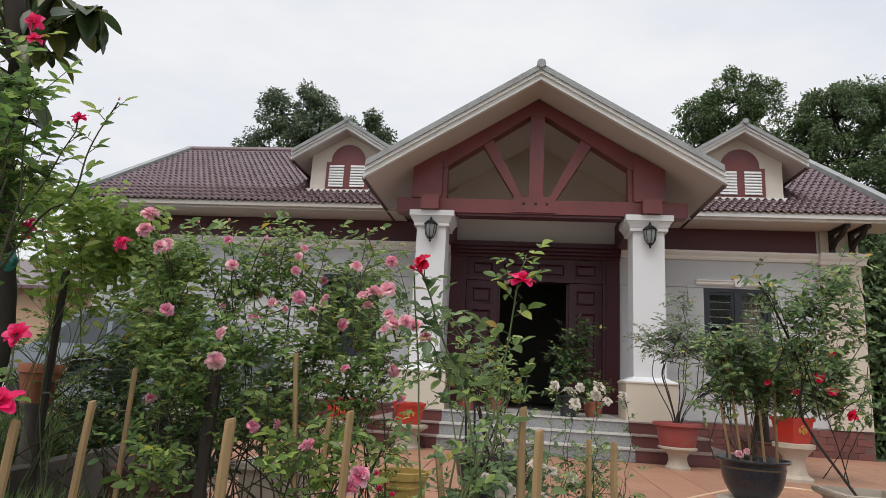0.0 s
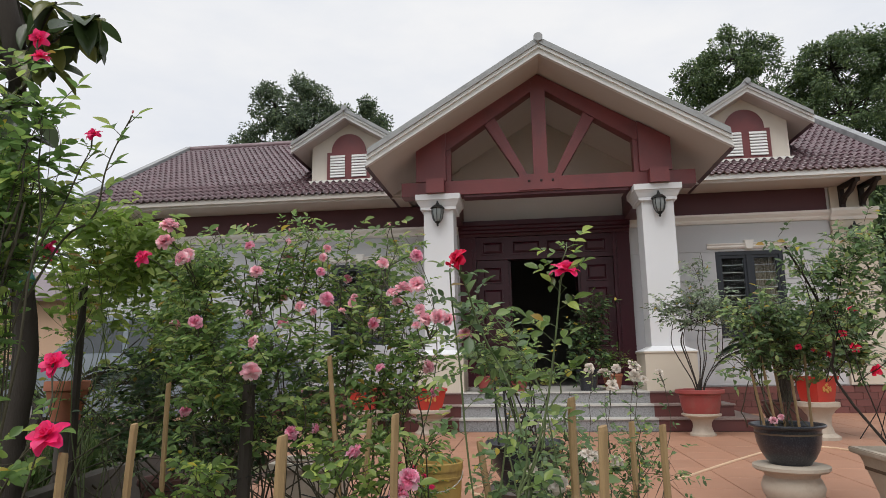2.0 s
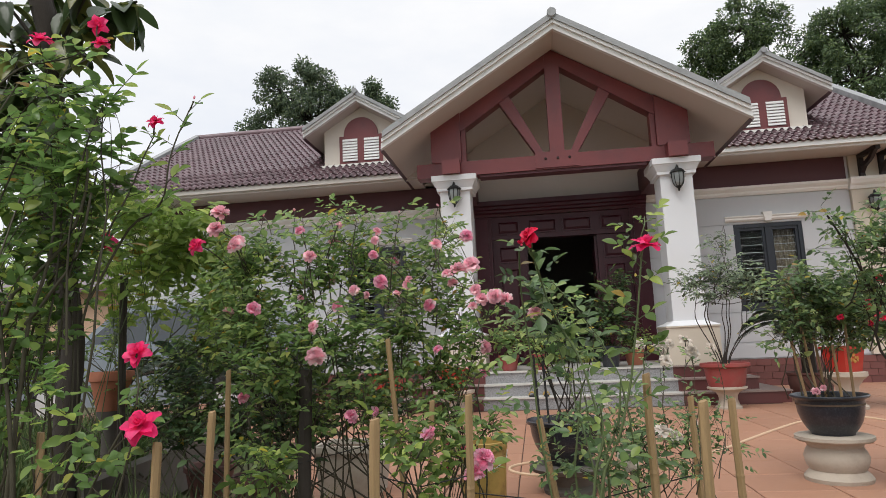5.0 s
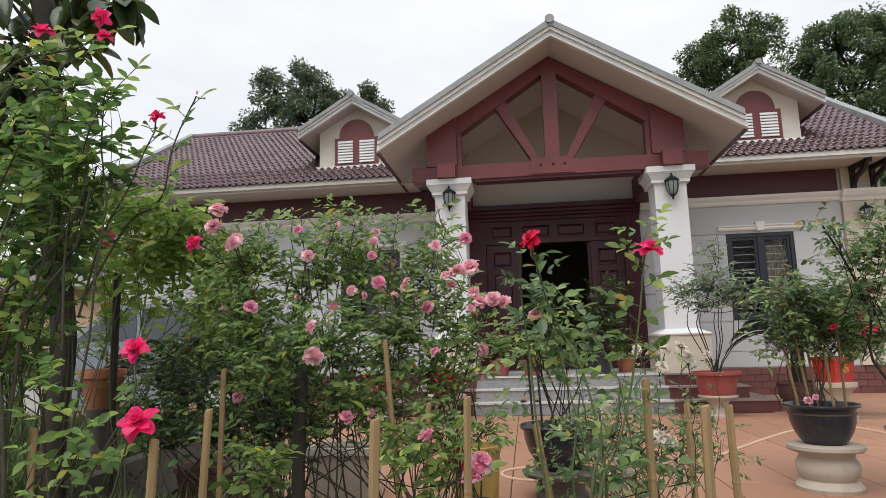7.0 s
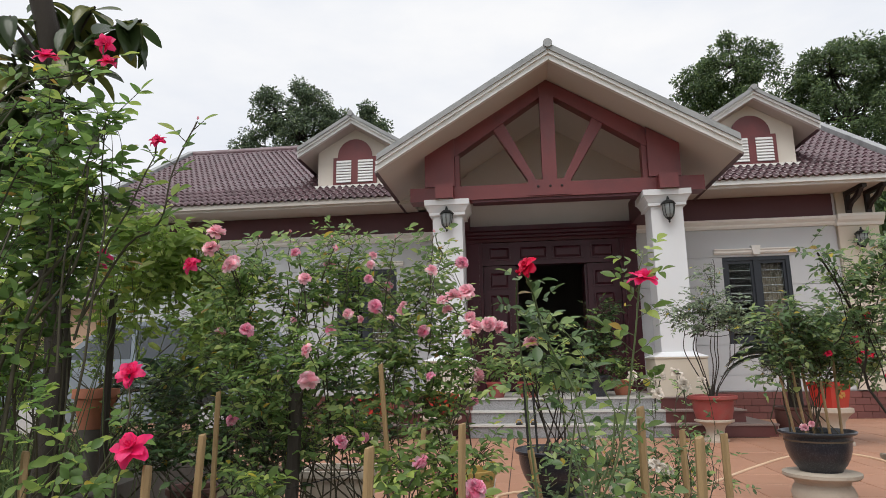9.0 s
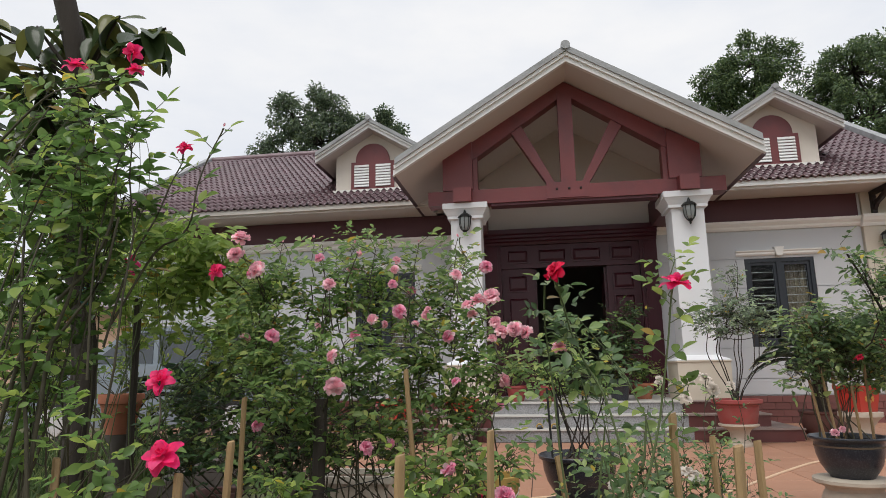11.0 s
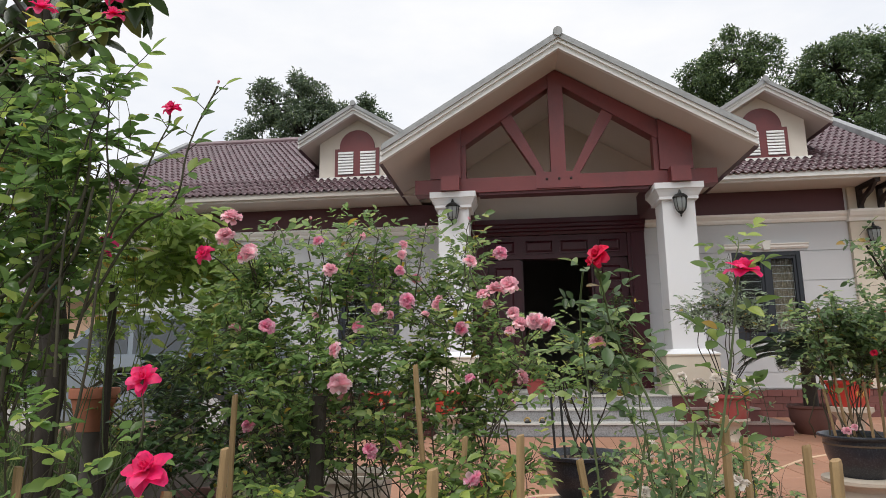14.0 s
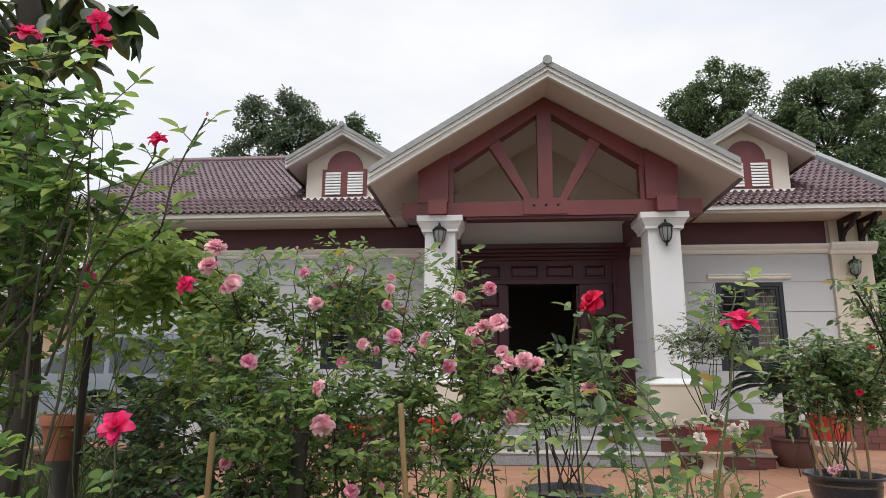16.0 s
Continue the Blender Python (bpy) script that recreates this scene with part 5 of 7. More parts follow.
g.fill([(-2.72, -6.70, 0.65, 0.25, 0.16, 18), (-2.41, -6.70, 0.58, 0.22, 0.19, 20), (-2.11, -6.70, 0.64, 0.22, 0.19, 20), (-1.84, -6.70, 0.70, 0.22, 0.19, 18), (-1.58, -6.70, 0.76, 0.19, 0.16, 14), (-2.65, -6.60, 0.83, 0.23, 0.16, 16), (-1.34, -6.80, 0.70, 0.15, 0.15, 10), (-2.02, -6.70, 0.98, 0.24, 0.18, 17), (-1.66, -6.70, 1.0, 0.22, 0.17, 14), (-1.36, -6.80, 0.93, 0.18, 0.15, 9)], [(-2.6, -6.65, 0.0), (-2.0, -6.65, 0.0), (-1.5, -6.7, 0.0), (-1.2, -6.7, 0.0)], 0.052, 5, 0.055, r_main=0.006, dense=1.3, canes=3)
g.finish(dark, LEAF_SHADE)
hedge = tagged(thing("flowering_hedge", -3.1, -6.6, 0.0), "dense pale green climbing hedge beside the rose bed", "hedge")
g = Plant(19)
g.fill([(-2.68, -6.60, 1.72, 0.32, 0.21, 70), (-3.09, -6.60, 1.71, 0.36, 0.20, 60), (-3.58, -6.40, 2.07, 0.34, 0.31, 60), (-3.74, -6.60, 1.59, 0.29, 0.36, 50), (-2.61, -6.90, 1.57, 0.31, 0.14, 46), (-2.27, -6.90, 1.55, 0.18, 0.15, 40), (-4.01, -6.30, 2.32, 0.32, 0.28, 40), (-2.13, -7.00, 1.55, 0.13, 0.12, 40), (-2.27, -7.00, 1.67, 0.16, 0.12, 44)], [(-2.9, -6.7, 0), (-3.2, -6.7, 0), (-3.6, -6.5, 0), (-3.0, -6.6, 0.0)], 0.082, 5, 0.042, r_main=0.004, width=0.4, simple=True, dense=0.72, face=(0.5, -0.7, 0.55), droop=0.5)
g.fill([(-2.46, -7.00, 1.79, 0.17, 0.12, 44), (-2.63, -7.00, 1.88, 0.17, 0.12, 40), (-2.45, -7.00, 1.58, 0.20, 0.13, 50), (-2.22, -7.00, 1.42, 0.17, 0.12, 40), (-2.50, -7.10, 1.74, 0.20, 0.10, 40), (-2.77, -7.10, 1.83, 0.20, 0.13, 40), (-3.07, -7.10, 1.94, 0.22, 0.17, 40), (-4.30, -6.60, 1.95, 0.32, 0.36, 40), (-4.27, -6.60, 1.29, 0.36, 0.36, 34), (-5.04, -6.50, 1.85, 0.40, 0.47, 34)], [(-2.9, -6.7, 0), (-3.2, -6.7, 0), (-3.6, -6.5, 0), (-3.0, -6.6, 0.0)], 0.082, 5, 0.042, r_main=0.004, width=0.4, simple=True, dense=0.72, face=(0.5, -0.7, 0.55), droop=0.5)
g.finish(hedge, LEAF_HEDGE, STEM)
broad = tagged(thing("magnolia_tree", -3.17, -7.0, 0.0), "small tree with large dark leathery leaves, trunk leaning", "tree")
g = Plant(20)
trunk = [(-3.2, -6.95, 0.0)] + [(-3.17, -7.00, 0.63), (-3.14, -7.00, 1.11), (-3.17, -7.10, 1.66), (-3.10, -7.30, 2.14), (-2.92, -7.50, 2.50), (-2.98, -7.60, 2.94)]
g.cane(trunk, 0.062, 0.052, 9)
g.cane([(-3.3, -6.9, 0.0), (-3.26, -6.92, 0.6), (-3.2, -6.98, 1.1), (-3.24, -7.05, 1.6), (-3.4, -7.2, 2.2), (-3.45, -7.35, 2.6)], 0.045, 0.03, 9)
spine = np.array(trunk)
for tip in [(-3.04, -7.50, 2.76), (-2.78, -7.60, 2.57), (-3.09, -7.50, 2.49), (-2.81, -7.60, 2.36), (-3.00, -7.50, 2.24), (-2.83, -7.50, 2.77), (-3.27, -7.40, 2.71), (-2.42, -7.70, 2.63), (-2.34, -7.70, 2.65), (-3.31, -7.50, 2.54), (-3.48, -7.40, 2.29), (-2.66, -7.60, 2.81), (-3.37, -7.50, 2.79), (-3.08, -7.40, 3.01), (-2.82, -7.60, 2.10), (-3.21, -7.40, 2.17), (-2.67, -7.60, 2.46), (-3.48, -7.40, 1.95), (-3.62, -7.50, 2.69), (-3.66, -7.40, 2.42), (-3.95, -7.40, 2.61), (-3.80, -7.40, 2.22), (-3.58, -7.50, 2.94), (-3.12, -7.60, 2.80), (-3.02, -7.60, 2.32), (-3.68, -7.40, 1.96), (-2.66, -7.70, 2.19), (-2.57, -7.70, 2.54), (-3.25, -7.50, 2.35), (-3.15, -7.55, 2.58), (-3.30, -7.50, 2.62), (-3.18, -7.50, 2.12), (-3.05, -7.55, 2.05)]:
    q = np.array(tip)
    root = spine[np.argmin(np.linalg.norm(spine - q + np.array([0, 0, 0.3]), axis=1))]
    twig = g.curve(root, q, 0.1, 7)
    g.cane(twig, 0.014, 0.006, 6)
    for k in range(g.rng.integers(5, 9)):
        a = 2.4 * k + g.rng.normal(0, 0.3)
        p = twig[-1] + (twig[-2] - twig[-1]) * g.rng.uniform(0, 0.9)
        d = np.array([math.cos(a), math.sin(a), g.rng.uniform(-1.3, 0.15)])
        g.hint = (0.5 * math.cos(a), 0.5 * math.sin(a) - 0.3, 1.0)
        g.leaf(p, unit(d), g.rng.uniform(0.15, 0.23), 0.46, 0.25)
g.finish(broad, LEAF_DARK, BARK, far="broad", canes="trunk", crown="crown")
bm = bmesh.new()
tube(bm, [(-3.03, -6.7, 0.0), (-3.05, -6.7, 0.8), (-3.05, -6.71, 1.5)], 0.022, 7)
tagged(part("arbour_post", bm, BARK), "dark slim post carrying the hedge", "post")

# crumpled teal plastic bag tied to the tree
bm = bmesh.new()
bmesh.ops.create_icosphere(bm, subdivisions=3, radius=1.0)
rng = np.random.default_rng(55)
for v in bm.verts:
    k = 1 + 0.18 * math.sin(7 * v.co.x + 3 * v.co.z) * math.cos(6 * v.co.y) + rng.normal(0, 0.05)
    pinch = 0.35 + 0.65 * min(1.0, max(0.0, (0.95 - v.co.z) / 0.9))
    v.co = Vector((v.co.x * 0.055 * k * pinch, v.co.y * 0.04 * k * pinch, v.co.z * 0.085))
tagged(part("plastic_bag", bm, material("teal_plastic", (0.03, 0.19, 0.17), 0.35, 0.3, 9, 50, 0.3), at=(-3.14, -7.07, 1.50)), "crumpled teal plastic bag tied to the leaning trunk", "bag")

# bamboo stakes
stake = thing("bamboo_stake", -0.262, -8.1, 0.0)
bm = bmesh.new()
lathe(bm, [(0.0140, 0.0), (0.0138, 0.29), (0.0156, 0.30), (0.0138, 0.31), (0.0132, 0.58), (0.0148, 0.59), (0.0130, 0.60), (0.0128, 0.75), (0.0131, 0.885), (0.0115, 0.895)], seg=6)
for v in bm.verts:
    if v.co.z > 0.88:
        v.co.z += v.co.x * 0.3
    v.co.x += 0.0015 * math.sin(v.co.z * 23) + 0.001 * math.sin(v.co.z * 61)
part("pole", bm, BAMBOO, stake)
tagged(stake, "tan bamboo stake driven into the bed", "stake", "bamboo stakes")
for x, y, h, lean in ((-0.246, -8.65, 0.86, 1), (0.04, -7.35, 0.75, -1), (-0.845, -8.15, 0.85, 1), (-1.025, -8.66, 0.84, 1), (-1.6, -8.42, 0.845, 2), (-1.54, -8.78, 0.81, -2), (0.08, -7.8, 0.78, -1), (-2.1, -8.45, 0.80, 4),
                      (-0.5, -7.55, 0.7, -9)):
    copy_thing(stake, pose(x, y, 0.0, lean * 0.7, lean, 40 * lean) @ Matrix.Diagonal((1.12, 0.8, h / 0.895, 1)))
for x, y, h, lx in ((-1.13, -7.6, 1.05, -5), (-1.07, -7.7, 0.8, 3), (-1.86, -7.75, 0.95, 1)):
    tall_stake = copy_thing(stake, pose(x, y, 0.0, 3, lx, 20) @ Matrix.Diagonal((0.8, 0.8, h / 0.895, 1)))
    tall_stake["label"] = "long slanting cane tied among the roses"
bm = bmesh.new()
tube(bm, [(-1.60, -7.55, 0.0), (-1.60, -7.56, 0.5), (-1.59, -7.56, 0.93)], 0.028, 8)
tagged(part("garden_post", bm, BARK, smooth=True), "dark weathered post among the roses", "post")

# dark twine strung between the stakes
for ends in (((-1.86, -7.75, 0.52), (-1.59, -7.58, 0.55), (-1.12, -7.62, 0.66)), ((-1.84, -7.76, 0.34), (-1.4, -7.8, 0.31), (-1.07, -7.72, 0.36)), ((-1.1, -8.25, 0.62), (-0.98, -8.2, 0.58), (-0.84, -8.15, 0.6)), ((-0.84, -8.15, 0.55), (-0.5, -8.1, 0.5), (-0.13, -8.0, 0.56))):
    bm = bmesh.new()
    tube(bm, ends, 0.002, 5)
    tagged(part("garden_twine", bm, RUBBER), "thin dark twine tied between two stakes", "twine", "garden twine")

# low wall of the raised grass bed, and its grass
bm = bmesh.new()
slab(bm, [(-3.2, -6.9), (-3.08, -6.95), (-3.55, -3.9), (-3.67, -3.9)], 0.0, 0.33, "z")
tagged(part("bed_wall", bm, CONCRETE, bevel=0.012), "low dark mossy concrete edging wall", "wall", kind="structure")
bm = bmesh.new()
slab(bm, [(-9.0, -7.6), (-3.25, -7.6), (-3.22, -6.95), (-3.69, -3.9), (-9.0, -3.9)], 0.0, 0.27, "z")
tagged(part("raised_bed", bm, SOIL), "raised bed of dark soil", "ground", kind="structure")
rng = np.random.default_rng(30)
n = 9000
px = np.concatenate([rng.uniform(-6.5, -3.3, n // 2), rng.uniform(-5.0, -3.3, n // 2)])
py = np.concatenate([rng.uniform(-7.5, -4.0, n // 2), rng.uniform(-7.3, -5.0, n // 2)])
ok = px < -3.28 - (py + 6.95) * 0.135
px, py = px[ok], py[ok]
g = Plant(31)
g.hint = (0.0, -1.0, 0.3)
for x, y in zip(px, py):
    g.leaf(np.array([x, y, 0.26]), unit(np.array([rng.normal(0, 0.5), rng.normal(0, 0.5), 1])), rng.uniform(0.1, 0.3), 0.09, 1.0)
grass = fast_mesh("grass", *g.leaf_mesh(True), GRASS)
tagged(grass, "long uncut grass on the raised bed", "grass", kind="stuff")
n = 5200
g = Plant(32)
g.hint = (0.0, -0.8, 0.6)
for x, y in zip(rng.uniform(-3.1, 3.4, n), rng.uniform(-9.4, -6.9, n)):
    g.leaf(np.array([x, y, 0.03]), unit(np.array([rng.normal(0, 0.7), rng.normal(0, 0.7), 0.8])), rng.uniform(0.04, 0.16), 0.16, 1.0)
for x, y in zip(rng.uniform(-3.0, -1.75, 3000), rng.uniform(-7.9, -6.85, 3000)):
    g.leaf(np.array([x, y, 0.02]), unit(np.array([rng.normal(0, 0.4), rng.normal(0, 0.4), 1.0])), rng.uniform(0.12, 0.34), 0.07, 1.0)
weeds = fast_mesh("weeds", *g.leaf_mesh(True), GRASS)
tagged(weeds, "low weeds and grass under the roses", "grass", kind="stuff")


# ---- pots and potted shrubs ----
def stand(name, profile, mat, x, y, z, label, seg=28):
    ob = thing(name, x, y, z)
    bm = bmesh.new()
    lathe(bm, profile, seg=seg)
    part("body", bm, mat, ob, smooth=True)
    return tagged(ob, label, "pot stand")


def pot(name, outer, wall, mat, x, y, z, label, seg=32, rim=None, soil=0.04):
    """A pot turned from its outer profile, hollow, with soil in it."""
    ob = thing(name, x, y, z)
    bm = bmesh.new()
    top = outer[-1]
    inner = [(max(r - wall, 0.01), h) for r, h in outer[1:]][::-1]
    lathe(bm, outer + [(top[0] - wall * 0.3, top[1] + 0.006)] + [(inner[0][0], top[1] - 0.001)] + [(inner[-1][0], inner[-1][1] + 0.02)], seg=seg)
    part("body", bm, mat, ob, smooth=True)
    bm = bmesh.new()
    lathe(bm, [(top[0] - wall * 1.6, top[1] - soil - 0.02), (top[0] - wall * 1.8, top[1] - soil), (0.02, top[1] - soil + 0.012)], seg=seg)
    part("soil", bm, SOIL, ob)
    return tagged(ob, label, "plant pot")


# large black bowl on a stone stand, shrub with four stakes
BX, BY = 1.34, -5.5
stand("pot_stand", [(0.20, 0), (0.205, 0.03), (0.185, 0.055), (0.165, 0.075), (0.185, 0.11), (0.195, 0.16), (0.18, 0.2), (0.165, 0.225), (0.175, 0.25), (0.225, 0.262), (0.238, 0.275), (0.238, 0.295), (0.2, 0.302)], STONE, BX, BY, 0.0, "round beige stone stand under the black bowl")
bowl = pot("bowl_pot", [(0.128, 0.0), (0.132, 0.012), (0.156, 0.04), (0.181, 0.085), (0.198, 0.14), (0.205, 0.195), (0.207, 0.232), (0.234, 0.243), (0.240, 0.25), (0.240, 0.256)], 0.02, BLACKPOT, BX, BY, 0.303, "large black speckled bowl pot on a stone stand")
bowl["category"] = "plant pot"
sh = tagged(thing("potted_rose", BX, BY, 0.53), "bushy green rose in the black bowl, tied to stakes", "shrub", "potted shrubs")
g = Plant(40)
g.fill([(1.16, -5.50, 1.28, 0.22, 0.21, 40), (1.40, -5.45, 1.30, 0.22, 0.20, 40), (1.58, -5.40, 1.25, 0.24, 0.22, 38), (1.24, -5.50, 1.06, 0.25, 0.18, 28), (1.47, -5.40, 1.02, 0.24, 0.18, 28), (1.68, -5.40, 1.01, 0.20, 0.20, 20), (1.02, -5.58, 1.00, 0.11, 0.12, 9)], [(BX - 0.06, BY, 0.53), (BX + 0.05, BY, 0.53), (BX, BY + 0.05, 0.53), (BX, BY - 0.06, 0.53)], 0.050, 5, 0.052, r_main=0.005, dense=0.95, canes=2, face=(0.25, -0.25, 0.9))
bloom(g, sh, "scarlet", [(1.38, -5.72, 1.08), (1.61, -5.66, 1.14), (1.67, -5.66, 1.31), (1.60, -5.66, 1.03)], 0.042, 41)
bloom(g, sh, "pink", [(1.22, -5.62, 0.60), (1.27, -5.6, 0.62)], 0.06, 42)
g.finish(sh, LEAF_POT)
for dx, dy, tx, ty, h in ((-0.15, -0.04, -0.06, 0.0, 0.40), (-0.08, -0.05, -0.10, 0.0, 0.84), (0.06, -0.06, -0.02, 0.0, 0.36), (0.17, 0.02, 0.01, 0.02, 0.60), (0.03, 0.1, -0.04, 0.03, 0.62)):
    bm = bmesh.new()
    tube(bm, [(BX + dx, BY + dy, 0.50), (BX + dx + tx, BY + dy + ty, 0.53 + h)], 0.009, 6)
    tagged(part("plant_stake", bm, BAMBOO, smooth=True), "thin bamboo stake standing in the black bowl", "stake", "plant stakes")

# second black pot behind the roses
PX, PY = -0.435, -5.75
stand("pot_stand", [(0.17, 0), (0.175, 0.03), (0.15, 0.06), (0.16, 0.125), (0.25, 0.152), (0.262, 0.175), (0.2, 0.186)], CONCRETE, PX, PY, 0.0, "dark mossy round stand under a black pot")
pot("tall_pot", [(0.13, 0.0), (0.136, 0.012), (0.176, 0.06), (0.212, 0.12), (0.234, 0.19), (0.242, 0.258), (0.262, 0.266), (0.266, 0.285)], 0.018, BLACKPOT, PX, PY, 0.187, "black glazed tapered pot on a round stand")
sh = tagged(thing("potted_rose", PX, PY, 0.45), "leafy green rose growing in the tapered black pot", "shrub", "potted shrubs")
g = Plant(43)
g.fill([(-0.56, -5.70, 0.92, 0.20, 0.18, 22), (-0.70, -5.70, 1.11, 0.15, 0.16, 14), (-0.34, -5.70, 0.95, 0.17, 0.18, 16), (-0.46, -5.70, 1.21, 0.16, 0.15, 14)], [(PX - 0.05, PY, 0.44), (PX + 0.04, PY, 0.44), (PX, PY + 0.05, 0.44)], 0.052, 5, 0.065, r_main=0.005, dense=0.75, canes=1, face=(0.25, -0.25, 0.9))
for k in range(6):
    a, e = g.rng.normal(0, 0.06, 3), g.rng.normal(0, 0.14, 3)
    g.cane(g.curve((PX + a[0], PY + a[1], 0.43), (PX + e[0], PY + e[1], 1.05 + 0.5 * e[2]), 0.0, 7), 0.007, 0.004)
g.finish(sh, LEAF_ROSE, BARK)
for dx, h in ((-0.17, 0.46), (-0.11, 0.42)):
    bm = bmesh.new()
    tube(bm, [(PX + dx, PY - 0.05, 0.42), (PX + dx - 0.02, PY - 0.05, 0.45 + h)], 0.008, 6)
    tagged(part("plant_stake", bm, RUBBER, smooth=True), "thin black stake standing in the tapered black pot", "stake", "plant stakes")
sh = tagged(thing("petunia", -0.95, -6.6, 0.0), "low plant with tiny magenta flowers by the bucket", "flower")
g = Plant(48)
g.fill([(-1.0, -6.6, 0.33, 0.14, 0.12, 14), (-1.1, -6.5, 0.45, 0.1, 0.1, 8)], [(-0.95, -6.6, 0.0), (-1.02, -6.55, 0.0)], 0.028, 5, 0.05, r_main=0.004)
bloom(g, sh, "red", [(-1.06, -6.7, 0.42), (-1.0, -6.72, 0.38), (-0.93, -6.7, 0.36), (-1.1, -6.7, 0.36), (-1.02, -6.7, 0.46), (-0.96, -6.72, 0.42), (-1.13, -6.6, 0.47)], 0.035, 49)
g.finish(sh, LEAF_BRIGHT, STEM)
sh = tagged(thing("shrub", 0.55, 0.2, 0.74), "dark green leafy shrub in a dark pot by the door", "shrub", "potted shrubs")
g = Plant(44)
g.fill([(0.56, 0.20, 1.34, 0.35, 0.42, 30), (0.66, 0.20, 1.84, 0.22, 0.28, 12), (0.45, 0.20, 0.92, 0.33, 0.26, 18)], [(0.50, 0.2, 0.74), (0.60, 0.2, 0.74)], 0.085, 5, 0.08, r_main=0.010, width=0.6, dense=1.6)
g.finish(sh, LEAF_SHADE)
pot("clay_pot", [(0.12, 0.0), (0.14, 0.1), (0.17, 0.28), (0.19, 0.29), (0.19, 0.32)], 0.02, BLACKPOT, 0.55, 0.2, 0.532, "plain black pot on the landing by the door")

# red oval pot on its stand by the column
RX, RY = 1.87, -1.2
stand("pot_stand", [(0.165, 0), (0.165, 0.03), (0.14, 0.05), (0.115, 0.12), (0.12, 0.17), (0.15, 0.22), (0.22, 0.25), (0.25, 0.265), (0.25, 0.285), (0.22, 0.292)], STONE, RX, RY, 0.0, "tan waisted stone stand under the red pot")
pot("red_pot", [(0.222, 0.0), (0.232, 0.03), (0.25, 0.12), (0.264, 0.24), (0.30, 0.252), (0.314, 0.262), (0.314, 0.30)], 0.025, REDPOT, RX, RY, 0.293, "faded red round pot on a waisted stand")
sh = tagged(thing("bonsai_shrub", RX, RY, 0.56), "grey-green shrub with bare crossing stems in the red pot", "shrub", "potted shrubs")
g = Plant(45)
forks = []
for k in range(9):
    a = 2.4 * k
    r = 0.15 + 0.035 * k
    ex, ey = r * math.cos(a), 0.7 * r * math.sin(a)
    top = (RX + ex, RY + ey, 1.42 + 0.05 * math.sin(5.0 * k))
    g.cane(glide(np.array([(RX + 0.12 * ex, RY + 0.12 * ey, 0.54), (RX + 0.30 * ex, RY + 0.3 * ey, 0.72), (RX + 0.82 * ex, RY + 0.8 * ey, 1.0), (RX + 1.02 * ex - 0.03, RY + ey, 1.22), top])), 0.0085, 0.005, 6)
    forks.append(top)
g.cane([(RX - 0.02, RY, 0.52), (RX - 0.01, RY, 0.62), (RX + 0.03, RY, 0.74)], 0.03, 0.018, 8)
g.fill([(1.55, -1.20, 1.67, 0.28, 0.22, 24), (1.85, -1.20, 1.82, 0.32, 0.28, 32), (2.20, -1.20, 1.72, 0.32, 0.28, 32), (2.38, -1.20, 1.52, 0.18, 0.18, 12), (1.93, -1.20, 2.25, 0.13, 0.24, 9), (1.85, -1.20, 1.50, 0.42, 0.12, 16)], forks, 0.062, 5, 0.075, r_main=0.006, width=0.5, depth=0.30, dense=1.3, canes=2, face=(0.3, -0.3, 0.85))
g.finish(sh, leaf_material("grey_green_leaf", (0.20, 0.27, 0.17), (0.38, 0.46, 0.27)), BARK)


def square_pot(x, y, z, w0, w1, h, mat, label, turn=0.0):
    ob = thing("square_pot", x, y, z)
    ob.rotation_euler = (0, 0, radians(turn))
    bm = bmesh.new()
    for (r0, h0), (r1, h1) in (((w0, 0), (w1, h * 0.86)), ((w1 + 0.015, h * 0.86), (w1 + 0.02, h)), ((w1 + 0.02, h), (w1 - 0.015, h)), ((w1 - 0.015, h), (w1 - 0.03, h * 0.8))):
        a = [bm.verts.new((r0 * i, r0 * j, h0)) for i, j in ((-1, -1), (1, -1), (1, 1), (-1, 1))]
        b = [bm.verts.new((r1 * i, r1 * j, h1)) for i, j in ((-1, -1), (1, -1), (1, 1), (-1, 1))]
        for k in range(4):
            bm.faces.new((a[k], a[(k + 1) % 4], b[(k + 1) % 4], b[k]))
    box(bm, -w0, w0, -w0, w0, 0.0, 0.01)
    part("body", bm, mat, ob)
    bm = bmesh.new()
    box(bm, -w1 + 0.02, w1 - 0.02, -w1 + 0.02, w1 - 0.02, h * 0.6, h * 0.88)
    part("soil", bm, SOIL, ob)
    bm = bmesh.new()
    for i, j, r in ((0, 0.55, 0.35), (-0.4, 0.5, 0.16), (0.4, 0.5, 0.16)):
        for k in range(5):
            a = 2 * math.pi * k / 5
            m = Matrix.Translation((w0 * i + 0.05 * r * math.cos(a), -(w0 + (w1 - w0) * j / 0.86) - 0.004, h * j + 0.14 * r * math.sin(a)))
            bmesh.ops.create_icosphere(bm, subdivisions=1, radius=0.035 * r + 0.01, matrix=m @ Matrix.Diagonal((1, 0.25, 1, 1)))
    part("relief", bm, material("gold_relief", (0.45, 0.22, 0.05), 0.5, 0.2, 20, 60, 0.1), ob, "worn gold flower relief")
    return tagged(ob, label, "plant pot", "red square pots")


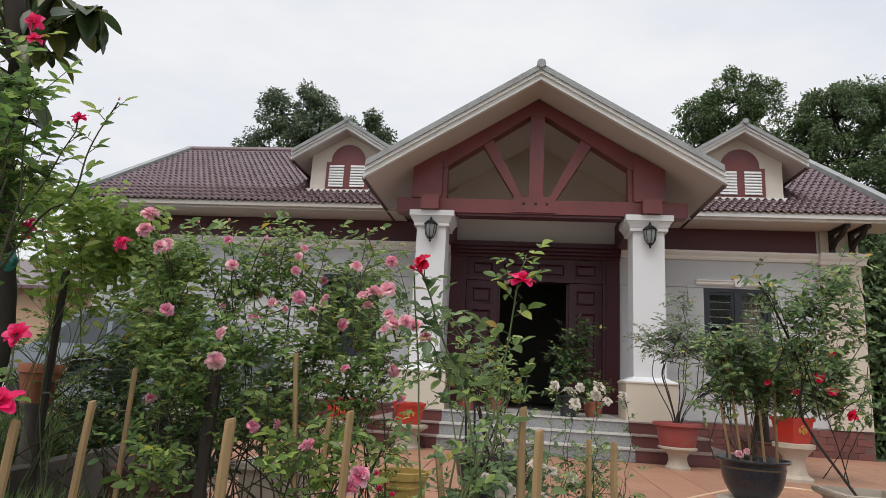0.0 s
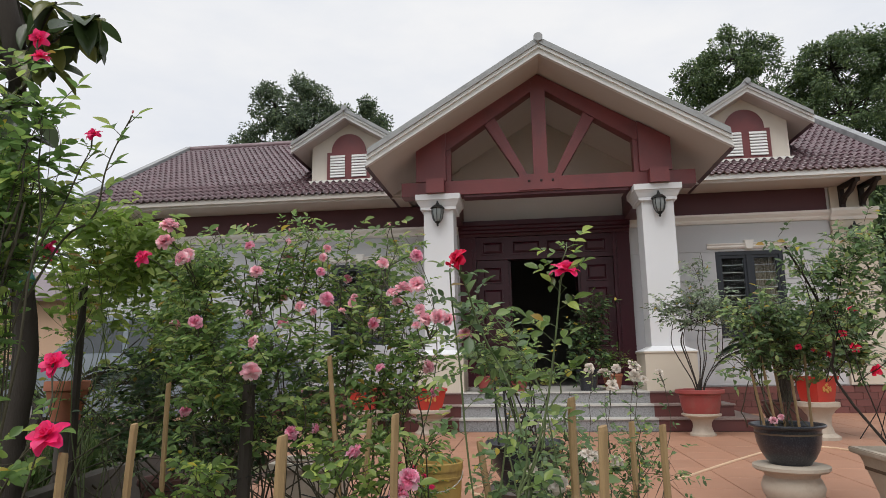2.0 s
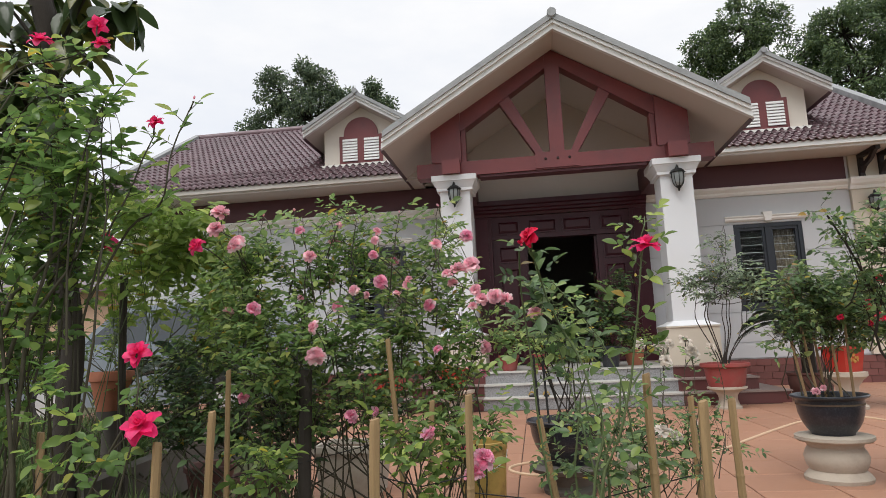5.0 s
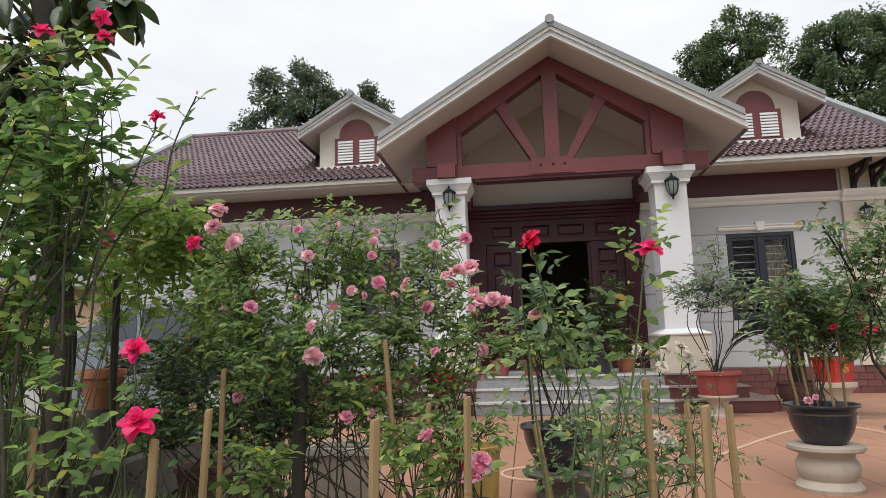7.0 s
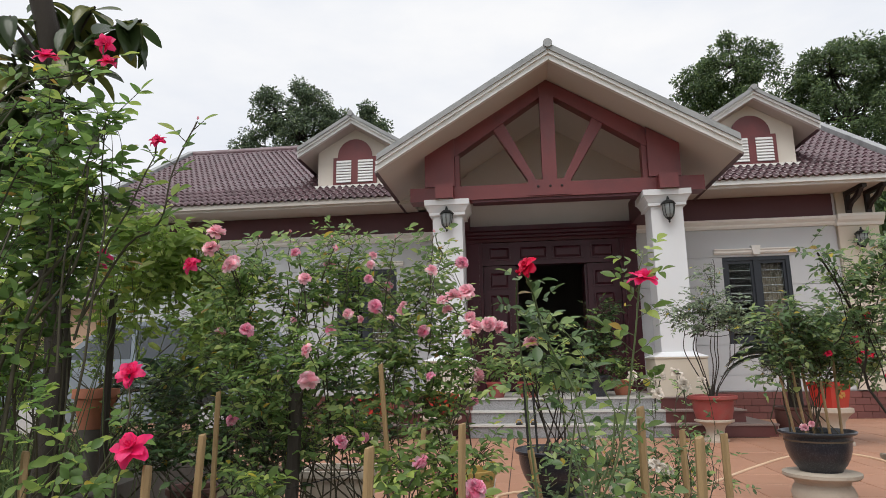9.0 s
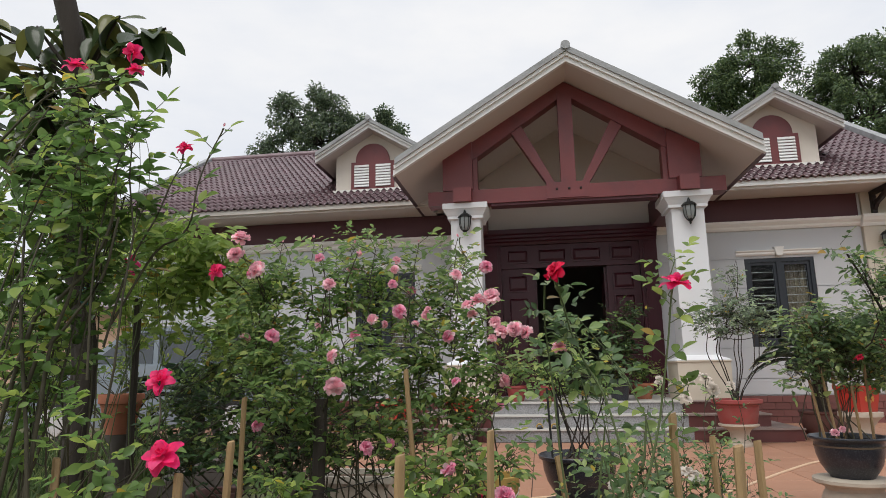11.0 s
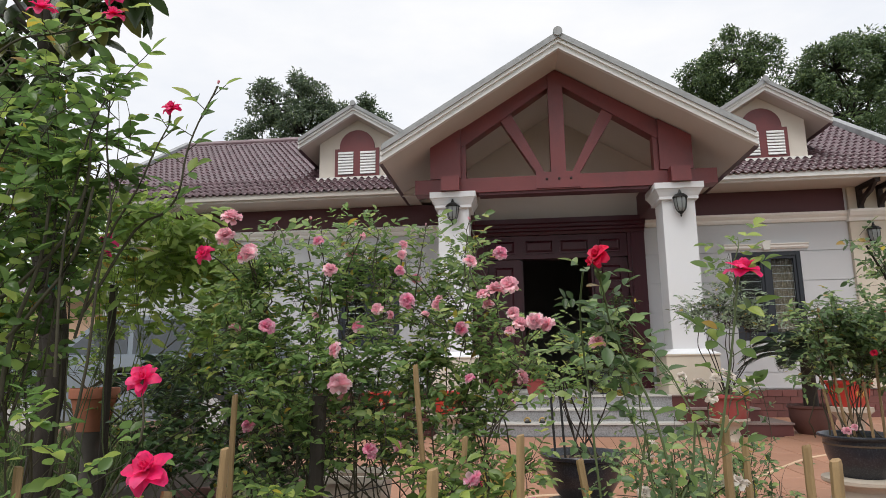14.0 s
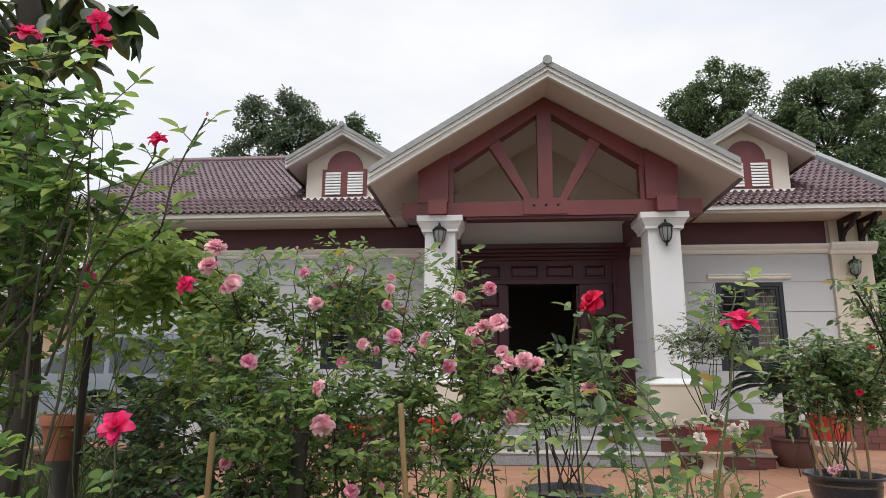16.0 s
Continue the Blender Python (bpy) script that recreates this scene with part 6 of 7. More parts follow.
HX, HY = 3.17, -1.6
stand("pot_stand", [(0.21, 0), (0.21, 0.04), (0.15, 0.08), (0.12, 0.18), (0.13, 0.28), (0.19, 0.36), (0.24, 0.40), (0.24, 0.45), (0.2, 0.455)], STONE, HX, HY, 0.0, "pale waisted stone stand under the square red pot")
square_pot(HX, HY, 0.456, 0.13, 0.165, 0.31, BRIGHTPOT, "bright red square pot with gold relief on stand", 25)
sh = tagged(thing("red_geranium", HX, HY, 0.74), "bushy green plant with small red flowers in square pot", "shrub", "potted shrubs")
g = Plant(46)
g.fill([(3.41, -1.60, 1.26, 0.38, 0.35, 34), (3.65, -1.60, 1.04, 0.31, 0.31, 26), (3.14, -1.60, 1.20, 0.31, 0.35, 24), (3.63, -1.60, 1.47, 0.27, 0.23, 14)], [(HX - 0.05, HY, 0.72), (HX + 0.06, HY, 0.72)], 0.085, 5, 0.075, r_main=0.010, width=0.6)
bloom(g, sh, "scarlet", [(3.52, -2.0, 1.55), (3.38, -1.95, 1.27), (3.50, -1.98, 1.13), (3.70, -1.95, 0.85), (3.05, -1.95, 1.1)], 0.13, 47)
g.finish(sh, LEAF_POT)
LX, LY = -1.81, -0.98
stand("pot_stand", [(0.21, 0), (0.21, 0.03), (0.17, 0.06), (0.15, 0.14), (0.17, 0.22), (0.27, 0.28), (0.30, 0.30), (0.30, 0.335), (0.24, 0.342)], STONE, LX, LY, 0.0, "grey waisted stone stand under a red pot")
square_pot(LX, LY, 0.343, 0.16, 0.22, 0.30, BRIGHTPOT, "bright red square pot with gold relief near steps", 12)
square_pot(-2.75, -0.9, 0.343, 0.16, 0.22, 0.30, BRIGHTPOT, "bright red square pot on the second stand by the steps", -8)
stand("pot_stand", [(0.21, 0), (0.21, 0.03), (0.17, 0.06), (0.15, 0.14), (0.17, 0.22), (0.27, 0.28), (0.30, 0.30), (0.30, 0.335), (0.24, 0.342)], STONE, -2.75, -0.9, 0.0, "grey waisted stone stand under the second red pot")

# cycad in a dark pot by the wall
CX, CY = 3.25, -0.35
pot("round_pot", [(0.20, 0.0), (0.25, 0.08), (0.29, 0.22), (0.29, 0.34), (0.31, 0.36), (0.31, 0.385)], 0.025, BROWNCLAY, CX, CY, 0.0, "dark brown-red clay pot holding the cycad")


def cycad(x, y, z, fronds, length, seed, label, trunk_h=0.35):
    ob = tagged(thing("cycad", x, y, z), label, "palm", "cycads")
    rng = np.random.default_rng(seed)
    g = Plant(seed)
    g.cane([(x, y, z), (x, y, z + trunk_h * 0.5), (x, y, z + trunk_h)], 0.10, 0.085, 9)
    g.finish(ob, LEAF_CYCAD, BARK, canes="trunk")
    for k in range(fronds):
        g = Plant(seed + 100 + k)
        a, lift = 2 * math.pi * k / fronds + rng.normal(0, 0.2), rng.uniform(0.25, 1.1)
        pts = []
        for i in range(12):
            t = i / 11
            r, h = length * math.cos(lift) * t ** 0.9 + 0.03, trunk_h + length * (math.sin(lift) * t - 0.55 * t * t)
            pts.append((x + r * math.cos(a), y + r * math.sin(a), z + h))
        pts = np.array(pts)
        g.cane(pts, 0.008, 0.003, 4)
        side = np.array([-math.sin(a), math.cos(a), 0])
        for i in range(4, 44):
            t = i / 44 * 11
            j = min(int(t), 10)
            p = pts[j] + (pts[j + 1] - pts[j]) * (t - j)
            d = unit(pts[j + 1] - pts[j])
            ll = 0.21 * math.sin(math.pi * (0.12 + 0.8 * i / 44))
            for e in (-1, 1):
                g.leaf(p, unit(0.45 * d + e * side + np.array([0, 0, 0.18])), ll, 0.085, 0.1)
        g.finish(ob, LEAF_CYCAD, LEAF_CYCAD, canes="frond_stem", crown="frond")


cycad(CX, CY, 0.34, 24, 1.0, 50, "dark green cycad with arching fronds in clay pot", 0.72)
cycad(-4.0, -4.3, 0.27, 16, 0.85, 51, "cycad with arching fronds on the raised bed", 0.55)

# shrub leaning in at the courtyard's edge
urn = tagged(thing("square_urn", 1.88, -5.86, 0.0), "weathered square stone urn with a flared rim", "plant pot")
bm = bmesh.new()
for (r0, h0), (r1, h1) in (((0.15, 0.0), (0.15, 0.05)), ((0.15, 0.05), (0.115, 0.08)), ((0.115, 0.08), (0.125, 0.16)), ((0.125, 0.16), (0.185, 0.385)), ((0.185, 0.385), (0.225, 0.40)), ((0.225, 0.40), (0.23, 0.435)), ((0.23, 0.435), (0.185, 0.438)), ((0.185, 0.438), (0.165, 0.30))):
    lo = [bm.verts.new((r0 * i, r0 * j, h0)) for i, j in ((-1, -1), (1, -1), (1, 1), (-1, 1))]
    hi = [bm.verts.new((r1 * i, r1 * j, h1)) for i, j in ((-1, -1), (1, -1), (1, 1), (-1, 1))]
    for k in range(4):
        bm.faces.new((lo[k], lo[(k + 1) % 4], hi[(k + 1) % 4], hi[k]))
bmesh.ops.remove_doubles(bm, verts=bm.verts, dist=0.0005)
part("body", bm, STONE, urn, bevel=0.006)
boxpart("soil", SOIL, urn, (-0.168, 0.168, -0.168, 0.168, 0.3, 0.385))
edge = tagged(thing("leaning_shrub", 1.85, -5.88, 0.36), "leaning shrub with a bare crooked stem and light leaves", "shrub")
g = Plant(52)
g.cane([(1.85, -5.88, 0.36)] + [(1.90, -5.60, 0.15), (1.72, -5.70, 0.48), (1.56, -5.80, 0.85), (1.53, -5.90, 1.13), (1.38, -6.00, 1.45), (1.22, -6.10, 1.69)][2:], 0.009, 0.006, 7)
g.fill([(1.40, -6.00, 1.55, 0.19, 0.13, 12), (1.60, -6.00, 1.58, 0.34, 0.23, 34), (1.47, -6.00, 1.34, 0.26, 0.19, 22), (1.72, -6.00, 1.32, 0.24, 0.20, 18), (1.27, -6.10, 1.69, 0.13, 0.08, 7), (1.77, -5.90, 1.77, 0.27, 0.15, 16), (1.86, -6.00, 1.05, 0.16, 0.20, 8)], [(1.72, -5.7, 0.48), (1.56, -5.8, 0.85), (1.53, -5.9, 1.13)], 0.047, 5, 0.055, r_main=0.004, dense=1.0, canes=2, face=(0.3, -0.3, 0.85))
g.finish(edge, LEAF_POT, BARK)

# terracotta pots, planter, bucket, hose
pot("clay_pot", [(0.08, 0.0), (0.09, 0.05), (0.118, 0.18), (0.132, 0.185), (0.132, 0.235)], 0.014, TERRACOTTA, -3.26, -6.5, 0.69, "terracotta pot set up on a pedestal in the hedge")
stand("pot_stand", [(0.07, 0), (0.07, 0.3), (0.05, 0.34), (0.045, 0.61), (0.08, 0.67), (0.08, 0.689)], CONCRETE, -3.26, -6.5, 0.0, "rough grey pedestal under the terracotta pot", 12)
sh = tagged(thing("potted_plant", -3.26, -6.5, 0.88), "airy yellow-green plant in the terracotta pot on its pedestal", "plant")
g = Plant(63)
g.fill([(-3.30, -6.50, 1.10, 0.15, 0.14, 8), (-3.24, -6.50, 1.26, 0.10, 0.10, 4)], [(-3.29, -6.5, 0.87), (-3.23, -6.5, 0.87)], 0.042, 5, 0.06, r_main=0.004, dense=0.9, canes=2)
g.finish(sh, LEAF_BRIGHT, STEM)
pot("clay_pot", [(0.10, 0.0), (0.12, 0.1), (0.15, 0.26), (0.165, 0.27), (0.165, 0.30)], 0.016, BROWNCLAY, -2.25, -6.55, 0.0, "dark brown clay pot on the paving behind roses")
pot("clay_pot", [(0.10, 0.0), (0.12, 0.1), (0.15, 0.26), (0.165, 0.27), (0.165, 0.30)], 0.016, BROWNCLAY, -2.75, -6.2, 0.0, "dark brown clay pot beside the pale planter")
planter = tagged(thing("planter_box", -1.93, -5.7, 0.0), "stained pale rectangular planter on the paving", "planter")
bm = bmesh.new()
lo = [bm.verts.new((i * 0.20, j * 0.15, 0.0)) for i, j in ((-1, -1), (1, -1), (1, 1), (-1, 1))]
hi = [bm.verts.new((i * 0.235, j * 0.18, 0.33)) for i, j in ((-1, -1), (1, -1), (1, 1), (-1, 1))]
bm.faces.new(lo[::-1])
for k in range(4):
    bm.faces.new((lo[k], lo[(k + 1) % 4], hi[(k + 1) % 4], hi[k]))
part("body", bm, PLANTER, planter)
for dims in ((-0.25, 0.25, -0.195, -0.165, 0.30, 0.345), (-0.25, 0.25, 0.165, 0.195, 0.30, 0.345), (-0.25, -0.22, -0.165, 0.165, 0.30, 0.345), (0.22, 0.25, -0.165, 0.165, 0.30, 0.345)):
    boxpart("rim", PLANTER, planter, dims, 0.006)
boxpart("soil", SOIL, planter, (-0.21, 0.21, -0.16, 0.16, 0.2, 0.31))
bucket = tagged(thing("bucket", -0.975, -6.1, 0.0), "dirty translucent yellow plastic bucket with cut branches", "bucket")
bm = bmesh.new()
lathe(bm, [(0.126, 0.0), (0.132, 0.02), (0.146, 0.30), (0.154, 0.302), (0.154, 0.315), (0.149, 0.317), (0.149, 0.35), (0.156, 0.352), (0.156, 0.395), (0.149, 0.40), (0.143, 0.395), (0.13, 0.05)], seg=28)
part("body", bm, BUCKET, bucket, smooth=True)
bm = bmesh.new()
tube(bm, [(0.154, 0, 0.34)] + [(0.158 * math.cos(a), -0.03 - 0.13 * math.sin(a), 0.34 - 0.1 * math.sin(a)) for a in [math.pi * k / 10 for k in range(1, 10)]] + [(-0.154, 0, 0.34)], 0.003, 5)
part("handle", bm, STEEL, bucket)
hose = tagged(thing("garden_hose", 1.4, -3.5, 0.012), "pale tan garden hose lying across the pavers", "hose")
bm = bmesh.new()
pts = []
way = [(0.3, -4.75), (0.8, -4.45), (1.207, -3.93), (1.665, -3.32), (2.17, -2.71), (2.6, -2.42), (2.93, -2.49), (3.0, -3.0), (2.86, -3.4), (3.1, -3.9), (4.2, -4.2)]
for i in range(len(way) - 3):
    p0, p1, p2, p3 = (Vector((*w, 0)) for w in way[i:i + 4])
    for k in range(9):
        t = k / 9
        q = 0.5 * (2 * p1 + (p2 - p0) * t + (2 * p0 - 5 * p1 + 4 * p2 - p3) * t * t + (3 * p1 - p0 - 3 * p2 + p3) * t ** 3)
        pts.append((q.x - 1.4, q.y + 3.5, 0.0))
tube(bm, pts, 0.012, 8)
part("tube", bm, HOSE, hose, smooth=True)
bm = bmesh.new()
tube(bm, [(-0.45 - 1.4 + 0.42 * math.cos(a), -5.0 + 3.5 + 0.3 * math.sin(a), 0.0) for a in [2 * math.pi * k / 40 for k in range(41)]], 0.012, 8)
part("tube", bm, HOSE, hose, smooth=True)

# slippers left on the lowest step
def slipper(x, y, turn):
    ob = thing("slipper", x, y, 0.1785)
    ob.rotation_euler = (0, 0, radians(turn))
    bm = bmesh.new()
    slab(bm, [(0.045 * math.cos(a) * (1.0 if math.sin(a) > 0 else 0.8), 0.12 * math.sin(a)) for a in [2 * math.pi * k / 20 for k in range(20)]], 0.0, 0.022, "z")
    part("sole", bm, RUBBER, ob, "dark worn sole", bevel=0.004)
    bm = bmesh.new()
    tube(bm, [(0.044 * math.cos(a), 0.035, 0.018 + 0.05 * math.sin(a)) for a in [math.pi * k / 8 for k in range(9)]], 0.012, 6)
    part("strap", bm, BUCKET, ob, "yellow-brown strap", smooth=True)
    return tagged(ob, "dark slipper with a yellow-brown strap on the step", "slipper", "slippers")


slipper(-0.70, -0.55, 168)
slipper(-0.50, -0.56, 187)

# pots with plants on the landing beside the door
for x, y, hgt, seed in ((-1.05, 0.2, 0.55, 60), (0.98, 0.6, 0.42, 61), (-0.55, 0.1, 0.4, 62)):
    pot("clay_pot", [(0.11, 0.0), (0.13, 0.06), (0.155, 0.2), (0.17, 0.21), (0.17, 0.24)], 0.018, REDPOT if seed != 61 else TERRACOTTA, x, y, 0.532, "small clay pot on the landing by the door")
    sh = tagged(thing("potted_plant", x, y, 0.73), "small leafy plant in a clay pot on the landing", "plant", "landing plants")
    g = Plant(seed)
    g.fill([(x, y, 0.73 + hgt * 0.55, 0.22, hgt * 0.4, 26)], [(x, y, 0.73)], 0.06, 5, 0.06, r_main=0.008)
    g.finish(sh, LEAF_ROSE)


# ---- parked car beyond the hedge ----
car = tagged(thing("car", -6.4, -0.6, 0.0), "silver estate car parked beside the house", "car")
bm = bmesh.new()
prof = [(-2.15, 0.32), (-2.2, 0.55), (-2.12, 0.82), (-1.25, 0.98), (-0.95, 1.02), (0.0, 1.02), (1.0, 1.02), (2.0, 1.0), (2.12, 0.75), (2.12, 0.34), (1.75, 0.26), (-1.8, 0.26)]
slab(bm, prof, -0.86, 0.86)
part("body", bm, CARPAINT, car, bevel=0.06, smooth=True)
bm = bmesh.new()
cab = [(-1.15, 1.0), (-0.45, 1.46), (-0.2, 1.52), (1.3, 1.52), (1.65, 1.42), (1.98, 1.0)]
slab(bm, cab, -0.74, 0.74)
part("cabin", bm, CARPAINT, car, bevel=0.05, smooth=True)
for s in (-1, 1):
    for pts in ([(-0.95, 1.05), (-0.38, 1.43), (0.02, 1.46), (0.02, 1.05)], [(0.1, 1.05), (0.1, 1.46), (0.85, 1.46), (0.85, 1.05)], [(0.93, 1.05), (0.93, 1.46), (1.35, 1.44), (1.72, 1.05)]):
        bm = bmesh.new()
        slab(bm, pts, *(sorted((s * 0.735, s * 0.748))))
        part("side_window", bm, CARGLASS, car)
    for x in (-1.35, 1.35):
        bm = bmesh.new()
        lathe(bm, [(0.2, -0.1), (0.31, -0.1), (0.33, -0.07), (0.33, 0.07), (0.31, 0.1), (0.2, 0.1)], seg=28)
        bmesh.ops.rotate(bm, verts=bm.verts, matrix=Matrix.Rotation(radians(90), 3, "X"))
        bmesh.ops.translate(bm, verts=bm.verts, vec=(x, s * 0.8, 0.33))
        wheel = part("wheel", bm, RUBBER, car, smooth=True)
        bm = bmesh.new()
        lathe(bm, [(0.19, -0.03), (0.2, 0.0), (0.06, 0.03), (0.02, 0.03)], seg=20)
        bmesh.ops.rotate(bm, verts=bm.verts, matrix=Matrix.Rotation(radians(90 * s), 3, "X"))
        bmesh.ops.translate(bm, verts=bm.verts, vec=(x, s * 0.885, 0.33))
        part("rim", bm, STEEL, wheel, smooth=True)
    bm = bmesh.new()
    box(bm, -2.2, -2.08, *sorted((s * 0.5, s * 0.82)), 0.66, 0.8)
    part("headlight", bm, LAMPGLASS, car, bevel=0.02)

car.scale = (1.05, 1.05, 1.16)

# ---- outbuilding and distance ----
shed = tagged(thing("outbuilding", -13.5, 5.0, 0.0), "peach-painted outbuilding with a low tiled roof", "building")
bm = bmesh.new()
box(bm, -4, 3.3, -1.0, 3.0, 0, 2.7)
part("wall", bm, ORANGEWALL, shed)
bm = bmesh.new()
slab(bm, [(-1.4, 2.68), (1.0, 3.7), (3.4, 2.68), (3.4, 2.6), (1.0, 3.58), (-1.4, 2.6)], -4.2, 3.5, "x")
part("roof", bm, ROOF, shed)


def far_tree(x, y, trunk_h, blobs, leaf, per, seed, mat, label, depth):
    ob = tagged(thing("tree", x, y, 0.0), label, "tree", "trees behind the house")
    g = Plant(seed)
    rng = g.rng
    top = max(b[2] for b in blobs)
    spine = np.array([(x + 0.2 * math.sin(k), y, top * 0.8 * k / 6) for k in range(7)])
    g.cane(spine, 0.32, 0.1, 9)
    for bx, by, bz, rx, rz_, n in blobs:
        c = np.array([bx, by, bz])
        s = spine[min(6, max(1, int(6 * (bz - 1.5) / (top * 0.8))))]
        g.cane(g.curve(s, c, 0.1, 6), 0.09, 0.03, 5)
        for _ in range(n * 3):
            v = unit(rng.normal(0, 1, 3)) * rng.uniform(0.2, 1.0) ** 0.5
            g.hint = tuple(v * 0.8 + np.array([0, -0.2, 0.6]))
            cc = c + v * np.array([rx, min(depth, rx), rz_])
            g.cane(g.curve(c, cc, 0.05, 4), 0.03, 0.01, 3)
            rr = rng.uniform(0.28, 0.5)
            q = unit(rng.normal(0, 1, (per, 3))) * rng.uniform(0.2, 1.0, (per, 1)) ** 0.5 * rr * np.array([1, 1, 0.8])
            for w in q:
                g.leaf(cc + w, unit(w + np.array([0, 0, -0.35]) * rr + rng.normal(0, 0.25, 3)), leaf * rng.uniform(0.7, 1.3), 0.6, 0.7)
    g.finish(ob, mat, BARK, far=True, canes="trunk", crown="crown")


far_tree(-10.5, 18.2, 8, [(-12.18, 18.00, 13.52, 1.26, 1.13, 9), (-10.17, 18.00, 13.36, 1.21, 0.96, 9), (-13.45, 18.00, 11.97, 0.81, 0.76, 5), (-11.01, 18.00, 11.99, 1.89, 1.13, 12), (-9.04, 18.00, 12.41, 0.55, 1.13, 6), (-7.50, 18.00, 13.06, 0.38, 0.45, 3), (-6.88, 18.00, 12.25, 0.35, 0.60, 3), (-10.89, 18.00, 14.59, 0.35, 0.45, 2), (-10.16, 18.00, 10.65, 2.77, 1.01, 10)], 0.16, 150, 70, LEAF_TREE_DARK, "tall dark tree standing behind the tiled roof", 2.0)
far_tree(8.3, 15.2, 8, [(8.45, 15.00, 12.80, 1.40, 1.24, 12), (6.96, 15.00, 11.96, 1.01, 1.01, 9), (9.78, 15.00, 11.13, 1.80, 1.46, 12), (6.92, 15.00, 10.18, 1.35, 1.35, 9), (8.38, 15.00, 9.83, 2.03, 1.58, 12), (6.17, 15.00, 9.06, 1.01, 0.90, 6)], 0.14, 210, 71, LEAF_TREE, "broad rounded tree behind the house gable", 2.2)
far_tree(12.3, 14.2, 8, [(11.68, 14.00, 6.62, 1.95, 1.51, 12), (13.57, 14.00, 6.50, 1.73, 1.95, 12), (11.50, 14.00, 11.79, 1.62, 1.19, 12), (13.29, 14.00, 11.86, 1.41, 1.19, 11), (11.67, 14.00, 9.87, 2.16, 1.73, 16), (13.98, 14.00, 9.69, 1.95, 2.16, 14), (10.15, 14.00, 8.66, 1.73, 1.30, 10), (12.57, 14.00, 7.63, 2.16, 1.51, 12)], 0.14, 210, 72, LEAF_TREE, "wide leafy tree beside the house end", 2.2)
far_tree(7.6, 4.2, 4, [(6.98, 4.00, 3.30, 0.51, 0.76, 16), (7.07, 4.00, 1.86, 0.63, 1.27, 22), (6.99, 4.00, 0.36, 0.76, 1.14, 20), (8.23, 6.00, 4.59, 0.58, 0.58, 10)], 0.16, 110, 73, LEAF_TREE, "leafy screen of shrubs beside the house corner", 1.0)


# ---- pieces: roof tiles, pavers, plinth tiles ----
PITCH, EXPOSE = 0.138, 0.265
TILE_LEN = 0.315


def tile_mesh():
    """An S-shaped clay tile, lower end at the origin, running up the slope along +y."""
    bm = bmesh.new()
    prof = []
    for k in range(9):
        u = k / 8
        prof.append((u * PITCH * 1.04, 0.036 * max(0.0, math.sin(math.pi * min(1, u / 0.56))) - 0.011 * max(0, math.sin(math.pi * max(0, (u - 0.56) / 0.44)))))
    low = [bm.verts.new((x, 0.0, h + 0.036)) for x, h in prof]
    high = [bm.verts.new((x, TILE_LEN, h + 0.004)) for x, h in prof]
    under = [bm.verts.new((x, 0.002, h + 0.010)) for x, h in prof]
    for k in range(8):
        bm.faces.new((low[k], low[k + 1], high[k + 1], high[k]))
        bm.faces.new((under[k], under[k + 1], low[k + 1], low[k]))
    bm.normal_update()
    me = bpy.data.meshes.new("roof_tile")
    bm.to_mesh(me)
    bm.free()
    me.polygons.foreach_set("use_smooth", [k % 2 == 0 for k in range(len(me.polygons))])
    me.materials.append(ROOF)
    return me


tile = tile_mesh()
ang = math.atan(SLOPE)
near, rest = [], []
rng = np.random.default_rng(80)
rows = 19
for r in range(rows):
    s = -0.05 + r * EXPOSE
    y = EAVE_Y + s * math.cos(ang)
    for c in range(int((RX1 - RX0 - 0.2) / PITCH)):
        x = RX0 + 0.12 + c * PITCH
        xm = x + PITCH / 2
        if abs(xm + 0.03) < 2.95 and roof_z(y) < 6.1 - SLOPE * abs(xm + 0.03):
            continue
        if min(abs(xm - 3.91), abs(xm + 3.91)) < 0.72 and y > 2.0:
            continue
        m = Matrix.Translation((x, y, roof_z(y) + 0.002)) @ Matrix.Rotation(ang + rng.normal(0, 0.008), 4, "X") @ Matrix.Rotation(rng.normal(0, 0.008), 4, "Z")
        (near if r < 5 and len(near) < 300 else rest).append(m)
for m in near:
    piece("roof_tile", tile, roof if m.translation.x < 0 else roof_right, 0, 0, 0, m)
join_copies("upper_roof_tiles", tile, rest, ROOF, roof)


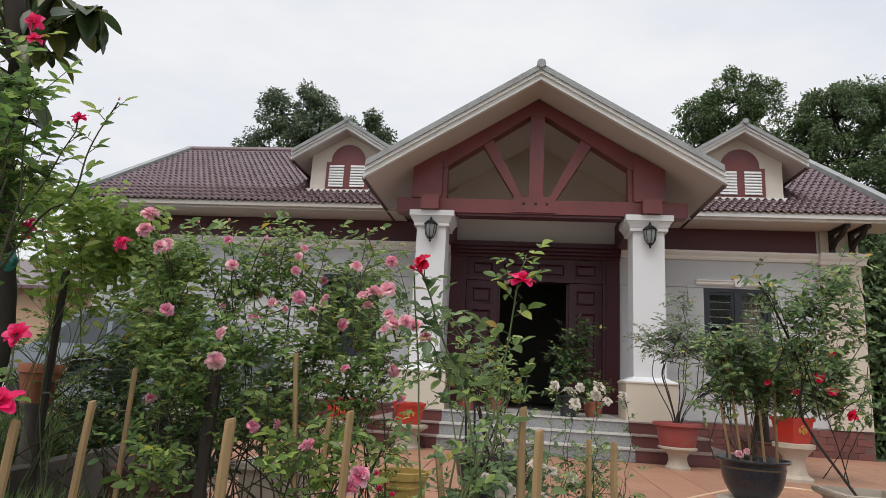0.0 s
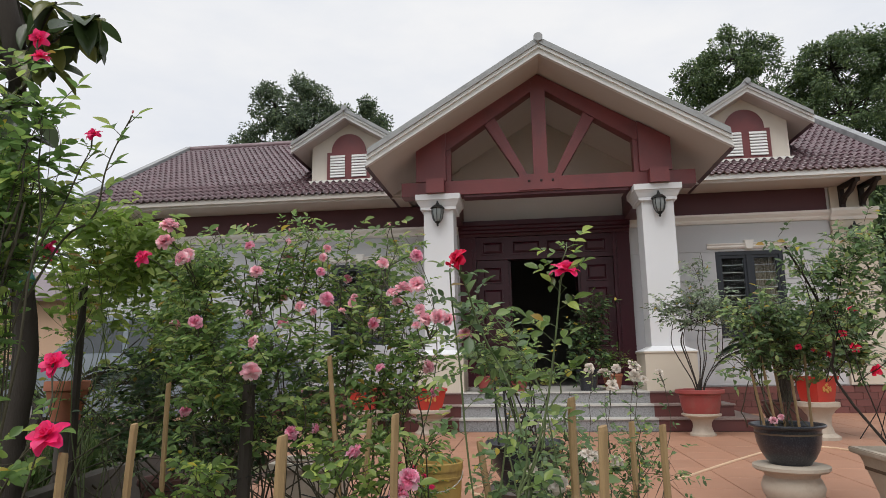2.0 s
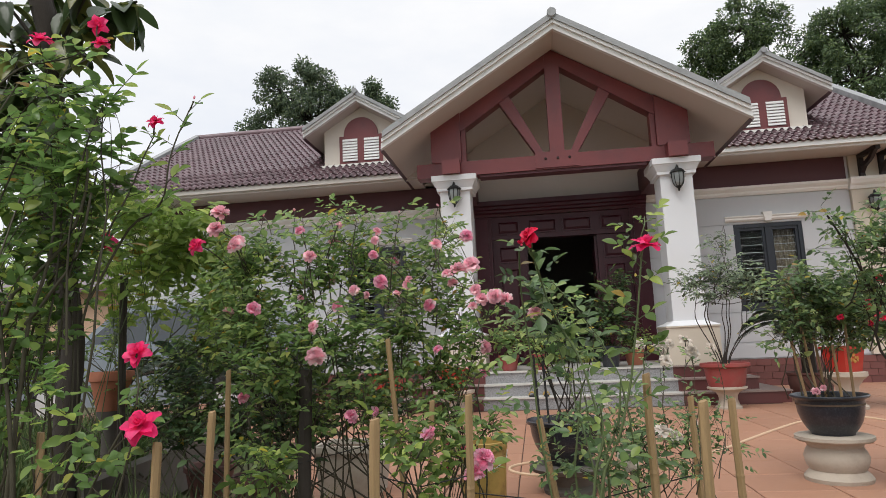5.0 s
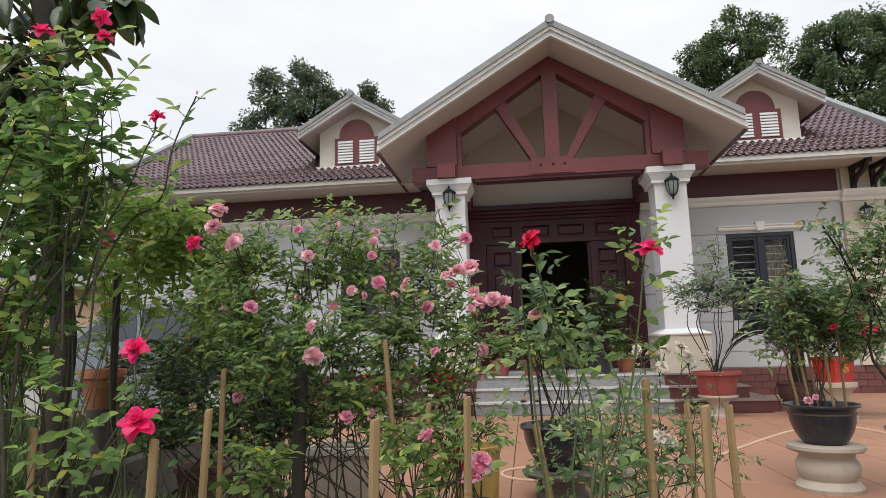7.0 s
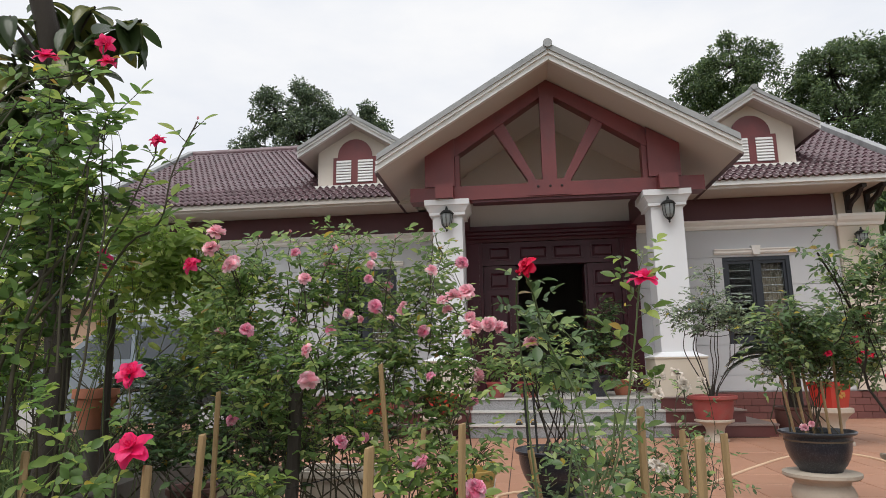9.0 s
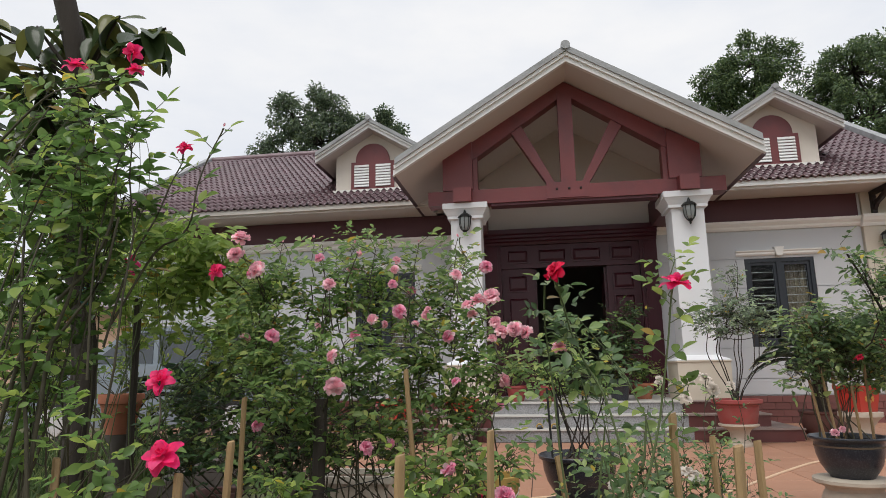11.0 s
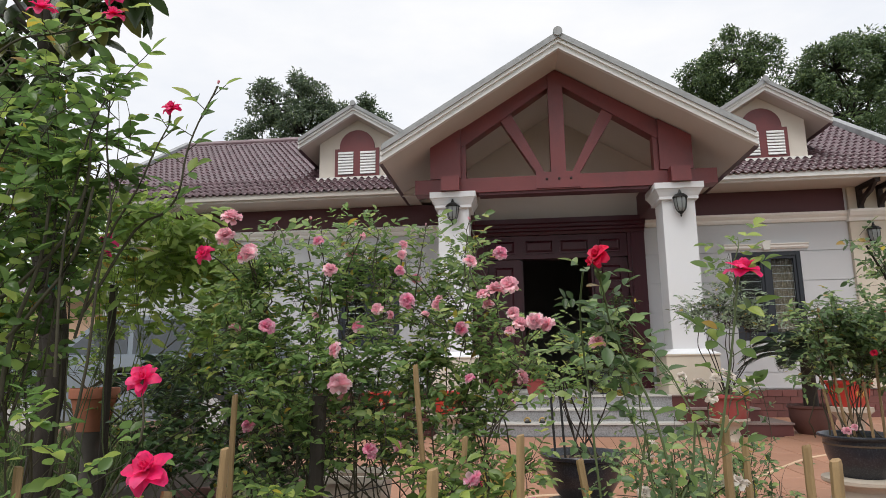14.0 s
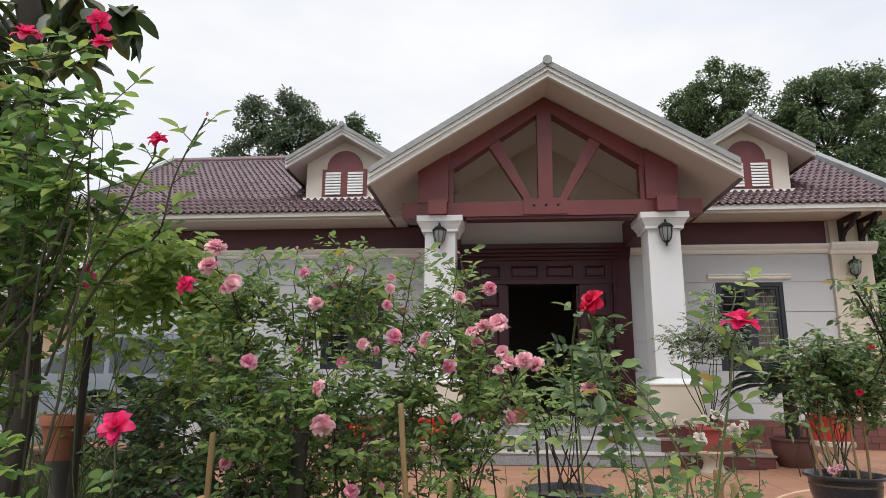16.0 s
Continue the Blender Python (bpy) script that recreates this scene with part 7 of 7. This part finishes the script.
def paver_mesh(w, d, h, ch, mat, name):
    bm = bmesh.new()
    lo = [bm.verts.new((i * w / 2, j * d / 2, 0)) for i, j in ((-1, -1), (1, -1), (1, 1), (-1, 1))]
    mi = [bm.verts.new((i * w / 2, j * d / 2, h - ch)) for i, j in ((-1, -1), (1, -1), (1, 1), (-1, 1))]
    hi = [bm.verts.new((i * (w / 2 - ch), j * (d / 2 - ch), h)) for i, j in ((-1, -1), (1, -1), (1, 1), (-1, 1))]
    for a, b in ((lo, mi), (mi, hi)):
        for k in range(4):
            bm.faces.new((a[k], a[(k + 1) % 4], b[(k + 1) % 4], b[k]))
    bm.faces.new(hi)
    bm.normal_update()
    me = bpy.data.meshes.new(name)
    bm.to_mesh(me)
    bm.free()
    me.materials.append(mat)
    return me


pav = paver_mesh(0.4915, 0.4915, 0.009, 0.003, PAVE, "paver")
near, rest = [], []
for i in range(-18, 18):
    for j in range(-14, 5):
        x, y = 0.47 + 0.5 * i, 0.5 * j - 0.05
        if abs(x) < 2.6 and y > -0.7 or abs(x) >= 2.6 and y > 2.0 or x < -9 or x > 8.9 or y < -6.5 or (x < -2.75 and y < -3.4):
            continue
        m = Matrix.Translation((x, y, -0.0045 + rng.uniform(0, 0.0016))) @ Matrix.Rotation(rng.normal(0, 0.002), 4, "Z") @ Matrix.Rotation(math.pi / 2 * rng.integers(4), 4, "Z")
        (near if -2.7 < x < 6.3 and len(near) < 300 else rest).append(m)
for m in near:
    piece("paver", pav, pave, 0, 0, 0, m)
join_copies("outer_pavers", pav, rest, PAVE, pave)

bt = paver_mesh(0.247, 0.113, 0.012, 0.003, PLINTHTILE, "plinth_tile")
for ob in [o for o in house.children if o.name.startswith("wall_plinth")]:
    x0, x1 = (2.21, 6.06) if max(v.co.x for v in ob.data.vertices) > 0 else (-9.32, -2.21)
    for r in range(4):
        x = x0 + 0.125 + (0.125 if r % 2 else 0.0)
        while x < x1 - 0.12:
            piece("plinth_tile", bt, ob, 0, 0, 0, Matrix.Translation((x, 2.19, 0.062 + r * 0.1205)) @ Matrix.Rotation(radians(90), 4, "X"))
            x += 0.2535
